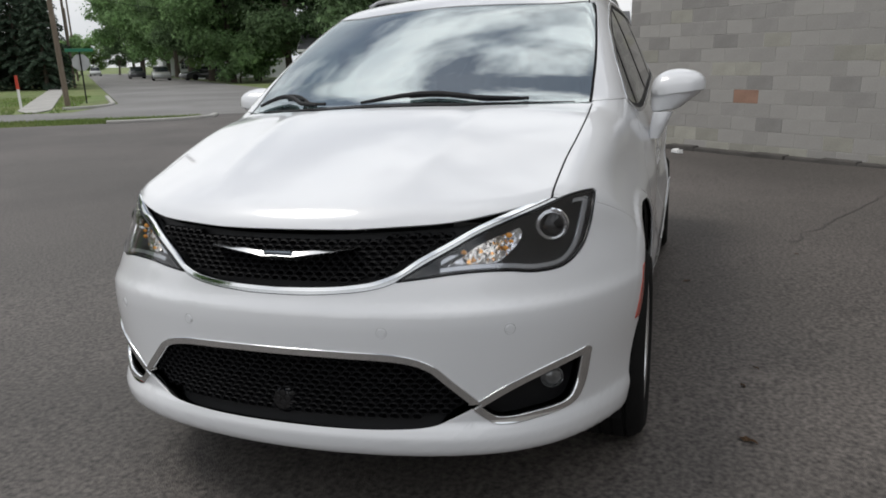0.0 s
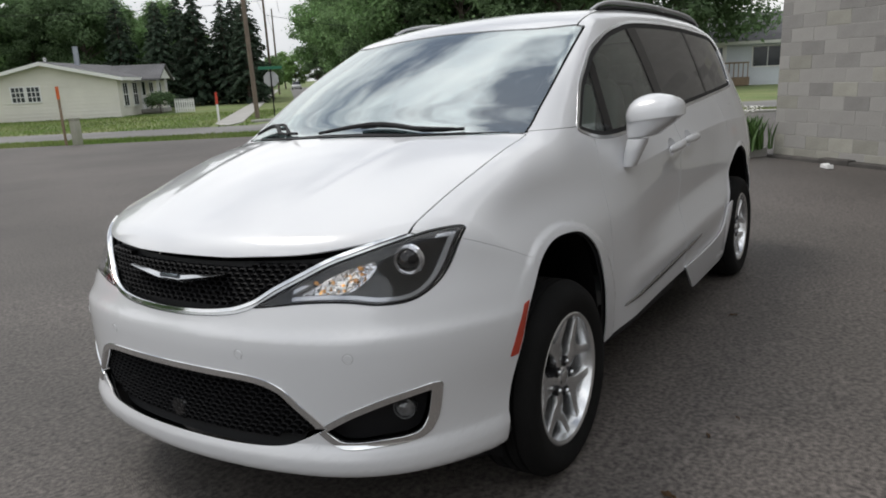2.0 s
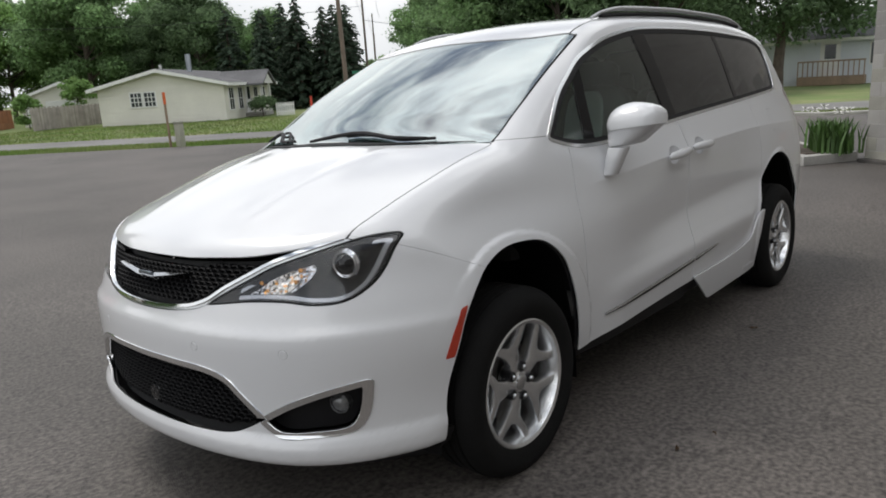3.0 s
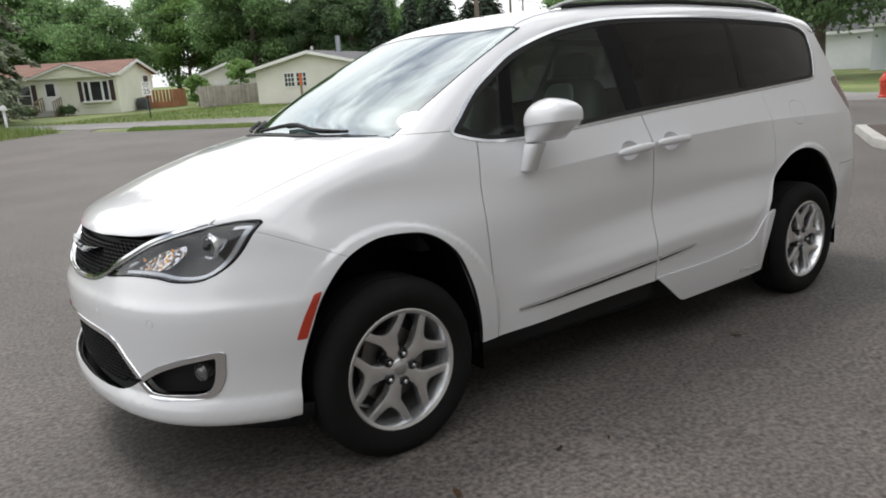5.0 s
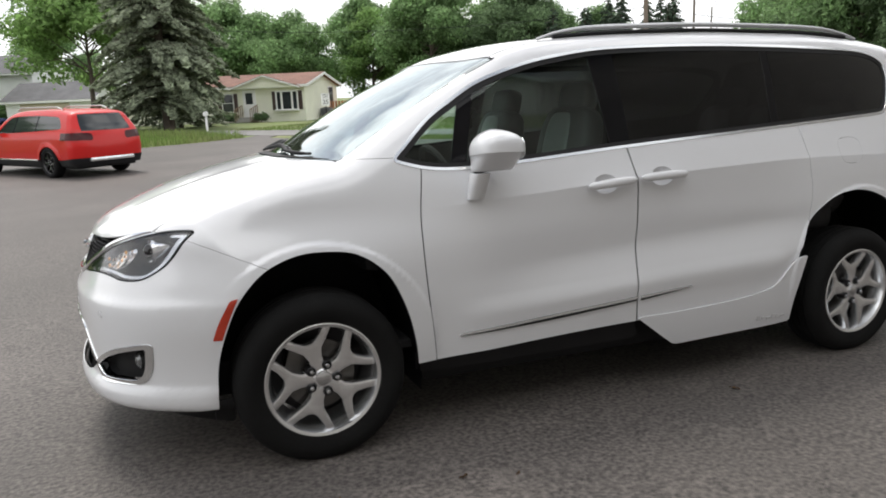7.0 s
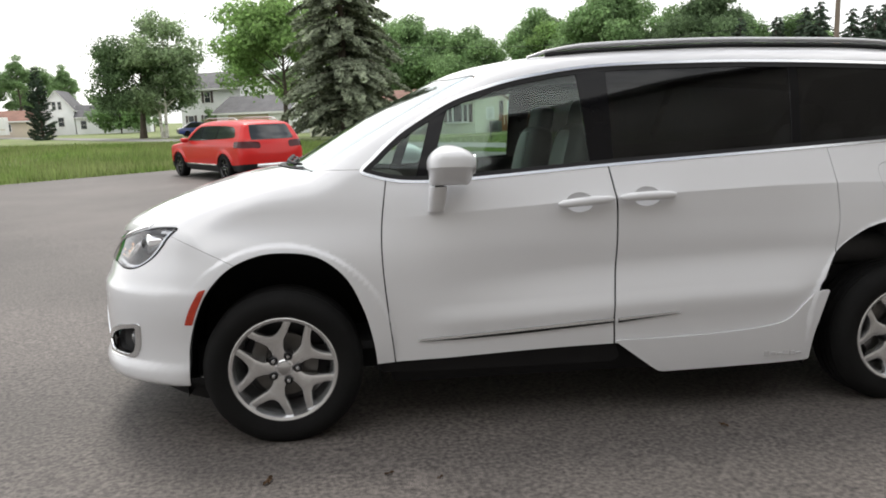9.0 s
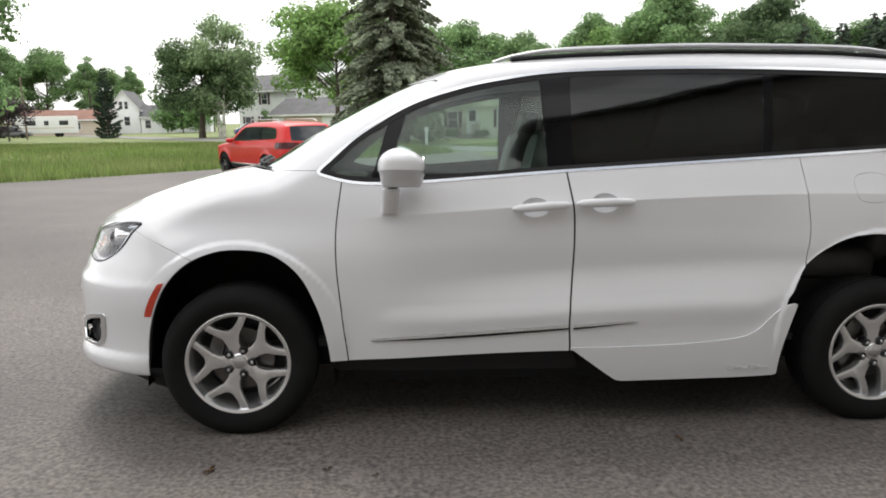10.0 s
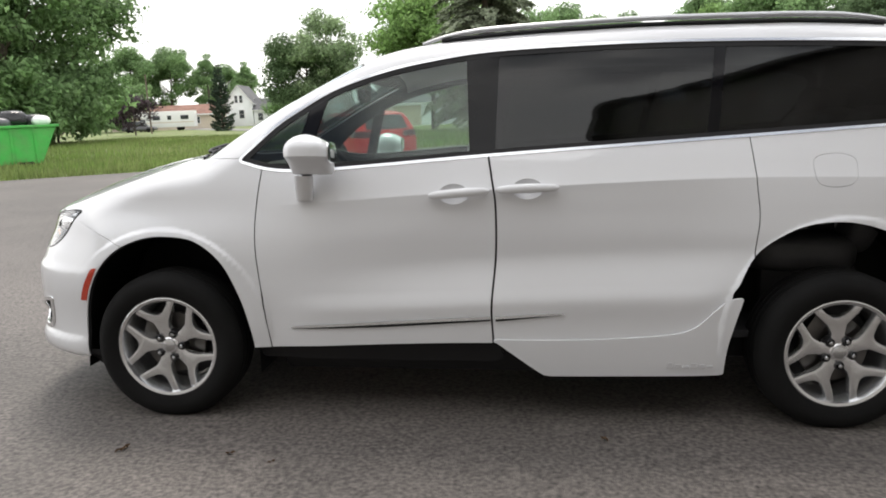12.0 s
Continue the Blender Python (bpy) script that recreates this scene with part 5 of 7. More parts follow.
for k in range(30):
    s = k * .5
    box_into(foot, (s, -.02, -.06), (s + .5, .14 + .05 * rng.random(), .085 + .03 * rng.random()), .02, m=wm)
part("wall_footing", foot, material("wall_footing", (.07, .065, .06), .9, 0, vary=.3, scale=6, fine=.3), wall, "dark crumbling footing strip")
# ---- trees ----
BARK = material("bark", (0.10, 0.08, 0.065), 0.95, 0, vary=0.3, scale=3, fine=0.3, fine_scale=20, bump=0.6, bump_scale=12)
BIRCH_BARK = material("birch_bark", (0.55, 0.53, 0.48), 0.85, 0, vary=0.3, scale=4, second=(0.12, 0.10, 0.09), patch=(0.58, 0.66))
LEAF_MID = material("maple_leaves", (0.215, 0.335, 0.15), 0.7, 0, vary=0.3, scale=0.35, per_island=0.45, spec=0.25, thin=0.6)
LEAF_LIGHT = material("young_leaves", (0.245, 0.385, 0.135), 0.7, 0, vary=0.25, scale=0.35, per_island=0.4, spec=0.25, thin=0.6)
LEAF_DARK = material("dark_leaves", (0.15, 0.225, 0.115), 0.75, 0, vary=0.3, scale=0.35, per_island=0.45, spec=0.2, thin=0.6)
LEAF_BIRCH = material("birch_leaves", (0.27, 0.36, 0.20), 0.7, 0, vary=0.25, scale=0.4, per_island=0.4, spec=0.25, thin=0.6)
NEEDLE = material("spruce_needles", (0.24, 0.275, 0.19), 0.85, 0, vary=0.3, scale=0.5, per_island=0.5, spec=0.15, thin=0.3)
NEEDLE_DARK = material("dark_needles", (0.064, 0.096, 0.064), 0.85, 0, vary=0.3, scale=0.5, per_island=0.5, spec=0.15, thin=0.3)
PURPLE = material("purple_leaves", (0.045, 0.025, 0.035), 0.75, 0, vary=0.3, scale=0.5, per_island=0.4)


def cards(name, centres, normals, sizes, rs, stretch=1.0):
    """Many small bent leaf cards in one mesh."""
    n = len(centres)
    a = rs.normal(size=(n, 3))
    u = np.cross(normals, a)
    u /= np.maximum(np.linalg.norm(u, axis=1, keepdims=True), 1e-6)
    w = np.cross(normals, u)
    s = sizes[:, None]
    bend = normals * s * 0.25
    V = np.stack([centres - u * s, centres - w * s * stretch * .55 - bend, centres + u * s, centres + w * s * stretch * .55 - bend], 1).reshape(-1, 3)
    i = np.arange(n)[:, None] * 4
    F = np.concatenate([i + np.array([[0, 1, 2]]), i + np.array([[0, 2, 3]])])
    me = bpy.data.meshes.new(name)
    me.from_pydata(V.tolist(), [], F.tolist())
    return me


def leafy_tree(label, height, radius, trunk_h, leaf, seed, bark=BARK, count=5200, size=.17, trunk_r=None, shape=1.0, gaps=.35, leaders=1, category="tree"):
    """A broad-leaved tree: a forked trunk, limbs that end in clumps, and leaves gathered round the clumps."""
    rs = np.random.RandomState(seed)
    t = thing("tree", label, category)
    bm = bmesh.new()
    tr = trunk_r or height * .018
    clumps = []
    for k in range(leaders):
        off = (k - (leaders - 1) / 2) * tr * 2.2
        lean = rs.uniform(-.06, .06, 2) + np.array([off * .06, 0])
        path = [(off + lean[0] * z + rs.uniform(-.05, .05), lean[1] * z + rs.uniform(-.05, .05), z) for z in np.linspace(-.15, height * .92, 8)]
        tube_into(bm, path, [tr * f for f in (1.35, 1.0, .85, .68, .5, .34, .2, .06)], 8)
        for i in range(38 // leaders + 4):
            f = rs.uniform(0, 1) ** .8
            z0 = trunk_h + (height * .86 - trunk_h) * f
            az = rs.uniform(0, 2 * math.pi)
            prof = math.sin(math.pi * min(1, (.16 + .84 * f)) ** shape) ** .7 if shape else 1
            reach = radius * prof * rs.uniform(.55, 1.0)
            p0 = np.array([off + lean[0] * z0, lean[1] * z0, z0])
            p2 = p0 + np.array([reach * math.cos(az), reach * math.sin(az), reach * rs.uniform(.15, .7)])
            p1 = (p0 + p2) / 2 + np.array([0, 0, reach * .12])
            tube_into(bm, [p0.tolist(), p1.tolist(), p2.tolist()], [tr * .36 * (1 - .6 * f), tr * .22 * (1 - .6 * f), tr * .05], 5, False)
            cs = radius * rs.uniform(.15, .33)
            clumps += [(p2, cs), ((p1 + p2) / 2 + rs.normal(size=3) * cs * .5, cs * .9)]
    part("trunk", bm, bark, t)
    clumps.append((np.array([0, 0, height * .93]), radius * .28))
    w = np.array([c[1] ** 2 for c in clumps])
    pick = rs.choice(len(clumps), size=count, p=w / w.sum())
    C = np.array([c[0] for c in clumps])[pick]
    R = np.array([c[1] for c in clumps])[pick]
    d = rs.normal(size=(count, 3))
    d /= np.linalg.norm(d, axis=1, keepdims=True)
    r = R * rs.uniform(gaps, 1.22, count) ** .6
    stray = rs.uniform(size=count) < .14
    r[stray] *= rs.uniform(1.1, 1.7, stray.sum())
    P = C + d * r[:, None] * np.array([1.04, 1.04, .66])
    N = d + rs.normal(size=(count, 3)) * .45 + np.array([0, 0, .35])
    N /= np.linalg.norm(N, axis=1, keepdims=True)
    part("crown", cards("crown", P, N, size * rs.uniform(.6, 1.3, count), rs), leaf, t)
    return t


def spruce(label, height, radius, leaf, seed, count=7000, size=.20, droop=.35, skirt=.06):
    """A conifer: a straight trunk with whorls of drooping boughs, each clad in needle sprays."""
    rs = np.random.RandomState(seed)
    t = thing("conifer", label, "conifer")
    bm = bmesh.new()
    tr = height * .016
    tube_into(bm, [(0, 0, -.15), (0, 0, height * .4), (0, 0, height)], [tr * 1.3, tr * .8, .02], 8)
    P, N = [], []
    levels = int(height * 2.6)
    boughs = []
    for i in range(levels):
        f = i / levels
        z = height * (skirt + (1 - skirt) * f)
        reach = radius * (1 - f) ** .68 * (1 - .35 * math.exp(-f * 14)) + .12
        for k in range(7 if f < .8 else 4):
            az = rs.uniform(0, 2 * math.pi)
            L = reach * rs.uniform(.72, 1.12)
            boughs.append((z, az, L))
    tot = sum(b[2] for b in boughs)
    for z, az, L in boughs:
        d = np.array([math.cos(az), math.sin(az), 0])
        q = np.array([-d[1], d[0], 0])

        def at(u, d=d, z=z, L=L):
            return d * L * u + np.array([0, 0, z - droop * L * u * u + .10 * L * u])
        tube_into(bm, [at(0).tolist(), at(.5).tolist(), at(.95).tolist()], [.03, .02, .006], 4, False)
        n = max(6, int(count * L / tot))
        u = rs.uniform(.12, 1.0, n) ** .8
        sp = (rs.uniform(-1, 1, n)) * L * .22 * (1.15 - u)
        pts = np.array([at(v) for v in u]) + q * sp[:, None] + np.array([0, 0, -1]) * (np.abs(rs.normal(size=n)) * .10 + np.abs(sp) * .25)[:, None]
        nn = np.tile(np.array([0, 0, 1.0]), (n, 1)) + d * .55 + rs.normal(size=(n, 3)) * .40
        P.append(pts)
        N.append(nn / np.linalg.norm(nn, axis=1, keepdims=True))
    part("trunk", bm, BARK, t)
    P, N = np.concatenate(P), np.concatenate(N)
    part("crown", cards("crown", P, N, size * rs.uniform(.6, 1.3, len(P)), rs, 1.0), leaf, t)
    return t


def plant(master, places, first=True):
    """Stands a tree at the first place and copies of it at the rest: x, y, turn, scale."""
    for i, (x, y, turn, s) in enumerate(places):
        m = Matrix.Translation((x, y, gz(x, y) - .03)) @ Matrix.Rotation(radians(turn), 4, "Z") @ Matrix.Scale(s, 4)
        if i == 0:
            master.matrix_world = m
        else:
            c = copy_thing(master, m)
            c.matrix_world = m


maple_a = leafy_tree("tall maple with a full green crown", 15, 5.2, 1.0, LEAF_MID, 11, count=24000, size=.195)
maple_b = leafy_tree("broad green maple with uneven crown", 13.5, 5.6, .9, LEAF_MID, 12, count=24000, size=.195)
maple_c = leafy_tree("fresh light green young maple", 10.5, 4.2, .9, LEAF_LIGHT, 13, count=17000, size=.165)
dark_a = leafy_tree("dense dark green shade tree", 15.5, 5.4, .9, LEAF_DARK, 14, count=24000, size=.195)
dark_b = leafy_tree("dark spreading shade tree over a lawn", 11.5, 6.4, 3.0, LEAF_DARK, 15, count=24000, size=.205, trunk_r=.38)
maple_d = leafy_tree("light green maple beside the large spruce", 11, 5.2, 2.6, LEAF_LIGHT, 17, count=20000, size=.19, trunk_r=.2)
slim = leafy_tree("slim tall poplar with green leaves", 13, 2.8, .3, LEAF_MID, 16, count=11000, size=.155)
for tr_, places in (
    (maple_a, [(67.0, 52.8, 0, 1.25), (84, 74.5, 45, 1.2), (34.0, 66.4, 80, .78), (26.6, 65.0, 200, .95), (48.1, 66.1, 300, .72), (-67, 137, 120, 1.1), (63.0, 47.5, 30, 1.1), (42.9, 69.5, 230, .75), (-35.0, 46.0, 60, 1.25), (-72, 133, 10, 1.1), (23.6, 80.8, 170, .92)]),
    (maple_b, [(33.1, 67.5, 15, .72), (28.2, 71.2, 100, .95), (9.1, 84.2, 160, 1.0), (41.5, 66.8, 260, .8), (-36.2, 51.7, 45, 1.35), (51.7, 36.6, 320, 1.05), (33.9, 79.5, 75, .95), (-60, 150, 210, 1.0), (-10, 92, 0, .85), (14.5, 74, 120, .80), (4, 80, 20, .92), (76, 62, 90, 1.2), (84, 70, 200, 1.2)]),
    (maple_c, [(58.5, 42.6, 0, .95), (101, 107, 10, .62), (105, 104, 70, .66), (110, 112, 150, .75), (112, 94, 30, 1.0), (92, 70, 200, .9), (84, 60, 110, .9), (23.8, 77.0, 90, 1.1), (51.6, 67.5, 220, .85), (13.9, 85.5, 300, 1.0), (15.8, 84.6, 60, .9)]),
    (dark_a, [(50.9, 30.4, 0, 1.05), (101, 91, 40, .85), (106, 99, 190, .6), (36.2, 63.6, 70, .74), (56.1, 36.9, 140, 1.0), (63.8, 33.6, 280, 1.0), (33, 57, 20, .78), (30.5, 61, 200, .6), (62, 24, 110, .9), (56, 42, 250, .95)]),
    (dark_b, [(43.2, 10.8, 0, .85), (55.5, 25.5, 120, .95), (36.6, 15.3, 240, .8), (-21.2, 75.9, 60, .84)]),
    (maple_d, [(-4.3, 53.5, 180, .95)]),
    (slim, [(-58.0, 136, 0, 1.15), (-36, 138, 70, .95), (-53, 143, 140, 1.05), (8, 92, 200, .8)]),
):
    plant(tr_, places)
conifer_dark = spruce("dark green conifer in a dense row", 13, 3.3, NEEDLE_DARK, 21, count=6500, size=.24)
plant(conifer_dark, [(32.7, 51.6, 0, .66), (34.0, 48.3, 60, .62), (36.2, 46.7, 120, .70), (40.4, 48.4, 180, .60), (32.9, 47.0, 240, .62), (36.9, 49.1, 300, .58), (50.8, 57.9, 30, .78), (38.3, 51.5, 80, .72), (37.1, 47.9, 20, .66), (37.6, 45.0, 140, .64), (40.5, 47.0, 260, .68), (37.4, 42.4, 200, .60), (40.0, 44.8, 330, .66)])
conifer_small = spruce("slender blue-green spruce standing alone", 9, 2.0, NEEDLE, 22, count=3500, size=.18)
plant(conifer_small, [(47.6, 54.7, 0, 1.0), (57.0, 64.5, 100, .95)])
blue_spruce = spruce("large blue-green spruce with drooping boughs", 17.0, 4.6, NEEDLE, 23, count=42000, size=.19, droop=.42, skirt=.10)
plant(blue_spruce, [(0.4, 42.1, 0, 1.0)])
spruce_two = spruce("smaller spruce behind the large one", 11, 3.6, NEEDLE, 24, count=7000, size=.21, droop=.4)
plant(spruce_two, [(1.2, 47.5, 0, 1.0)])
birch = leafy_tree("birch with two white trunks and airy crown", 13.2, 4.3, 2.6, LEAF_BIRCH, 31, bark=BIRCH_BARK, count=9000, size=.20, trunk_r=.17, leaders=2, gaps=.1)
plant(birch, [(-18.5, 73.7, 0, 1.0)])
column = spruce("tall narrow dark arborvitae", 8.6, 1.8, NEEDLE_DARK, 32, count=6500, size=.17, droop=-.25, skirt=.01)
plant(column, [(-35.0, 85.2, 0, 1.0)])
purple = leafy_tree("dark purple-leaved shrub by a lawn", 4.6, 3.0, .5, PURPLE, 33, count=3000, size=.18, trunk_r=.09, category="shrub")
plant(purple, [(-43.8, 79.4, 0, 1.0)])
hedge = leafy_tree("bushy green shrub at a yard edge", 3.2, 3.2, .3, LEAF_MID, 34, count=6500, size=.18, trunk_r=.06, category="shrub")
plant(hedge, [(-37.0, 47.5, 0, 1.2), (-13.3, 80, 0, .8), (46, 52, 10, 1.0), (49, 34, 10, 1.1), (-68, 118, 40, 2.0), (-37, 122, 10, 1.7), (-62, 104, 80, 1.3), (-33.2, 44.0, 0, 1.5), (-33.6, 49.0, 120, 1.6)])
yard_tree = leafy_tree("small light green tree beside a board fence", 3.3, 1.35, .5, LEAF_LIGHT, 37, count=4200, size=.11, trunk_r=.05)
plant(yard_tree, [(19.3, 50.8, 0, 1.0), (15.6, 49.6, 90, .7)])
clipped = leafy_tree("round clipped dark green bush by the porch", 1.7, 1.25, .15, LEAF_DARK, 35, count=2600, size=.10, trunk_r=.05, category="shrub")
plant(clipped, [(25.45, 37.27, 0, .72)])
# ---- houses ----
def siding(name, color):
    return material(name, color, 0.6, 0, vary=0.06, scale=1.2, fine=0.05, fine_scale=30)


CREAM = siding("cream_siding", (0.72, 0.70, 0.635))
PALE = siding("pale_green_cream_siding", (0.80, 0.80, 0.68))
WHITE_SIDING = siding("white_siding", (0.82, 0.83, 0.84))
BLUE_SIDING = siding("pale_blue_siding", (0.66, 0.70, 0.75))
TAN = siding("tan_siding", (0.55, 0.47, 0.38))
TRIM_WHITE = material("white_trim", (0.78, 0.78, 0.77), 0.5, 0, vary=0.04, scale=3)
SHINGLE_GREY = material("grey_shingle", (0.11, 0.11, 0.115), 0.9, 0, vary=0.2, scale=1.5, fine=0.3, fine_scale=18, bump=0.3, bump_scale=14)
SHINGLE_BROWN = material("brown_shingle", (0.19, 0.10, 0.075), 0.9, 0, vary=0.2, scale=1.5, fine=0.3, fine_scale=18, bump=0.3, bump_scale=14)
SHUTTER = material("dark_brown_shutter", (0.05, 0.03, 0.028), 0.6, 0, vary=0.1, scale=5)
HOUSE_GLASS = material("house_glass", (0.03, 0.035, 0.04), 0.06, 0, vary=0.3, scale=2)
SIGN_BACK = material("grey_casing", (0.16, 0.165, 0.17), 0.5, 0.4, vary=0.1, scale=5)
WOOD = material("weathered_wood", (0.26, 0.19, 0.13), 0.85, 0, vary=0.2, scale=3, fine=0.2, fine_scale=30, stretch=(1, 1, .2), per_piece=0.15)
GREY_WOOD = material("grey_fence_wood", (0.34, 0.31, 0.28), 0.9, 0, vary=0.2, scale=3, fine=0.2, fine_scale=30, per_piece=0.18)
DECK_WOOD = material("stained_deck_wood", (0.33, 0.15, 0.075), 0.8, 0, vary=0.2, scale=3, per_piece=0.15)


def gable_house(label, m, L, Wd, wall_h, rise, wall_mat, roof_mat, overhang=.45, course=.20):
    """A house with lapped siding and a gabled roof along its x axis; the front wall faces -y."""
    h = thing("house", label, "house", m)
    bm = bmesh.new()
    n = int(wall_h / course)
    rings = []
    for i in range(n):
        for z, o in ((-.3 if i == 0 else i * course, .020), ((i + 1) * course - .004, .002)):
            rings.append([bm.verts.new((sx * (L / 2 + o), sy * (Wd / 2 + o), z)) for sx, sy in ((-1, -1), (1, -1), (1, 1), (-1, 1))])
    for a, b in zip(rings, rings[1:]):
        for k in range(4):
            bm.faces.new((a[k], a[(k + 1) % 4], b[(k + 1) % 4], b[k]))
    bm.faces.new(rings[-1])
    bmesh.ops.recalc_face_normals(bm, faces=bm.faces)
    wall_ob = part("wall", bm, wall_mat, h, smooth=False)
    for sx in (-1, 1):
        part("gable", prism([(-Wd / 2, n * course - .004), (Wd / 2, n * course - .004), (0, n * course + rise - .02)], sx * L / 2, sx * (L / 2 - .2), "X"), wall_mat, wall_ob, smooth=False)
    H = n * course
    bm = bmesh.new()
    k = rise / (Wd / 2)
    for sy in (-1, 1):
        e = Wd / 2 + overhang
        q = [(sy * e, H - k * overhang), (0, H + rise), (0, H + rise + .16), (sy * e, H - k * overhang + .16)]
        a = [bm.verts.new((-L / 2 - overhang, *p)) for p in q]
        b = [bm.verts.new((L / 2 + overhang, *p)) for p in q]
        bm.faces.new(a)
        bm.faces.new(b)
        for j in range(4):
            bm.faces.new((a[j], a[(j + 1) % 4], b[(j + 1) % 4], b[j]))
    bmesh.ops.recalc_face_normals(bm, faces=bm.faces)
    roof_ob = part("roof", bm, roof_mat, h, smooth=False)
    bm = bmesh.new()
    for sx in (-1, 1):
        for sy in (-1, 1):
            e = Wd / 2 + overhang
            x0, x1 = sx * (L / 2 + overhang) - .03, sx * (L / 2 + overhang) + .03
            q = [(sy * e, H - k * overhang - .06), (0, H + rise - .06), (0, H + rise + .14), (sy * e, H - k * overhang + .14)]
            a = [bm.verts.new((x0, *p)) for p in q]
            b = [bm.verts.new((x1, *p)) for p in q]
            bm.faces.new(a)
            bm.faces.new(b)
            for j in range(4):
                bm.faces.new((a[j], a[(j + 1) % 4], b[(j + 1) % 4], b[j]))
    for sy in (-1, 1):
        e = Wd / 2 + overhang
        box_into(bm, (-L / 2 - overhang, sy * e - .04, H - k * overhang - .06), (L / 2 + overhang, sy * e + .04, H - k * overhang + .13))
    bmesh.ops.recalc_face_normals(bm, faces=bm.faces)
    part("fascia", bm, TRIM_WHITE, roof_ob, smooth=False)
    return h


def window(h, face, u, z, w, hgt, L, Wd, shutters=False, bars=1, rows=2, depth=.05):
    """A framed window on a wall: face is '-y', '+y', '-x' or '+x', u runs along the wall."""
    m = {"-y": Matrix.Translation((u, -Wd / 2 - .02, z)), "+y": Matrix.Translation((u, Wd / 2 + .02, z)) @ Matrix.Rotation(math.pi, 4, "Z"),
         "-x": Matrix.Translation((-L / 2 - .02, u, z)) @ Matrix.Rotation(-math.pi / 2, 4, "Z"), "+x": Matrix.Translation((L / 2 + .02, u, z)) @ Matrix.Rotation(math.pi / 2, 4, "Z")}[face]
    f = .075
    fr = prism([(-w / 2 - f, -hgt / 2 - f), (w / 2 + f, -hgt / 2 - f), (w / 2 + f, hgt / 2 + f), (-w / 2 - f, hgt / 2 + f)], -.012, .01, "Y")
    bmesh.ops.transform(fr, matrix=m, verts=fr.verts)
    wo = part("window", fr, TRIM_WHITE, h, smooth=False)
    for s in (-1, 1):
        part("window_rail", box((-w / 2 - f, -depth, s * (hgt / 2 + f / 2) - f / 2), (w / 2 + f, -.004, s * (hgt / 2 + f / 2) + f / 2), m=m), TRIM_WHITE, wo, smooth=False)
        part("window_stile", box((s * (w / 2 + f / 2) - f / 2, -depth + .003, -hgt / 2), (s * (w / 2 + f / 2) + f / 2, -.004, hgt / 2), m=m), TRIM_WHITE, wo, smooth=False)
    for i in range(1, bars + 1):
        x = -w / 2 + w * i / (bars + 1)
        part("glazing_bar", box((x - .02, -depth * .8, -hgt / 2), (x + .02, -.014, hgt / 2), m=m), TRIM_WHITE, wo, smooth=False)
    for i in range(1, rows):
        zz = -hgt / 2 + hgt * i / rows
        part("glazing_bar", box((-w / 2, -depth * .72, zz - .02), (w / 2, -.014, zz + .02), m=m), TRIM_WHITE, wo, smooth=False)
    part("pane", box((-w / 2, -.024, -hgt / 2), (w / 2, -.016, hgt / 2), m=m), HOUSE_GLASS, wo, smooth=False)
    if shutters:
        for s in (-1, 1):
            part("shutter", box((s * (w / 2 + f + .17) - .15, -.05, -hgt / 2 - .06), (s * (w / 2 + f + .17) + .15, .0, hgt / 2 + .06), .01, m=m), SHUTTER, wo, "dark brown shutter")
    return wo


def door_on(h, face, u, w, hgt, L, Wd, mat=TRIM_WHITE, z0=0.15):
    m = {"-y": Matrix.Translation((u, -Wd / 2 - .02, z0)), "+x": Matrix.Translation((L / 2 + .02, u, z0)) @ Matrix.Rotation(math.pi / 2, 4, "Z"), "-x": Matrix.Translation((-L / 2 - .02, u, z0)) @ Matrix.Rotation(-math.pi / 2, 4, "Z")}[face]
    d = part("door", box((-w / 2 - .08, -.05, 0), (w / 2 + .08, 0, hgt + .08), .01, m=m), TRIM_WHITE, h, smooth=False)
    part("door_leaf", box((-w / 2, -.07, .02), (w / 2, -.03, hgt), .01, m=m), mat, d, smooth=False)
    part("door_pane", box((-w * .32, -.08, hgt * .5), (w * .32, -.06, hgt * .92), m=m), HOUSE_GLASS, d, smooth=False)
    return d


def facing(x, y, turn, lift=0.0):
    return Matrix.Translation((x, y, gz(x, y) + lift)) @ Matrix.Rotation(radians(turn), 4, "Z")


# the cream house with its gable end to the lot
L, Wd = 11.0, 7.8
turn = 40
axis = Vector((math.cos(radians(turn)), math.sin(radians(turn))))
mid = Vector((22.3, 36.5)) + Vector((-axis.y, axis.x)) * Wd / 2
cream = gable_house("cream sided house with grey roof and gable end", facing(mid.x + axis.x * L / 2, mid.y + axis.y * L / 2, turn), L, Wd, 2.25, .90, CREAM, SHINGLE_GREY)
for u in (.70, 1.55):
    window(cream, "-x", u, 1.48, .66, .80, L, Wd, bars=2, rows=3)
for u in (-4.3, -2.4, 1.2, 3.2):
    window(cream, "-y", u, 1.25, .85, 1.3, L, Wd, bars=1, rows=2)
door_on(cream, "-y", -.7, .9, 1.95, L, Wd)
part("roof_vent", tube([(-L / 2 + .5, 0, 3.0), (-L / 2 + .5, 0, 3.5)], .12, 10), SATIN, cream)
part("chimney_pipe", tube([(-L / 2 + 3.4, -.7, 2.7), (-L / 2 + 3.4, -.7, 4.2)], .17, 12), material("galvanised_flue", (.35, .38, .42), .4, .6, vary=.1), cream)
porch = bmesh.new()
box_into(porch, (-1.6, -Wd / 2 - 1.4, 0), (.4, -Wd / 2, .25), .02)
part("porch", porch, CONCRETE, cream)
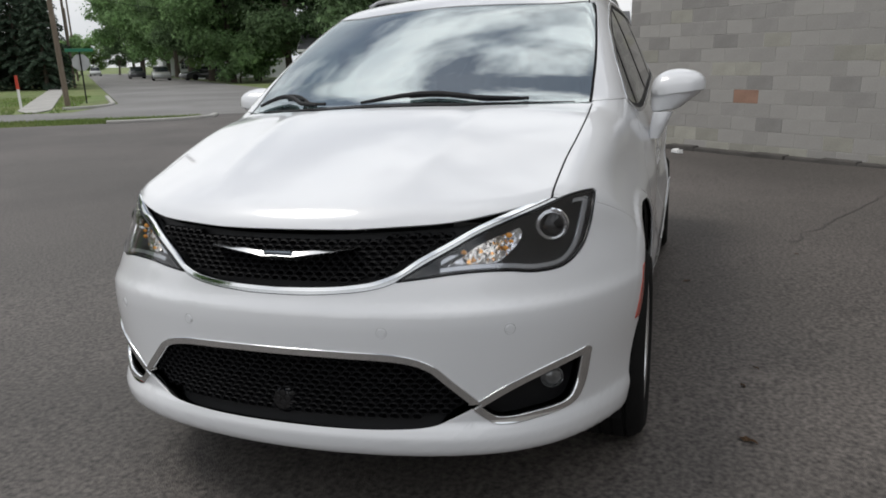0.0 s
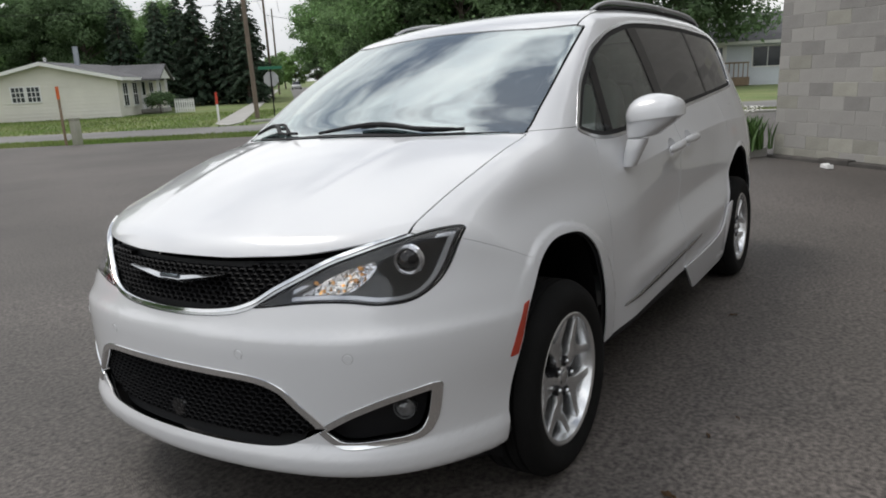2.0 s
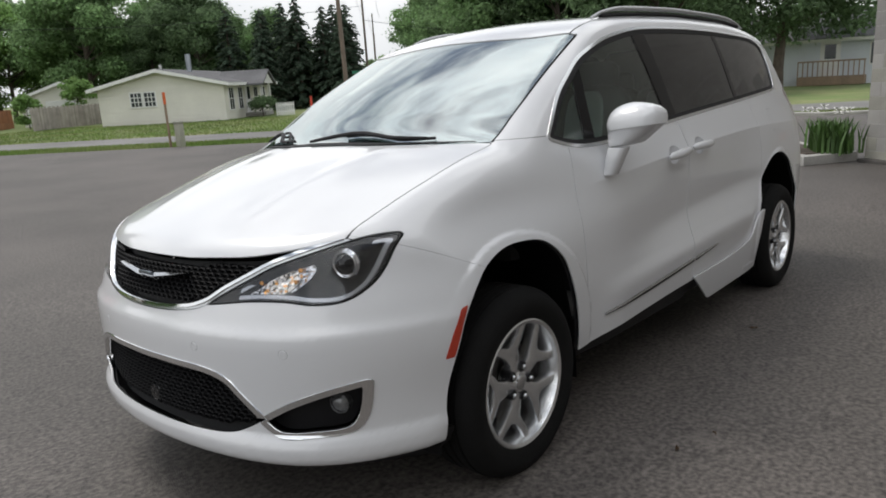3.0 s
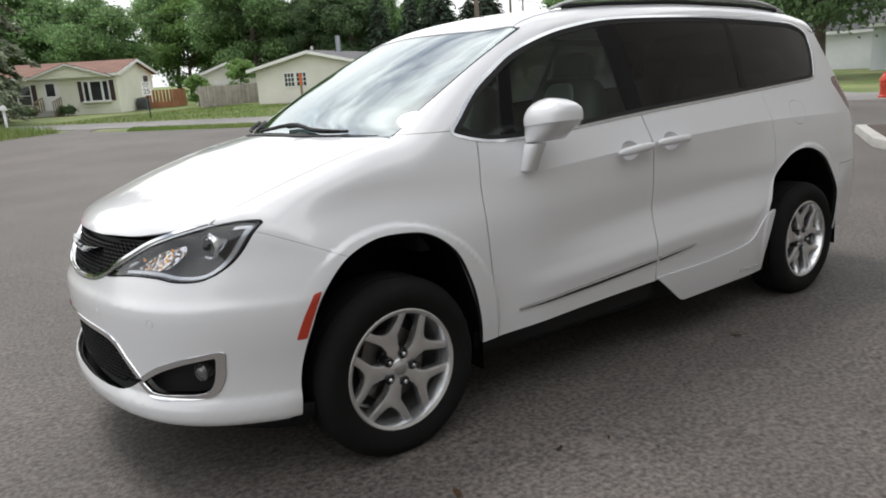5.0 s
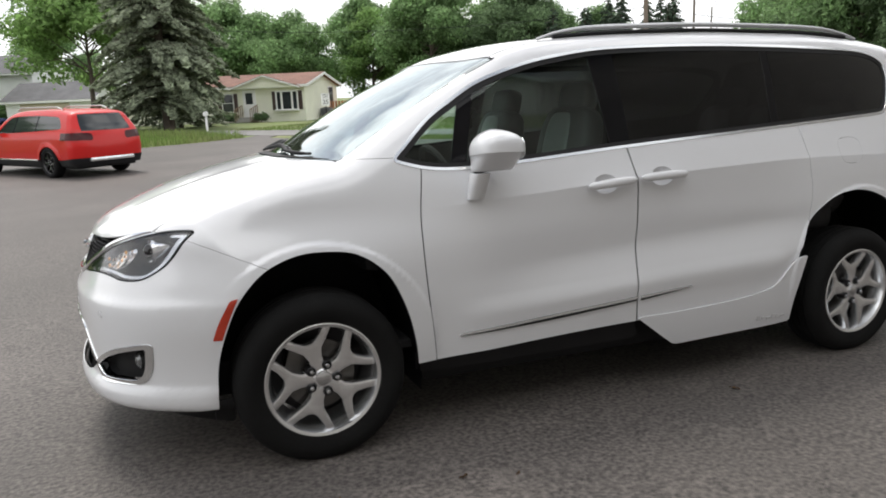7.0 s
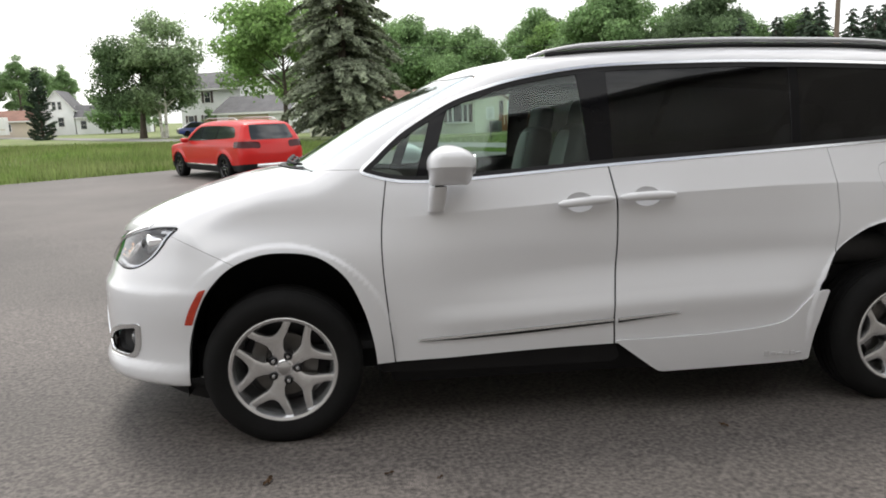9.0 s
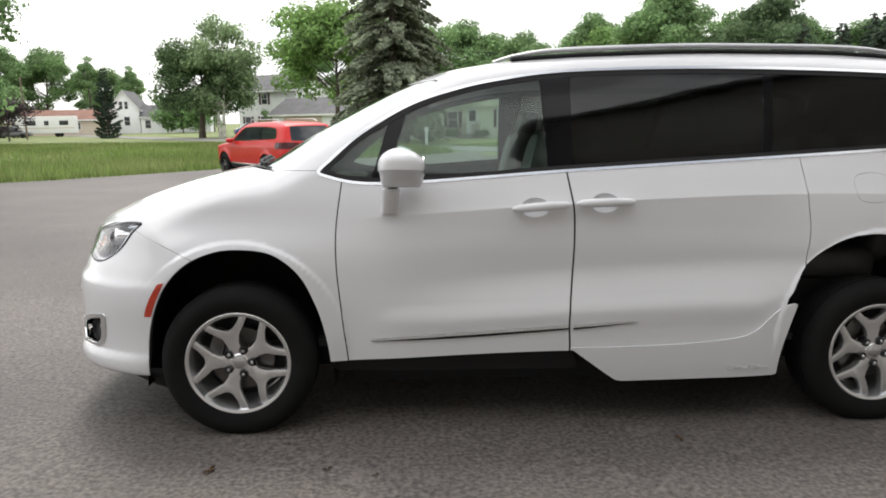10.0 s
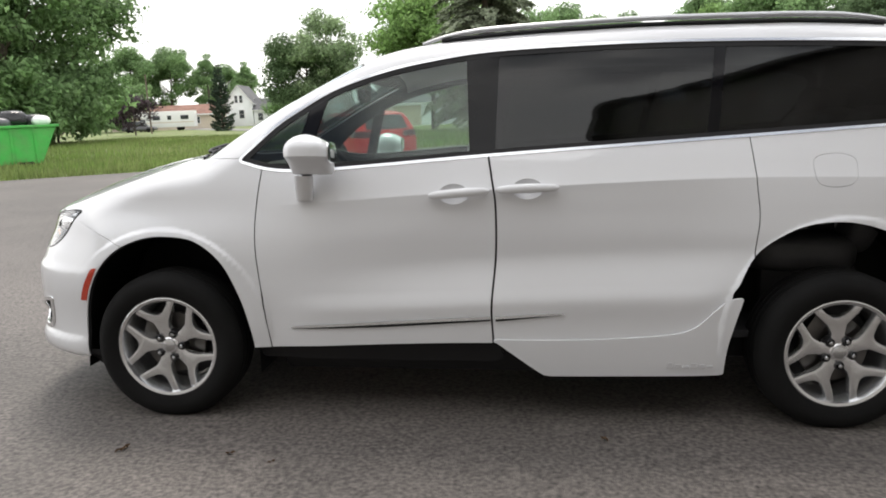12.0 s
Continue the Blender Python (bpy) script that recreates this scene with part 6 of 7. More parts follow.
for sx in (-1.55, .35):
    part("porch_post", box((sx - .06, -Wd / 2 - 1.3, .25), (sx + .06, -Wd / 2 - 1.18, 2.2)), TRIM_WHITE, cream, smooth=False)
part("porch_gable", prism([(-2.0, 2.1), (.8, 2.1), (-.6, 2.85)], -Wd / 2 - 1.45, -Wd / 2 - 1.35, "Y"), TRIM_WHITE, cream, smooth=False)
for q in ([(-2.3, 2.0), (-.6, 2.9), (-.6, 3.02), (-2.3, 2.12)], [(1.1, 2.0), (-.6, 2.9), (-.6, 3.02), (1.1, 2.12)]):
    part("porch_roof", prism(q, -Wd / 2 - 1.6, -Wd / 2 + 1.6, "Y"), SHINGLE_GREY, cream, smooth=False)

# the ranch house across the street
L, Wd = 15.5, 7.0
rd = Vector((.833, -.553)).normalized()
r_turn = math.degrees(math.atan2(rd.y, rd.x))
corner = Vector((10.2, 49.7))
back = Vector((-rd.y, rd.x))
c0 = corner - rd * L / 2 + back * Wd / 2
ranch = gable_house("cream ranch house with brown roof and dark shutters", facing(c0.x, c0.y, r_turn), L, Wd, 2.6, .85, PALE, SHINGLE_BROWN, .35)
bay = window(ranch, "-y", 6.35, 1.50, 1.62, 1.25, L, Wd, True, bars=0, rows=1, depth=.16)
for x in (6.35 - .42, 6.35 + .42):
    part("bay_mullion", box((x - .05, -Wd / 2 - .2, .87), (x + .05, -Wd / 2 - .03, 2.13)), TRIM_WHITE, bay, smooth=False)
part("bay_sill", box((5.4, -Wd / 2 - .32, .74), (7.3, -Wd / 2, .86), .02), TRIM_WHITE, bay, smooth=False)
door_on(ranch, "-y", 3.3, .90, 1.95, L, Wd, z0=.35)
window(ranch, "-y", 1.50, 1.45, .85, 1.25, L, Wd, True, bars=0, rows=2)
window(ranch, "-y", -1.95, 1.45, .85, 1.25, L, Wd, True, bars=0, rows=2)
window(ranch, "-y", -5.2, 1.45, .85, 1.25, L, Wd, True, bars=0, rows=2)
door_on(ranch, "+x", 1.9, .90, 2.0, L, Wd, SHUTTER, z0=.40)
part("front_gable", prism([(2.25, 2.5), (7.25, 2.5), (4.75, 3.28)], -Wd / 2 - .40, -Wd / 2 + .1, "Y"), PALE, ranch, smooth=False)
for q in ([(1.9, 2.42), (4.75, 3.32), (4.75, 3.44), (1.9, 2.54)], [(7.6, 2.42), (4.75, 3.32), (4.75, 3.44), (7.6, 2.54)]):
    rf = part("front_roof", prism(q, -Wd / 2 - .52, 0, "Y"), SHINGLE_BROWN, ranch, smooth=False)
    part("gable_edge", prism([(p[0], p[1] - .05) for p in q], -Wd / 2 - .58, -Wd / 2 - .52, "Y"), TRIM_WHITE, rf, smooth=False)
steps = bmesh.new()
for i in range(3):
    box_into(steps, (2.7, -Wd / 2 - 1.4 + .3 * i, 0), (3.9, -Wd / 2, .12 * (i + 1)))
part("front_steps", steps, CONCRETE, ranch, smooth=False)
for sx in (2.68, 3.92):
    rail = part("step_rail", tube([(sx, -Wd / 2 - 1.4, .95), (sx, -Wd / 2 - .1, 1.25)], .035, 6), WOOD, ranch)
    for k in range(5):
        y = -Wd / 2 - 1.38 + .31 * k
        part("rail_post", box((sx - .025, y - .025, 0), (sx + .025, y + .025, .95 + .06 * k)), WOOD, rail, smooth=False)
deck = bmesh.new()
box_into(deck, (L / 2 + .05, 1.2, 0), (L / 2 + 2.2, 4.4, .42))
part("side_deck", deck, DECK_WOOD, ranch, smooth=False)
for k in range(13):
    y = 1.2 + k * .25
    part("deck_picket", box((L / 2 + 2.14, y, .42), (L / 2 + 2.19, y + .17, 1.30)), DECK_WOOD, ranch, smooth=False)
for k in range(8):
    x = L / 2 + .12 + k * .26
    part("deck_picket", box((x, 1.2, .42), (x + .17, 1.25, 1.30)), DECK_WOOD, ranch, smooth=False)
ac = thing("air_conditioner", "dark grey outdoor air conditioner beside a house wall", "air conditioner", ranch.matrix_world @ Matrix.Translation((L / 2 + .55, -.6, 0)))
part("casing", box((-.38, -.38, -.03), (.38, .38, .80), .03), SIGN_BACK, ac)
for k in range(6):
    part("grille_slat", box((-.34, -.395, .10 + .11 * k), (.34, -.375, .15 + .11 * k)), BLACK, ac, smooth=False)
part("fan_guard", lathe([(.30, .80), (.30, .84), (.0, .86)], 20, "Z"), BLACK, ac)
hedge_low = leafy_tree("low green shrubs under the front window", .75, .8, .08, LEAF_DARK, 36, count=1500, size=.07, trunk_r=.03, category="shrub")
for k, (x, y, sc) in enumerate(((4.6, -1.0, .8), (2.1, -1.1, .9), (.6, -.9, .7))):
    m = ranch.matrix_world @ Matrix.Translation((x, -Wd / 2 + y, -.03)) @ Matrix.Scale(sc, 4)
    if k == 0:
        hedge_low.matrix_world = m
    else:
        copy_thing(hedge_low, m).matrix_world = m

# garages, the fence between, and far houses
gar = gable_house("small cream garage behind a grey fence", facing(20.4, 56.0, 68), 6.2, 5.2, 2.0, .95, CREAM, SHINGLE_GREY, .3)
part("garage_door", box((-3.17, -1.5, 0), (-3.12, 1.1, 1.75), .02), TRIM_WHITE, gar, smooth=False)
door_on(gar, "-x", 1.9, .75, 1.75, 6.2, 5.2, z0=.02)
fence = thing("fence", "weathered grey board fence between two yards", "fence", facing(17.3, 46.9, 37))
for k in range(52):
    part("board", box((-4.16 + k * .16, -.012, 0), (-4.16 + k * .16 + .145, .012, 1.38 + .05 * math.sin(k * 2.3))), GREY_WOOD, fence, smooth=False)
for z in (.30, 1.1):
    part("rail", box((-4.16, .012, z), (4.16, .06, z + .09)), GREY_WOOD, fence, smooth=False)
vx = Vector((-28.8 + 33.2, 84.3 - 84.8)).normalized()
wh = gable_house("old white farmhouse with a steep grey roof", facing(-49.4, 131.8, 97), 9.0, 5.0, 4.4, 3.1, WHITE_SIDING, SHINGLE_GREY, .35)
window(wh, "-x", -.4, 2.2, .9, 1.5, 9.0, 5.0, rows=2, bars=0)
window(wh, "-x", -.45, 5.0, .55, 1.3, 9.0, 5.0, rows=2, bars=0)
window(wh, "-x", .45, 5.0, .55, 1.3, 9.0, 5.0, rows=2, bars=0)
wing = gable_house("low white wing of the farmhouse", facing(-40.6, 131.0, 8), 12.0, 5.0, 3.0, 1.9, WHITE_SIDING, SHINGLE_GREY, .3)
for u in (-4.8, -2.0, 2.2):
    window(wing, "-y", u, 1.6, .9, 1.4, 12.0, 5.0, rows=2, bars=0)
two = gable_house("white two-storey house with a grey hipped roof", facing(-13.6, 86.0, -28), 8.6, 7.0, 5.6, 1.8, WHITE_SIDING, SHINGLE_GREY, .5)
for u in (-2.8, -.3):
    window(two, "-y", u, 4.3, .8, 1.2, 8.6, 7.0, True, rows=2, bars=0)
for u in (-2.9, -.6, 1.8):
    window(two, "-y", u, 1.5, .8, 1.4, 8.6, 7.0, True, rows=2, bars=0)
tgar = gable_house("white garage with a grey roof", facing(-8.0, 76.0, -25), 8.5, 6.5, 2.5, 1.6, WHITE_SIDING, SHINGLE_GREY, .4)
part("garage_door", box((-2.8, -3.33, 0), (2.0, -3.26, 2.1), .02), TAN, tgar, smooth=False)
brown = gable_house("low tan house with a long brown roof", facing(-59.5, 121.0, 6), 18, 8, 2.6, 1.5, TAN, SHINGLE_BROWN, .5)
window(brown, "-y", 6.0, 1.5, 1.2, 1.1, 18, 8)
blue = gable_house("pale blue sided house with a small wooden deck", facing(51.2, 10.5, -82), 14, 8, 2.9, 1.7, BLUE_SIDING, SHINGLE_GREY, .5)
window(blue, "-y", 4.0, 1.75, 1.7, 1.2, 14, 8, bars=1, rows=1)
door_on(blue, "-y", 1.0, .95, 2.05, 14, 8, z0=.5)
window(blue, "-y", -3.5, 1.75, 1.2, 1.2, 14, 8, bars=1, rows=1)
part("deck", box((-.6, -5.6, 0), (3.0, -4.0, .5), .02), WOOD, blue, smooth=False)
for k in range(14):
    part("baluster", box((-.6 + k * .27, -5.6, .5), (-.6 + k * .27 + .06, -5.54, 1.4)), WOOD, blue, smooth=False)
part("deck_rail", box((-.6, -5.62, 1.36), (3.0, -5.52, 1.45)), WOOD, blue, smooth=False)
pale2 = gable_house("pale grey house with white trim behind trees", facing(52.5, 23.5, -70), 10, 7, 2.8, 1.6, WHITE_SIDING, SHINGLE_GREY, .5)
window(pale2, "-y", -2.0, 1.7, .8, 1.3, 10, 7, rows=2, bars=0)
window(pale2, "-y", .6, 1.7, .8, 1.3, 10, 7, rows=2, bars=0)
st1 = gable_house("white house half hidden by street trees", facing(71.0, 49.0, -45), 10, 7, 3.0, 1.8, WHITE_SIDING, SHINGLE_GREY, .4)
window(st1, "-y", 1.5, 1.6, 1.0, 1.3, 10, 7)
st2 = gable_house("white cottage further up the side street", facing(92.0, 72.0, -45), 9, 7, 3.0, 1.8, WHITE_SIDING, SHINGLE_GREY, .4)
window(st2, "-y", -1.5, 1.6, 1.0, 1.3, 9, 7)
# ---- other vehicles ----
RED_PAINT = material("red_orange_paint", (0.50, 0.012, 0.010), 0.35, 0, vary=0.03, scale=2, coat=0.25, spec=0.3)
DARK_LAMP = material("smoked_lamp", (0.05, 0.005, 0.006), 0.2, 0, vary=0.2, scale=20, coat=0.1, spec=0.25)
SUV_GLASS = material("dark_car_glass", (0.02, 0.024, 0.026), 0.05, 0, vary=0.3, scale=2)
S_SIDE = curve([.2, .4, .7, .95, 1.1, 1.3, 1.5, 1.65, 1.8], [.84, .89, .92, .915, .88, .80, .71, .62, .5])
S_TOP = curve([-1.0, -.95, -.85, -.6, -.2, .15, .3, .6, .9, 1.1, 1.6, 2.4, 3.1, 3.5, 3.75, 3.95], [.55, .75, .93, 1.02, 1.08, 1.12, 1.18, 1.42, 1.60, 1.66, 1.70, 1.70, 1.67, 1.62, 1.56, 1.3])
S_REAR = curve([.3, .5, .75, 1.0, 1.15, 1.35, 1.6, 1.75], [3.88, 3.95, 3.97, 3.93, 3.88, 3.76, 3.62, 3.55])


def suv_body(x, y, z):
    y = np.abs(y)
    a = y - (S_SIDE(z) + .03 * (np.exp(-((np.hypot(x, z - .36) - .44) / .06) ** 2) + np.exp(-((np.hypot(x - 2.89, z - .36) - .44) / .06) ** 2)) * step(.3, .5, z))
    b = z - (S_TOP(x - .12 * y * y) - .06 * y * y)
    f = smax(a, b, .10)
    f = smax(f, -.93 + .22 * y ** 2 + .35 * y ** 8 - x, .12)
    return smax(f, x - S_REAR(z) + .12 * y * y + .25 * y ** 8, .09)


suv = thing("car", "red-orange estate car with black wheels and roof rails", "car", Matrix.Translation((-2.1, 15.6, gz(-2.1, 15.6))) @ Matrix.Rotation(math.atan2(-.831, .556), 4, "Z") @ Matrix.Diagonal((1.06, 1, .93, 1)) @ Matrix.Translation((-2.89, 0, 0)))
V_, T_ = isosurface(suv_body, (-1.05, 0.0, 0.30), (4.1, 1.05, 1.8), 0.045)
g_ = np.stack([suv_body(V_[:, 0] + .003, V_[:, 1], V_[:, 2]) - suv_body(V_[:, 0] - .003, V_[:, 1], V_[:, 2]), suv_body(V_[:, 0], V_[:, 1] + .003, V_[:, 2]) - suv_body(V_[:, 0], V_[:, 1] - .003, V_[:, 2]), suv_body(V_[:, 0], V_[:, 1], V_[:, 2] + .003) - suv_body(V_[:, 0], V_[:, 1], V_[:, 2] - .003)], 1)
N_ = g_ / np.maximum(np.linalg.norm(g_, axis=1, keepdims=True), 1e-9)
N_[V_[:, 1] < 1e-6, 1] = 0
fn = np.cross(V_[T_[:, 1]] - V_[T_[:, 0]], V_[T_[:, 2]] - V_[T_[:, 0]])
tu = (fn * N_[T_].mean(1)).sum(1) < 0
T_[tu] = T_[tu][:, ::-1]
s_m = (V_, N_, T_)
for cx in (0, 2.89):
    s_m = clip(s_m, -np.maximum(np.hypot(px(s_m) - cx, pz(s_m) - .36) - .42, .5 - py(s_m)))
S_WIN = loop([(.62, 1.12), (.62, 1.12), (.80, 1.30), (1.05, 1.47), (1.3, 1.535), (2.2, 1.55), (3.0, 1.52), (3.25, 1.46), (3.40, 1.28), (3.38, 1.22), (3.2, 1.20), (1.5, 1.13)])
s_win, s_m = cut(s_m, region(S_WIN, "xz", lambda m: .45 - py(m)), 0.0)
s_front, s_m = cut(s_m, lambda m: np.maximum(np.maximum(px(m) - (.85 - .1 * py(m) ** 2), .32 + .12 * py(m) ** 2 - px(m)), np.maximum(py(m) - .66, 1.05 - pz(m))))
S_BACK = loop([(-.5, 1.15), (-.5, 1.15), (.5, 1.15), (.60, 1.18), (.58, 1.35), (.53, 1.53), (.45, 1.56), (-.5, 1.56), (-.5, 1.56)])
s_back, s_m = cut(s_m, region(S_BACK, "yz", lambda m: 3.3 - px(m)), 0.0)
S_LAMP = loop([(.42, .93), (.60, .93), (.95, .95), (.95, 1.10), (.60, 1.11), (.42, 1.08)])
s_lamp, s_m = cut(s_m, region(S_LAMP, "yz", lambda m: 3.45 - px(m)), 0.0)
s_clad, s_m = cut(s_m, lambda m: pz(m) - (.46 + .04 * step(3.4, 3.9, px(m))))
part("car_body", sheet("car_body", both(s_m), 0.01), RED_PAINT, suv)
part("lower_cladding", sheet("lower_cladding", both(s_clad), 0.01, .004), BLACK, suv)
for nm, sf in (("side_window", s_win), ("side_window", flip(s_win))):
    pieces = []
    for a, b in ((.5, 1.36), (1.40, 2.32), (2.36, 3.5)):
        q = clip(sf, np.maximum(a - px(sf), px(sf) - b))
        part(nm, sheet(nm, q, 0.006, -0.004), SUV_GLASS, suv)
    part("pillar_trim", sheet("pillar_trim", sf, 0.006, -0.016), BLACK, suv)
part("windscreen", sheet("windscreen", both(s_front), 0.006, -.004), SUV_GLASS, suv)
part("rear_window", sheet("rear_window", both(s_back), 0.006, -.004), SUV_GLASS, suv)
for sf in (s_lamp, flip(s_lamp)):
    part("taillight", sheet("taillight", sf, 0.02, .004), DARK_LAMP, suv)
part("underbody", box((-.7, -.75, .22), (3.7, .75, .6), .05), BLACK, suv)
part("rear_skid", box((3.72, -.55, .40), (3.96, .55, .50), .03), ALLOY, suv)
part("number_plate", box((3.915, -.16, .80), (3.94, .16, .94), .005), TRIM_WHITE, suv)
part("plate_bars", box((3.938, -.11, .84), (3.944, .11, .89)), SHUTTER, suv)
part("rear_wiper", tube([(3.86, 0, 1.17), (3.80, -.32, 1.24)], .012, 6), BLACK, suv)
for sg in (-1, 1):
    part("roof_rail", tube([(1.2, sg * .56, 1.70), (1.35, sg * .56, 1.76), (2.9, sg * .55, 1.75), (3.1, sg * .55, 1.68)], .016, 8), RAIL_GREY, suv)
    part("side_strip", box((.55, sg * .90 - .03, .42), (2.4, sg * .90 + .03, .46), .01), ALLOY, suv)
    part("door_mirror", blob((.72, sg * 1.02, 1.14), (.09, .11, .075), .7, .7, 14, 8), RED_PAINT, suv)
    for x in (0, 2.89):
        wh_ = new("wheel")
        wh_.parent = suv
        wh_.matrix_local = Matrix.Translation((x, sg * .83, .385)) @ Matrix.Diagonal((1 / 1.06, 1, 1 / .93, 1)) @ Matrix.Rotation(0 if sg < 0 else math.pi, 4, "Z")
        wheel_parts(wh_, GLOSS_BLACK, GLOSS_BLACK, .362, .245, .225)


def far_car(label, m, paint, length=4.5, height=1.45, width=1.75, van_like=False):
    """A parked car far off: a rounded body over its profile, a glass house, lamps and wheels."""
    c = thing("car", label, "car", m)
    k = length / 4.5
    low = [(-2.25 * k, .30), (-2.22 * k, .62), (-2.0 * k, .78), (-1.1 * k, .90), (1.9 * k, .92), (2.2 * k, .80), (2.25 * k, .35), (2.1 * k, .25), (-2.1 * k, .22)]
    part("car_body", prism(low, -width / 2, width / 2, "Y", .08), paint, c)
    hi = [(-1.15 * k, .88), (-.45 * k, height - .06), (.1 * k, height), ((1.9 if van_like else 1.0) * k, height - .03), ((2.1 if van_like else 1.75) * k, .90)]
    part("glass_house", prism(hi, -width / 2 + .16, width / 2 - .16, "Y", .07), SUV_GLASS, c)
    ro = [(-.42 * k, height - .05), (.1 * k, height + .015), ((1.88 if van_like else .98) * k, height - .015), ((1.85 if van_like else .95) * k, height - .07)]
    part("car_roof", prism(ro, -width / 2 + .17, width / 2 - .17, "Y", .02), paint, c)
    for x in (-1.4 * k, 1.35 * k):
        for sg in (-1, 1):
            w_ = lathe([(0, -.09), (.18, -.10), (.2, -.09), (.22, -.11), (.31, -.10), (.32, 0), (.31, .1)], 20)
            bmesh.ops.transform(w_, matrix=Matrix.Translation((x, sg * (width / 2 - .08), .32)) @ Matrix.Rotation(0 if sg < 0 else math.pi, 4, "Z"), verts=w_.verts)
            part("wheel", w_, RUBBER, c)
    for sg in (-1, 1):
        part("headlamp", blob((-2.15 * k, sg * width * .36, .66), (.08, .2, .07), .6, .6, 12, 8), LENS, c)
        part("rear_lamp", blob((2.2 * k, sg * width * .38, .72), (.06, .16, .09), .6, .6, 12, 8), RED_LAMP, c)
    return c


SILVER_PAINT = material("silver_paint", (0.42, 0.43, 0.42), 0.35, 0.4, vary=0.05, coat=.8)
BLUE_PAINT = material("blue_paint", (0.03, 0.05, 0.22), 0.3, 0, vary=0.05, coat=.8)
DARK_PAINT = material("dark_paint", (0.03, 0.03, 0.035), 0.3, 0, vary=0.1, coat=.8)
far_car("silver saloon parked on the side street", facing(60.5, 51.7, 42), SILVER_PAINT)
far_car("dark car in a driveway under trees", facing(60.1, 45.8, -25), DARK_PAINT, 5.0, 1.4)
far_car("dark car further up the side street", facing(70.6, 63.8, 45), DARK_PAINT)
far_car("blue saloon parked by the white garage", facing(-15.6, 77.0, 200), BLUE_PAINT, 4.6, 1.5)
far_car("dark estate car beside a camper", facing(-53.5, 98.5, 190), DARK_PAINT, 4.8, 1.65, 1.8, True)
far_car("pale car far up the street", facing(96, 95, 45), SILVER_PAINT)

rv = thing("camper", "white motor camper parked in a far yard", "camper", facing(-51.8, 103.5, 12))
RV_WHITE = material("camper_white", (0.74, 0.74, 0.72), 0.45, 0, vary=0.05, scale=1)
part("camper_body", prism([(-2.6, .55), (4.6, .55), (4.6, 3.0), (-4.0, 3.0), (-4.55, 2.75), (-4.5, 2.1), (-3.2, 2.0), (-2.6, 1.9)], -1.2, 1.2, "Y", .06), RV_WHITE, rv)
part("cab", prism([(-4.9, .5), (-4.85, 1.15), (-4.0, 1.3), (-3.4, 1.95), (-2.6, 1.95), (-2.6, .45)], -1.0, 1.0, "Y", .06), RV_WHITE, rv)
part("cab_window", box((-3.65, -1.04, 1.35), (-2.8, 1.04, 1.85), .03), SUV_GLASS, rv)
for x, w in ((-1.6, 1.1), (.6, .6), (2.6, 1.2)):
    part("window", box((x, -1.23, 1.7), (x + w, -1.18, 2.35), .02), SUV_GLASS, rv)
part("stripe", box((-2.6, -1.222, 1.25), (4.6, -1.2, 1.36)), TAN, rv)
for x in (-3.6, 2.2):
    for sg in (-1, 1):
        w_ = lathe([(0, -.1), (.2, -.1), (.38, -.12), (.4, 0), (.38, .1)], 18)
        bmesh.ops.translate(w_, verts=w_.verts, vec=(x, sg * 1.0, .4))
        part("wheel", w_, RUBBER, rv)
# ---- poles, signs and small street things ----
POLE_WOOD = material("pole_wood", (0.17, 0.135, 0.105), 0.9, 0, vary=0.2, scale=2, fine=0.25, fine_scale=25, stretch=(1, 1, .1))
SIGN_GREY = material("sign_back", (0.46, 0.47, 0.48), 0.45, 0.5, vary=0.1, scale=5)
SIGN_WHITE = material("sign_white", (0.75, 0.75, 0.74), 0.5, 0, vary=0.05)
GREEN_SIGN = material("green_sign", (0.02, 0.16, 0.09), 0.5, 0, vary=0.05)
POST_RED = material("marker_red", (0.5, 0.05, 0.025), 0.5, 0, vary=0.1)
ORANGE = material("orange_paint", (0.65, 0.13, 0.03), 0.6, 0, vary=0.15, scale=10)


def pole(x, y, h, arms, lean=(0.0, 0.0), turn=0.0, label="weathered wooden utility pole with crossarm"):
    p = thing("utility_pole", label, "utility pole", Matrix.Translation((x, y, gz(x, y))) @ Matrix.Rotation(radians(turn), 4, "Z"))
    part("shaft", tube([(0, 0, -.2), (lean[0] * .5, lean[1] * .5, h * .5), (lean[0], lean[1], h)], [.11, .10, .08], 10), POLE_WOOD, p)
    for z in arms:
        f = z / h
        part("crossarm", box((lean[0] * f - 1.2, lean[1] * f - .06, z - .06), (lean[0] * f + 1.2, lean[1] * f + .06, z + .06), .01), POLE_WOOD, p, smooth=False)
        for u in (-1.1, -.6, .6, 1.1):
            part("insulator", tube([(lean[0] * f + u, lean[1] * f, z + .06), (lean[0] * f + u, lean[1] * f, z + .2)], [.04, .03], 8), GLOSS_BLACK, p)
    return p


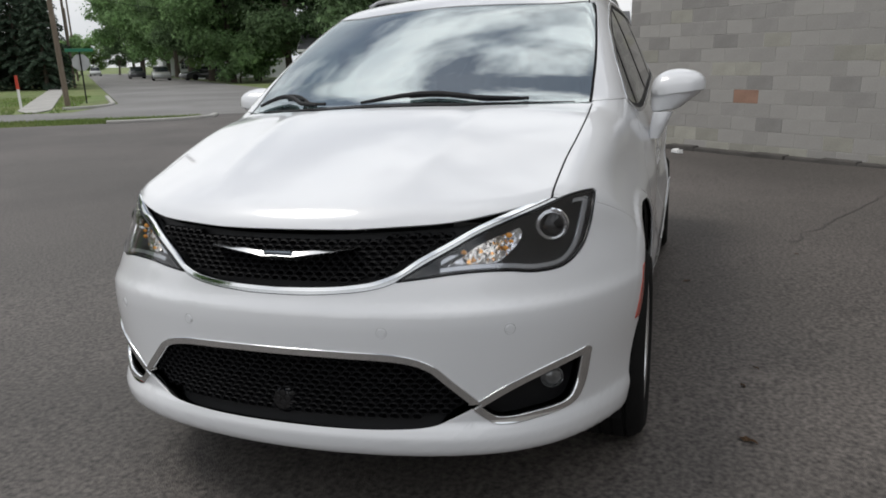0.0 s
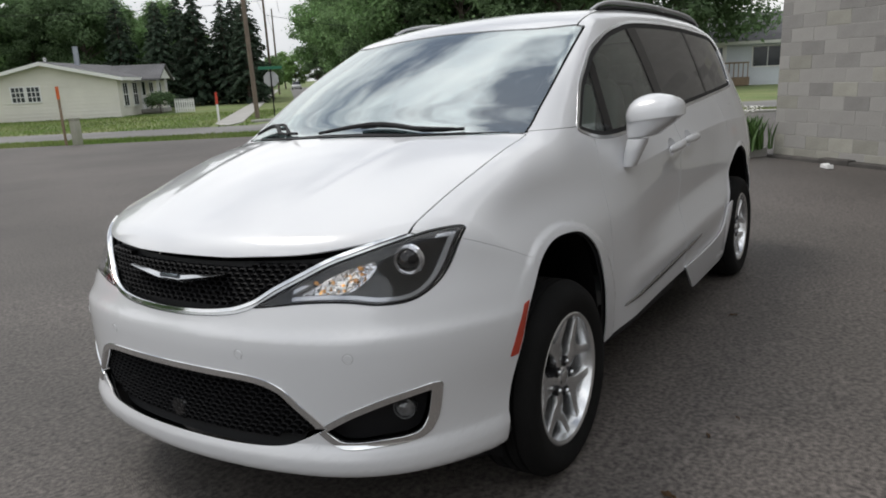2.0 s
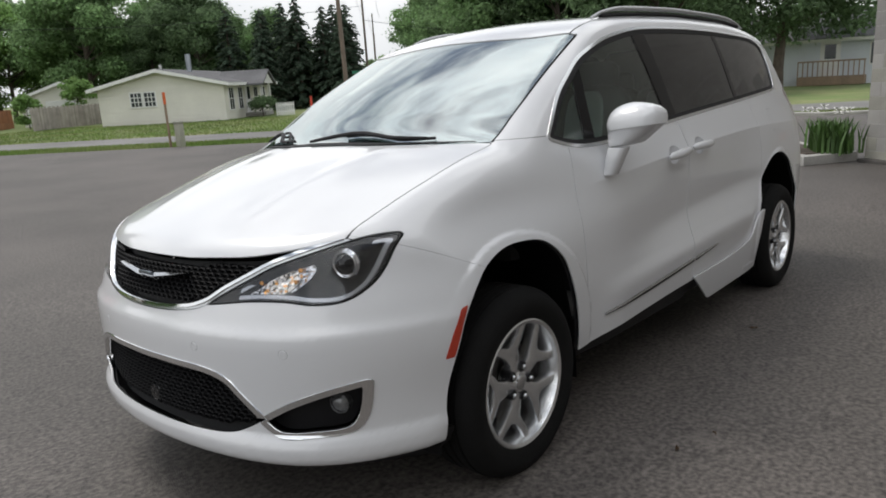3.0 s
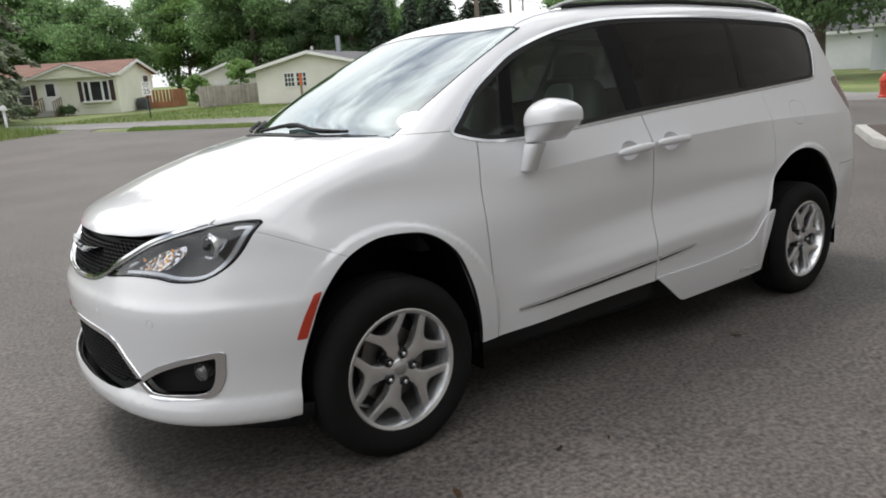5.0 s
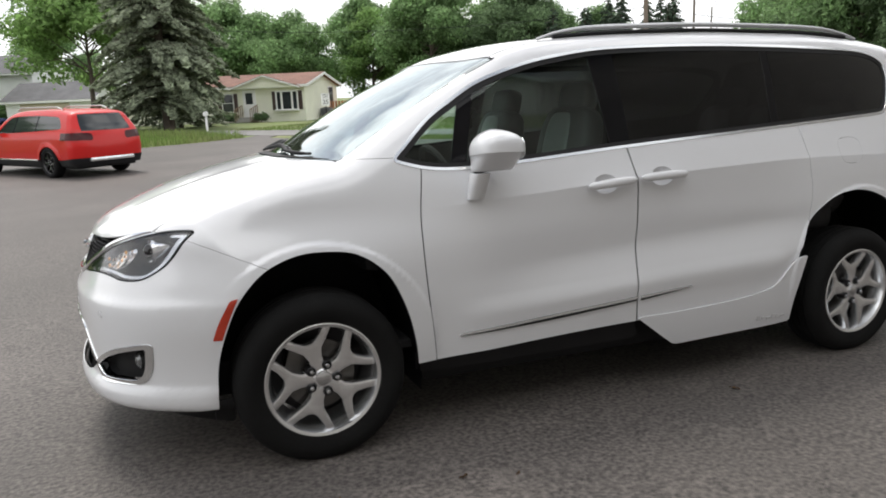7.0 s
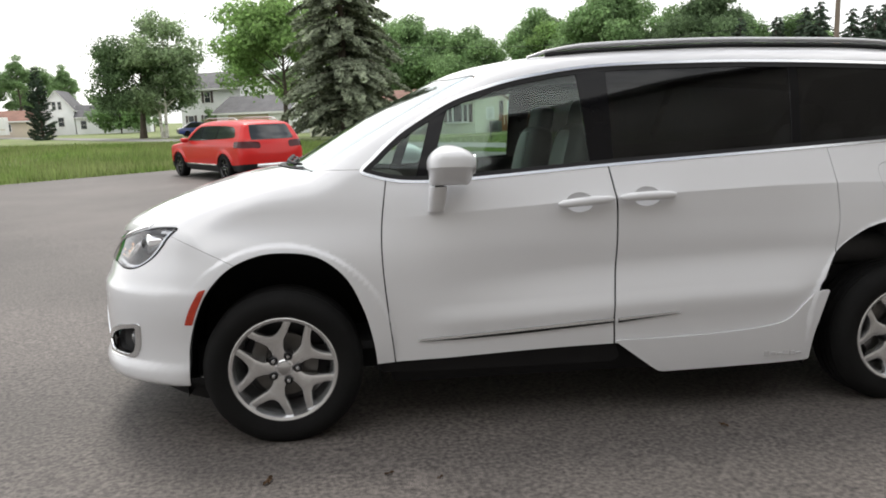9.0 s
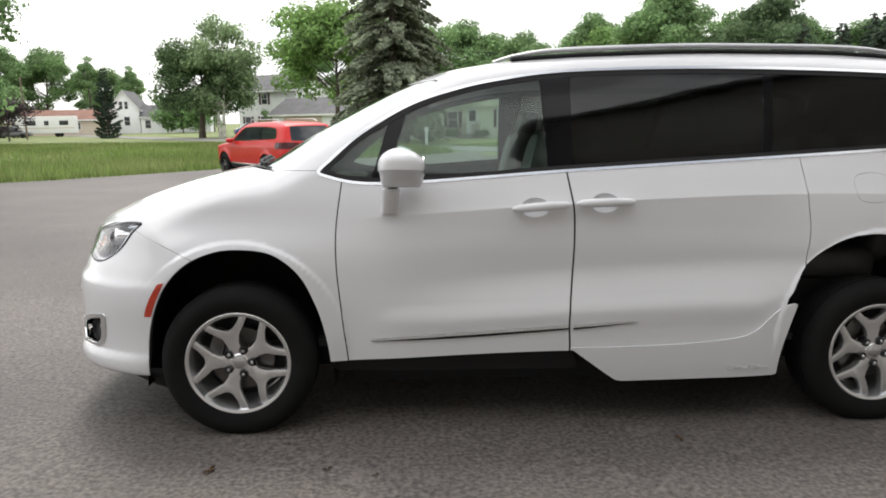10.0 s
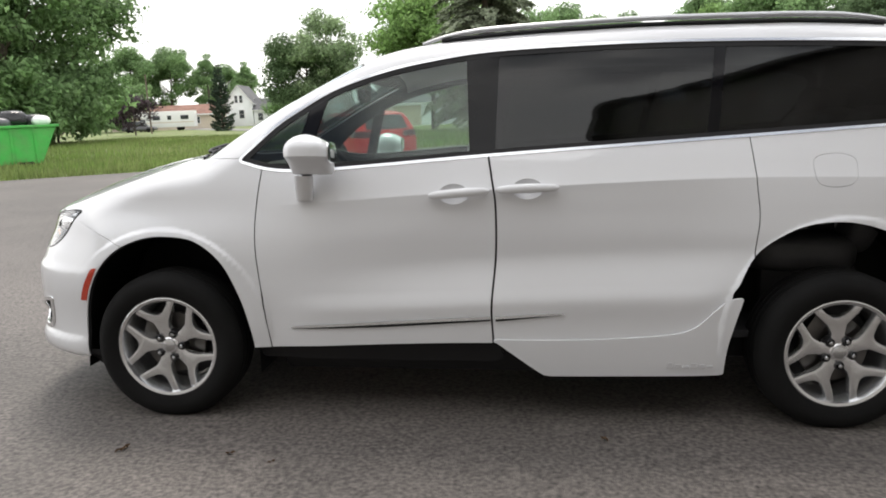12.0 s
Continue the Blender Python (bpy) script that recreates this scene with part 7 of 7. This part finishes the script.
pole(20.2, 22.8, 9.5, (), (-.16, .10), label="leaning bare wooden utility pole beside the footpath")
pole(42.0, 44.6, 11.0, (10.4, 9.4), (-.1, .1), 45)
pole(62.4, 64.9, 10.3, (9.6, 8.6), (0, 0), 45)
pole(88.0, 91.5, 10.5, (9.9,), (0, 0), 45)
pole(-44.5, 84.7, 7.5, (), (0, 0), label="thin bare utility pole by a far yard")
wires = thing("overhead_wire", "thin dark overhead wires sagging between poles", "wire")
for a, b, sag in (((41.3, 45.3, 10.5), (61.7, 65.6, 9.7), .6), ((42.6, 43.9, 10.5), (63.0, 64.2, 9.7), .6), ((62.0, 65.3, 9.7), (88.0, 91.5, 10.0), .6), ((42.0, 44.6, 7.0), (66, 30, 6.6), 1.2), ((42.0, 44.6, 8.2), (5, 62, 7.5), 1.0), ((5, 62, 7.5), (-30, 110, 7.5), 1.0)):
    pts = [tuple(np.array(a) + (np.array(b) - np.array(a)) * t - np.array([0, 0, 4 * sag * t * (1 - t)])) for t in np.linspace(0, 1, 12)]
    part("cable", tube(pts, .018, 5), BLACK, wires)

stop = thing("stop_sign", "back of an octagonal stop sign on a dark post", "road sign", facing(22.2, 23.8, -45))
part("post", box((-.03, -.03, -.1), (.03, .03, 2.15)), BLACK, stop, smooth=False)
part("plate", prism([(.37 * math.cos(radians(22.5 + 45 * k)), 1.70 + .37 * math.sin(radians(22.5 + 45 * k))) for k in range(8)], .03, .038, "Y"), SIGN_GREY, stop, smooth=False)
part("street_name", box((-.55, -.012, 2.15), (.55, .012, 2.29), .005), GREEN_SIGN, stop, smooth=False)

speed = thing("road_sign", "white speed limit sign on a dark post", "road sign", facing(8.5, 35.6, -14))
part("post", box((-.03, .0, -.1), (.03, .05, 1.80)), BLACK, speed, smooth=False)
plate = part("plate", box((-.23, -.02, 1.15), (.23, .0, 1.83), .005), SIGN_WHITE, speed, smooth=False)
for words, size, z in (("SPEED", .12, 1.70), ("LIMIT", .12, 1.58), ("25", .34, 1.24)):
    text = bpy.data.curves.new("lettering", "FONT")
    text.body, text.size, text.align_x, text.extrude = words, size, "CENTER", .002
    text_ob = bpy.data.objects.new("lettering", text)
    letters = bpy.data.meshes.new_from_object(text_ob)
    bpy.data.objects.remove(text_ob)
    part("lettering", letters, BLACK, plate).matrix_local = Matrix.Translation((0, -.024, z)) @ Matrix.Rotation(radians(90), 4, "X")

marker = thing("marker_post", "white marker post with a red top on the lawn", "marker post", facing(18.1, 22.9, 0))
part("post", tube([(0, 0, -.1), (0, 0, .75)], .05, 10), SIGN_WHITE, marker)
part("cap", tube([(0, 0, .75), (0, 0, 1.25)], [.06, .05], 10), POST_RED, marker)

ped = thing("cable_pedestal", "grey-green cable pedestal on the grass verge", "utility box", facing(9.55, 18.95, 20))
part("housing", box((-.12, -.10, -.1), (.12, .10, .72), .03), material("pedestal_plastic", (.34, .34, .27), .6, 0, vary=.1, scale=6), ped)
part("lid", box((-.135, -.115, .72), (.135, .115, .80), .03), material("pedestal_lid", (.30, .30, .24), .6, 0, vary=.1, scale=6), ped)
stake = thing("wooden_stake", "wooden stake with an orange-painted top", "stake", facing(9.30, 19.15, 30))
part("stake_wood", box((-.045, -.02, -.1), (.045, .02, 1.35), .006), WOOD, stake, smooth=False)
part("stake_top", box((-.05, -.024, 1.35), (.05, .024, 1.72), .006), ORANGE, stake, smooth=False)

mailbox = thing("mailbox", "white mailbox on a wooden post by the grass", "mailbox", facing(2.3, 38.6, -12) @ Matrix.Scale(.85, 4))
part("post", box((-.07, -.07, -.1), (.07, .07, 1.0), .01), SIGN_WHITE, mailbox, smooth=False)
bx = prism([(-.14, 1.0), (.14, 1.0), (.14, 1.17), (.10, 1.26), (0, 1.30), (-.10, 1.26), (-.14, 1.17)], -.28, .28, "Y", .01)
part("box", bx, SIGN_WHITE, mailbox)

hyd = thing("fire_hydrant", "red fire hydrant on the far verge", "fire hydrant", facing(21.9, 6.2, 0))
hb = lathe([(0, -.1), (.14, -.1), (.14, .05), (.11, .08), (.10, .45), (.14, .47), (.14, .52), (.11, .58), (.07, .66), (.03, .70), (.03, .75), (0, .75)], 20, "Z")
part("barrel", hb, POST_RED, hyd)
for sg in (-1, 1):
    part("nozzle", tube([(sg * .08, 0, .38), (sg * .19, 0, .38)], [.06, .065], 10), POST_RED, hyd)

# the green skip with rubbish bags
SKIP = material("green_skip_paint", (0.05, 0.42, 0.07), 0.5, 0, vary=0.15, scale=2, fine=0.1, fine_scale=20, second=(0.08, 0.36, 0.08))
BAG = material("black_bag", (0.015, 0.015, 0.017), 0.25, 0, vary=0.3, scale=8, bump=1.0, bump_scale=14)
BAG_GREY = material("grey_bag", (0.10, 0.10, 0.11), 0.3, 0, vary=0.3, scale=8, bump=1.0, bump_scale=14)
skip = thing("skip", "bright green rubbish skip heaped with bags", "skip", facing(-18.15, 21.9, 40))
sk = [(-1.7, .12), (1.35, .12), (2.0, 1.55), (-2.0, 1.55)]
bm = prism(sk, -1.0, 1.0, "Y", .02)
part("skip_body", bm, SKIP, skip, smooth=False)
part("skip_rim", box((-2.08, -1.08, 1.50), (2.08, 1.08, 1.60), .02), SKIP, skip, smooth=False)
for x in (-1.2, -.4, .4, 1.2):
    part("rib", box((x - .04, -1.05, .15), (x + .04, -1.0, 1.5), .01), SKIP, skip, smooth=False)
for x in (-1.2, 1.0):
    part("skid", box((x - .1, -.95, -.02), (x + .1, .95, .14)), BLACK, skip, smooth=False)
rs_ = np.random.RandomState(8)
for i, (x, y, z, r, mt, lb) in enumerate(((-1.2, -.2, 1.75, .55, BAG, "black"), (-.3, .1, 1.85, .6, BAG_GREY, "grey"), (.55, -.1, 1.85, .62, BAG, "black"), (1.35, 0, 1.75, .5, BAG, "black"), (1.55, -.3, 1.75, .36, SIGN_WHITE, "white"), (.1, -.5, 1.70, .4, BAG_GREY, "grey"))):
    b = blob((0, 0, 0), (r, r * .8, r * .55), .8, .8, 18, 10)
    for v in b.verts:
        v.co *= 1 + .12 * noise.noise(v.co * 4 + Vector((i * 3, 0, 0)))
    sm = skip.matrix_world @ Matrix.Translation((x, y, z))
    ob = part("rubbish_bag", b, mt)
    ob.matrix_world = sm
    tagged(ob, f"crumpled {lb} rubbish bag lying on the skip", "rubbish bag", "bags on the skip")
tyre_old = lathe([(.16, -.1), (.26, -.11), (.31, -.05), (.31, .05), (.26, .11), (.16, .1), (.16, -.1)], 24, "Z")
ob = part("old_tyre", tyre_old, RUBBER)
ob.matrix_world = facing(-16.9, 21.6, 0, .10)
tagged(ob, "old black tyre lying beside the skip", "tyre")

# flower bed at the wall's corner, and litter by its foot
bed = tagged(part("flower_bed", prism([(9.6, .55), (10.5, -.0), (11.4, .9), (13.2, 2.0), (12.6, 2.9), (10.7, 1.8)], -.2, .06, "Z", .03), CONCRETE), "raised concrete edging of a flower bed", "flower bed", kind="structure")
part("bed_soil", prism([(9.85, .58), (10.45, .22), (11.2, .98), (12.95, 2.05), (12.5, 2.65), (10.75, 1.62)], .0, .075, "Z"), material("bed_soil", (.06, .045, .035), .95, 0, vary=.3, scale=8, bump=.6), bed, smooth=False)
rs_ = np.random.RandomState(41)
IRIS = material("iris_leaves", (0.075, 0.15, 0.035), 0.6, 0, vary=0.2, scale=4, per_island=0.35)
PETAL = material("white_petals", (0.75, 0.74, 0.70), 0.7, 0, vary=0.08, scale=20)


def iris(x, y, n, h, label):
    p = thing("iris_clump", label, "flower", Matrix.Translation((x, y, .05)))
    V, F = [], []
    for i in range(n):
        a, lean = rs_.uniform(0, 2 * math.pi), rs_.uniform(.1, .5)
        bx_, by_ = rs_.normal(size=2) * .13
        hh = h * rs_.uniform(.7, 1.05)
        w = .021
        base = len(V)
        for t in (0, .4, .75, 1):
            r = lean * hh * t ** 2
            ww = w * (1 - t ** 3)
            cx_, cy_ = bx_ + math.cos(a) * r, by_ + math.sin(a) * r
            V += [(cx_ - math.sin(a) * ww, cy_ + math.cos(a) * ww, hh * t * (1 - .15 * t)), (cx_ + math.sin(a) * ww, cy_ - math.cos(a) * ww, hh * t * (1 - .15 * t))]
        F += [(base + 2 * k, base + 2 * k + 1, base + 2 * k + 3, base + 2 * k + 2) for k in range(3)]
    me = bpy.data.meshes.new("leaves")
    me.from_pydata(V, [], F)
    part("leaves", me, IRIS, p)
    for i in range(4):
        cx_, cy_, cz_ = rs_.normal() * .2, rs_.normal() * .2, h * rs_.uniform(.95, 1.12)
        b = bmesh.new()
        for k in range(6):
            a = 2 * math.pi * k / 6
            up = .05 if k % 2 else -.03
            v = [b.verts.new((cx_ + r * math.cos(a + o), cy_ + r * math.sin(a + o), cz_ + zz)) for r, o, zz in ((0, 0, 0), (.05, -.5, up * .6), (.08, 0, up), (.05, .5, up * .6))]
            b.faces.new(v)
        part("bloom", b, PETAL, p)
    return p


for x, y, n, h in ((10.30, .33, 230, .62), (10.62, .45, 170, .62)):
    iris(x, y, n, h, "clump of green iris leaves with white blooms")
scrap = prism([(-.16, 0), (.16, 0), (.13, .07), (.05, .09), (-.02, .05), (-.12, .08)], -.07, .07, "Y", .01)
bmesh.ops.scale(scrap, vec=(.62, .7, .75), verts=scrap.verts)
ob = part("paper_scrap", scrap, SIGN_WHITE)
ob.matrix_world = Matrix.Translation((9.12, -1.0, gz(9.1, -1.0) + .01)) @ Matrix.Rotation(.6, 4, "Z")
tagged(ob, "crumpled white paper scrap at the foot of the wall", "litter")

# leaves and stains on the asphalt, and the sealed crack
def leaf_litter(x, y, turn, size):
    b = bmesh.new()
    rim_ = [(math.cos(a) * size * (1 + .3 * math.sin(3 * a)), math.sin(a) * size * .35 * (1 + .2 * math.cos(5 * a))) for a in (2 * math.pi * k / 14 for k in range(14))]
    c = b.verts.new((0, 0, .008))
    vs = [b.verts.new((p[0], p[1], .003 + .004 * (k % 3))) for k, p in enumerate(rim_)]
    for k in range(14):
        b.faces.new((c, vs[k], vs[(k + 1) % 14]))
    bmesh.ops.solidify(b, geom=b.faces[:], thickness=.002)
    o = part("dry_leaf", b, LITTER)
    o.matrix_world = Matrix.Translation((x, y, gz(x, y) + .002)) @ Matrix.Rotation(radians(turn), 4, "Z")
    tagged(o, "small dry brown leaf lying on the asphalt", "leaf", "leaves on the lot")


for x, y, tn, sz in ((-.045, -1.35, 70, .036), (.445, -1.37, 20, .020), (2.05, -1.14, 120, .026), (.65, -1.44, 40, .016), (2.9, -1.9, 60, .016)):
    leaf_litter(x, y, tn, sz)


def crack(points, width, label):
    b = bmesh.new()
    rows = []
    for i, p in enumerate(points):
        a, c = Vector(points[max(i - 1, 0)]), Vector(points[min(i + 1, len(points) - 1)])
        d = (c - a).normalized()
        w = width * (.6 + .6 * noise.noise(Vector((p[0] * 3, p[1] * 3, 0))) ** 2 + .2)
        rows.append([b.verts.new((p[0] + s * d.y * w, p[1] - s * d.x * w, gz(*p) + .004)) for s in (-1, 1)])
    for a, c in zip(rows, rows[1:]):
        b.faces.new((a[0], a[1], c[1], c[0]))
    return tagged(part("asphalt_crack", b, SEALER), label, "crack", kind="structure")


def wander(a, b, n, amp, seed):
    a, b = Vector(a), Vector(b)
    d = (b - a).normalized()
    q = Vector((d.y, -d.x))
    return [tuple(a + (b - a) * (k / n) + q * amp * noise.noise(Vector((k * .35, seed, 0)))) for k in range(n + 1)]


crack(wander((3.3, -1.9), (8.2, -4.4), 60, .10, 1), .005, "long dark sealed crack across the asphalt")
crack(wander((-9, 9), (6, 12.5), 60, .5, 2), .007, "dark sealed crack across the lot")

# ---- grass ----
def grass(name, outline, count, h0, h1, seed, label, w=.012, dense=None, bare=()):
    rs = np.random.RandomState(seed)
    o = np.array(outline, float)
    lo, hi = o.min(0), o.max(0)
    pts = np.empty((0, 2))
    while len(pts) < count:
        c = rs.uniform(lo, hi, (count * 2, 2))
        s = signed(c[:, 0], c[:, 1], o)
        ok = s < 0
        for hole in bare:
            ok &= signed(c[:, 0], c[:, 1], np.array(hole, float)) > .05
        if dense:
            ok &= rs.uniform(0, 1, len(c)) < np.clip(np.exp(s / dense) + .02, 0, 1)
        pts = np.concatenate([pts, c[ok]])
    pts = pts[:count]
    z = ground_z(pts[:, 0], pts[:, 1]) - .03
    a = rs.uniform(0, 2 * math.pi, count)
    h = rs.uniform(h0, h1, count)
    ln = h * rs.uniform(.1, .6, count)
    b0 = np.stack([pts[:, 0] - np.sin(a) * w, pts[:, 1] + np.cos(a) * w, z], 1)
    b1 = np.stack([pts[:, 0] + np.sin(a) * w, pts[:, 1] - np.cos(a) * w, z], 1)
    tp = np.stack([pts[:, 0] + np.cos(a) * ln, pts[:, 1] + np.sin(a) * ln, z + h], 1)
    V = np.stack([b0, b1, tp], 1).reshape(-1, 3)
    me = bpy.data.meshes.new(name)
    me.from_pydata(V.tolist(), [], np.arange(3 * count).reshape(-1, 3).tolist())
    tagged(part(name, me, GRASS), label, "grass", kind="stuff")


MEADOW = [(-19, 12.7), (-13.2, 15.35), (-9.4, 17.25), (-5.4, 20.65), (-2.6, 23.65), (-.7, 25.85), (1.0, 26.75), (3.3, 28.95), (1, 37), (-8, 48), (-32, 56), (-40, 40), (-30, 20)]
grass("meadow_grass", MEADOW, 90000, .12, .42, 51, "tall unmown grass with dry seed heads", .020, 9.0)
VERGE = [street(18.6, -18), street(20.6, -19.5), street(20.65, -1.7), street(19.4, -1.5), street(18.75, -2.6)]
grass("verge_grass", VERGE, 16000, .05, .12, 52, "short green grass on the street verge", .012)
LAWN_A = [street(24.5, -30), street(24.5, -6.5), street(28, -6.5), street(40, -8), street(40, -30)]
grass("lawn_grass", LAWN_A, 20000, .05, .11, 53, "mown lawn in front of the houses", .02, None, (FOOTPATH, SIDE_ROAD))
grass("far_verge_grass", [street(18.4, 9.6), street(20.6, 8.9), street(20.6, 30), street(18.4, 30)], 9000, .05, .11, 54, "short green grass on the far verge", .014)


# a short white picket fence by the porch bush
FA, FB = Vector((26.17, 36.68)), Vector((27.0, 36.0))
picket_fence = thing("picket_fence", "short white picket fence beside a porch bush", "fence")
fd = (FB - FA).normalized()
fm = Matrix(((fd.x, -fd.y, 0, FA.x), (fd.y, fd.x, 0, FA.y), (0, 0, 1, gz(FA.x, FA.y) - .03), (0, 0, 0, 1)))
f_len = (FB - FA).length
for k in range(9):
    u = f_len * k / 8
    part("picket", prism([(u - .045, 0), (u + .045, 0), (u + .045, .78), (u, .86), (u - .045, .78)], -.012, .012, "Y"), SIGN_WHITE, picket_fence, smooth=False).matrix_local = fm
for z in (.2, .62):
    part("fence_rail", box((-.06, .012, z), (f_len + .06, .04, z + .08)), SIGN_WHITE, picket_fence, smooth=False).matrix_local = fm
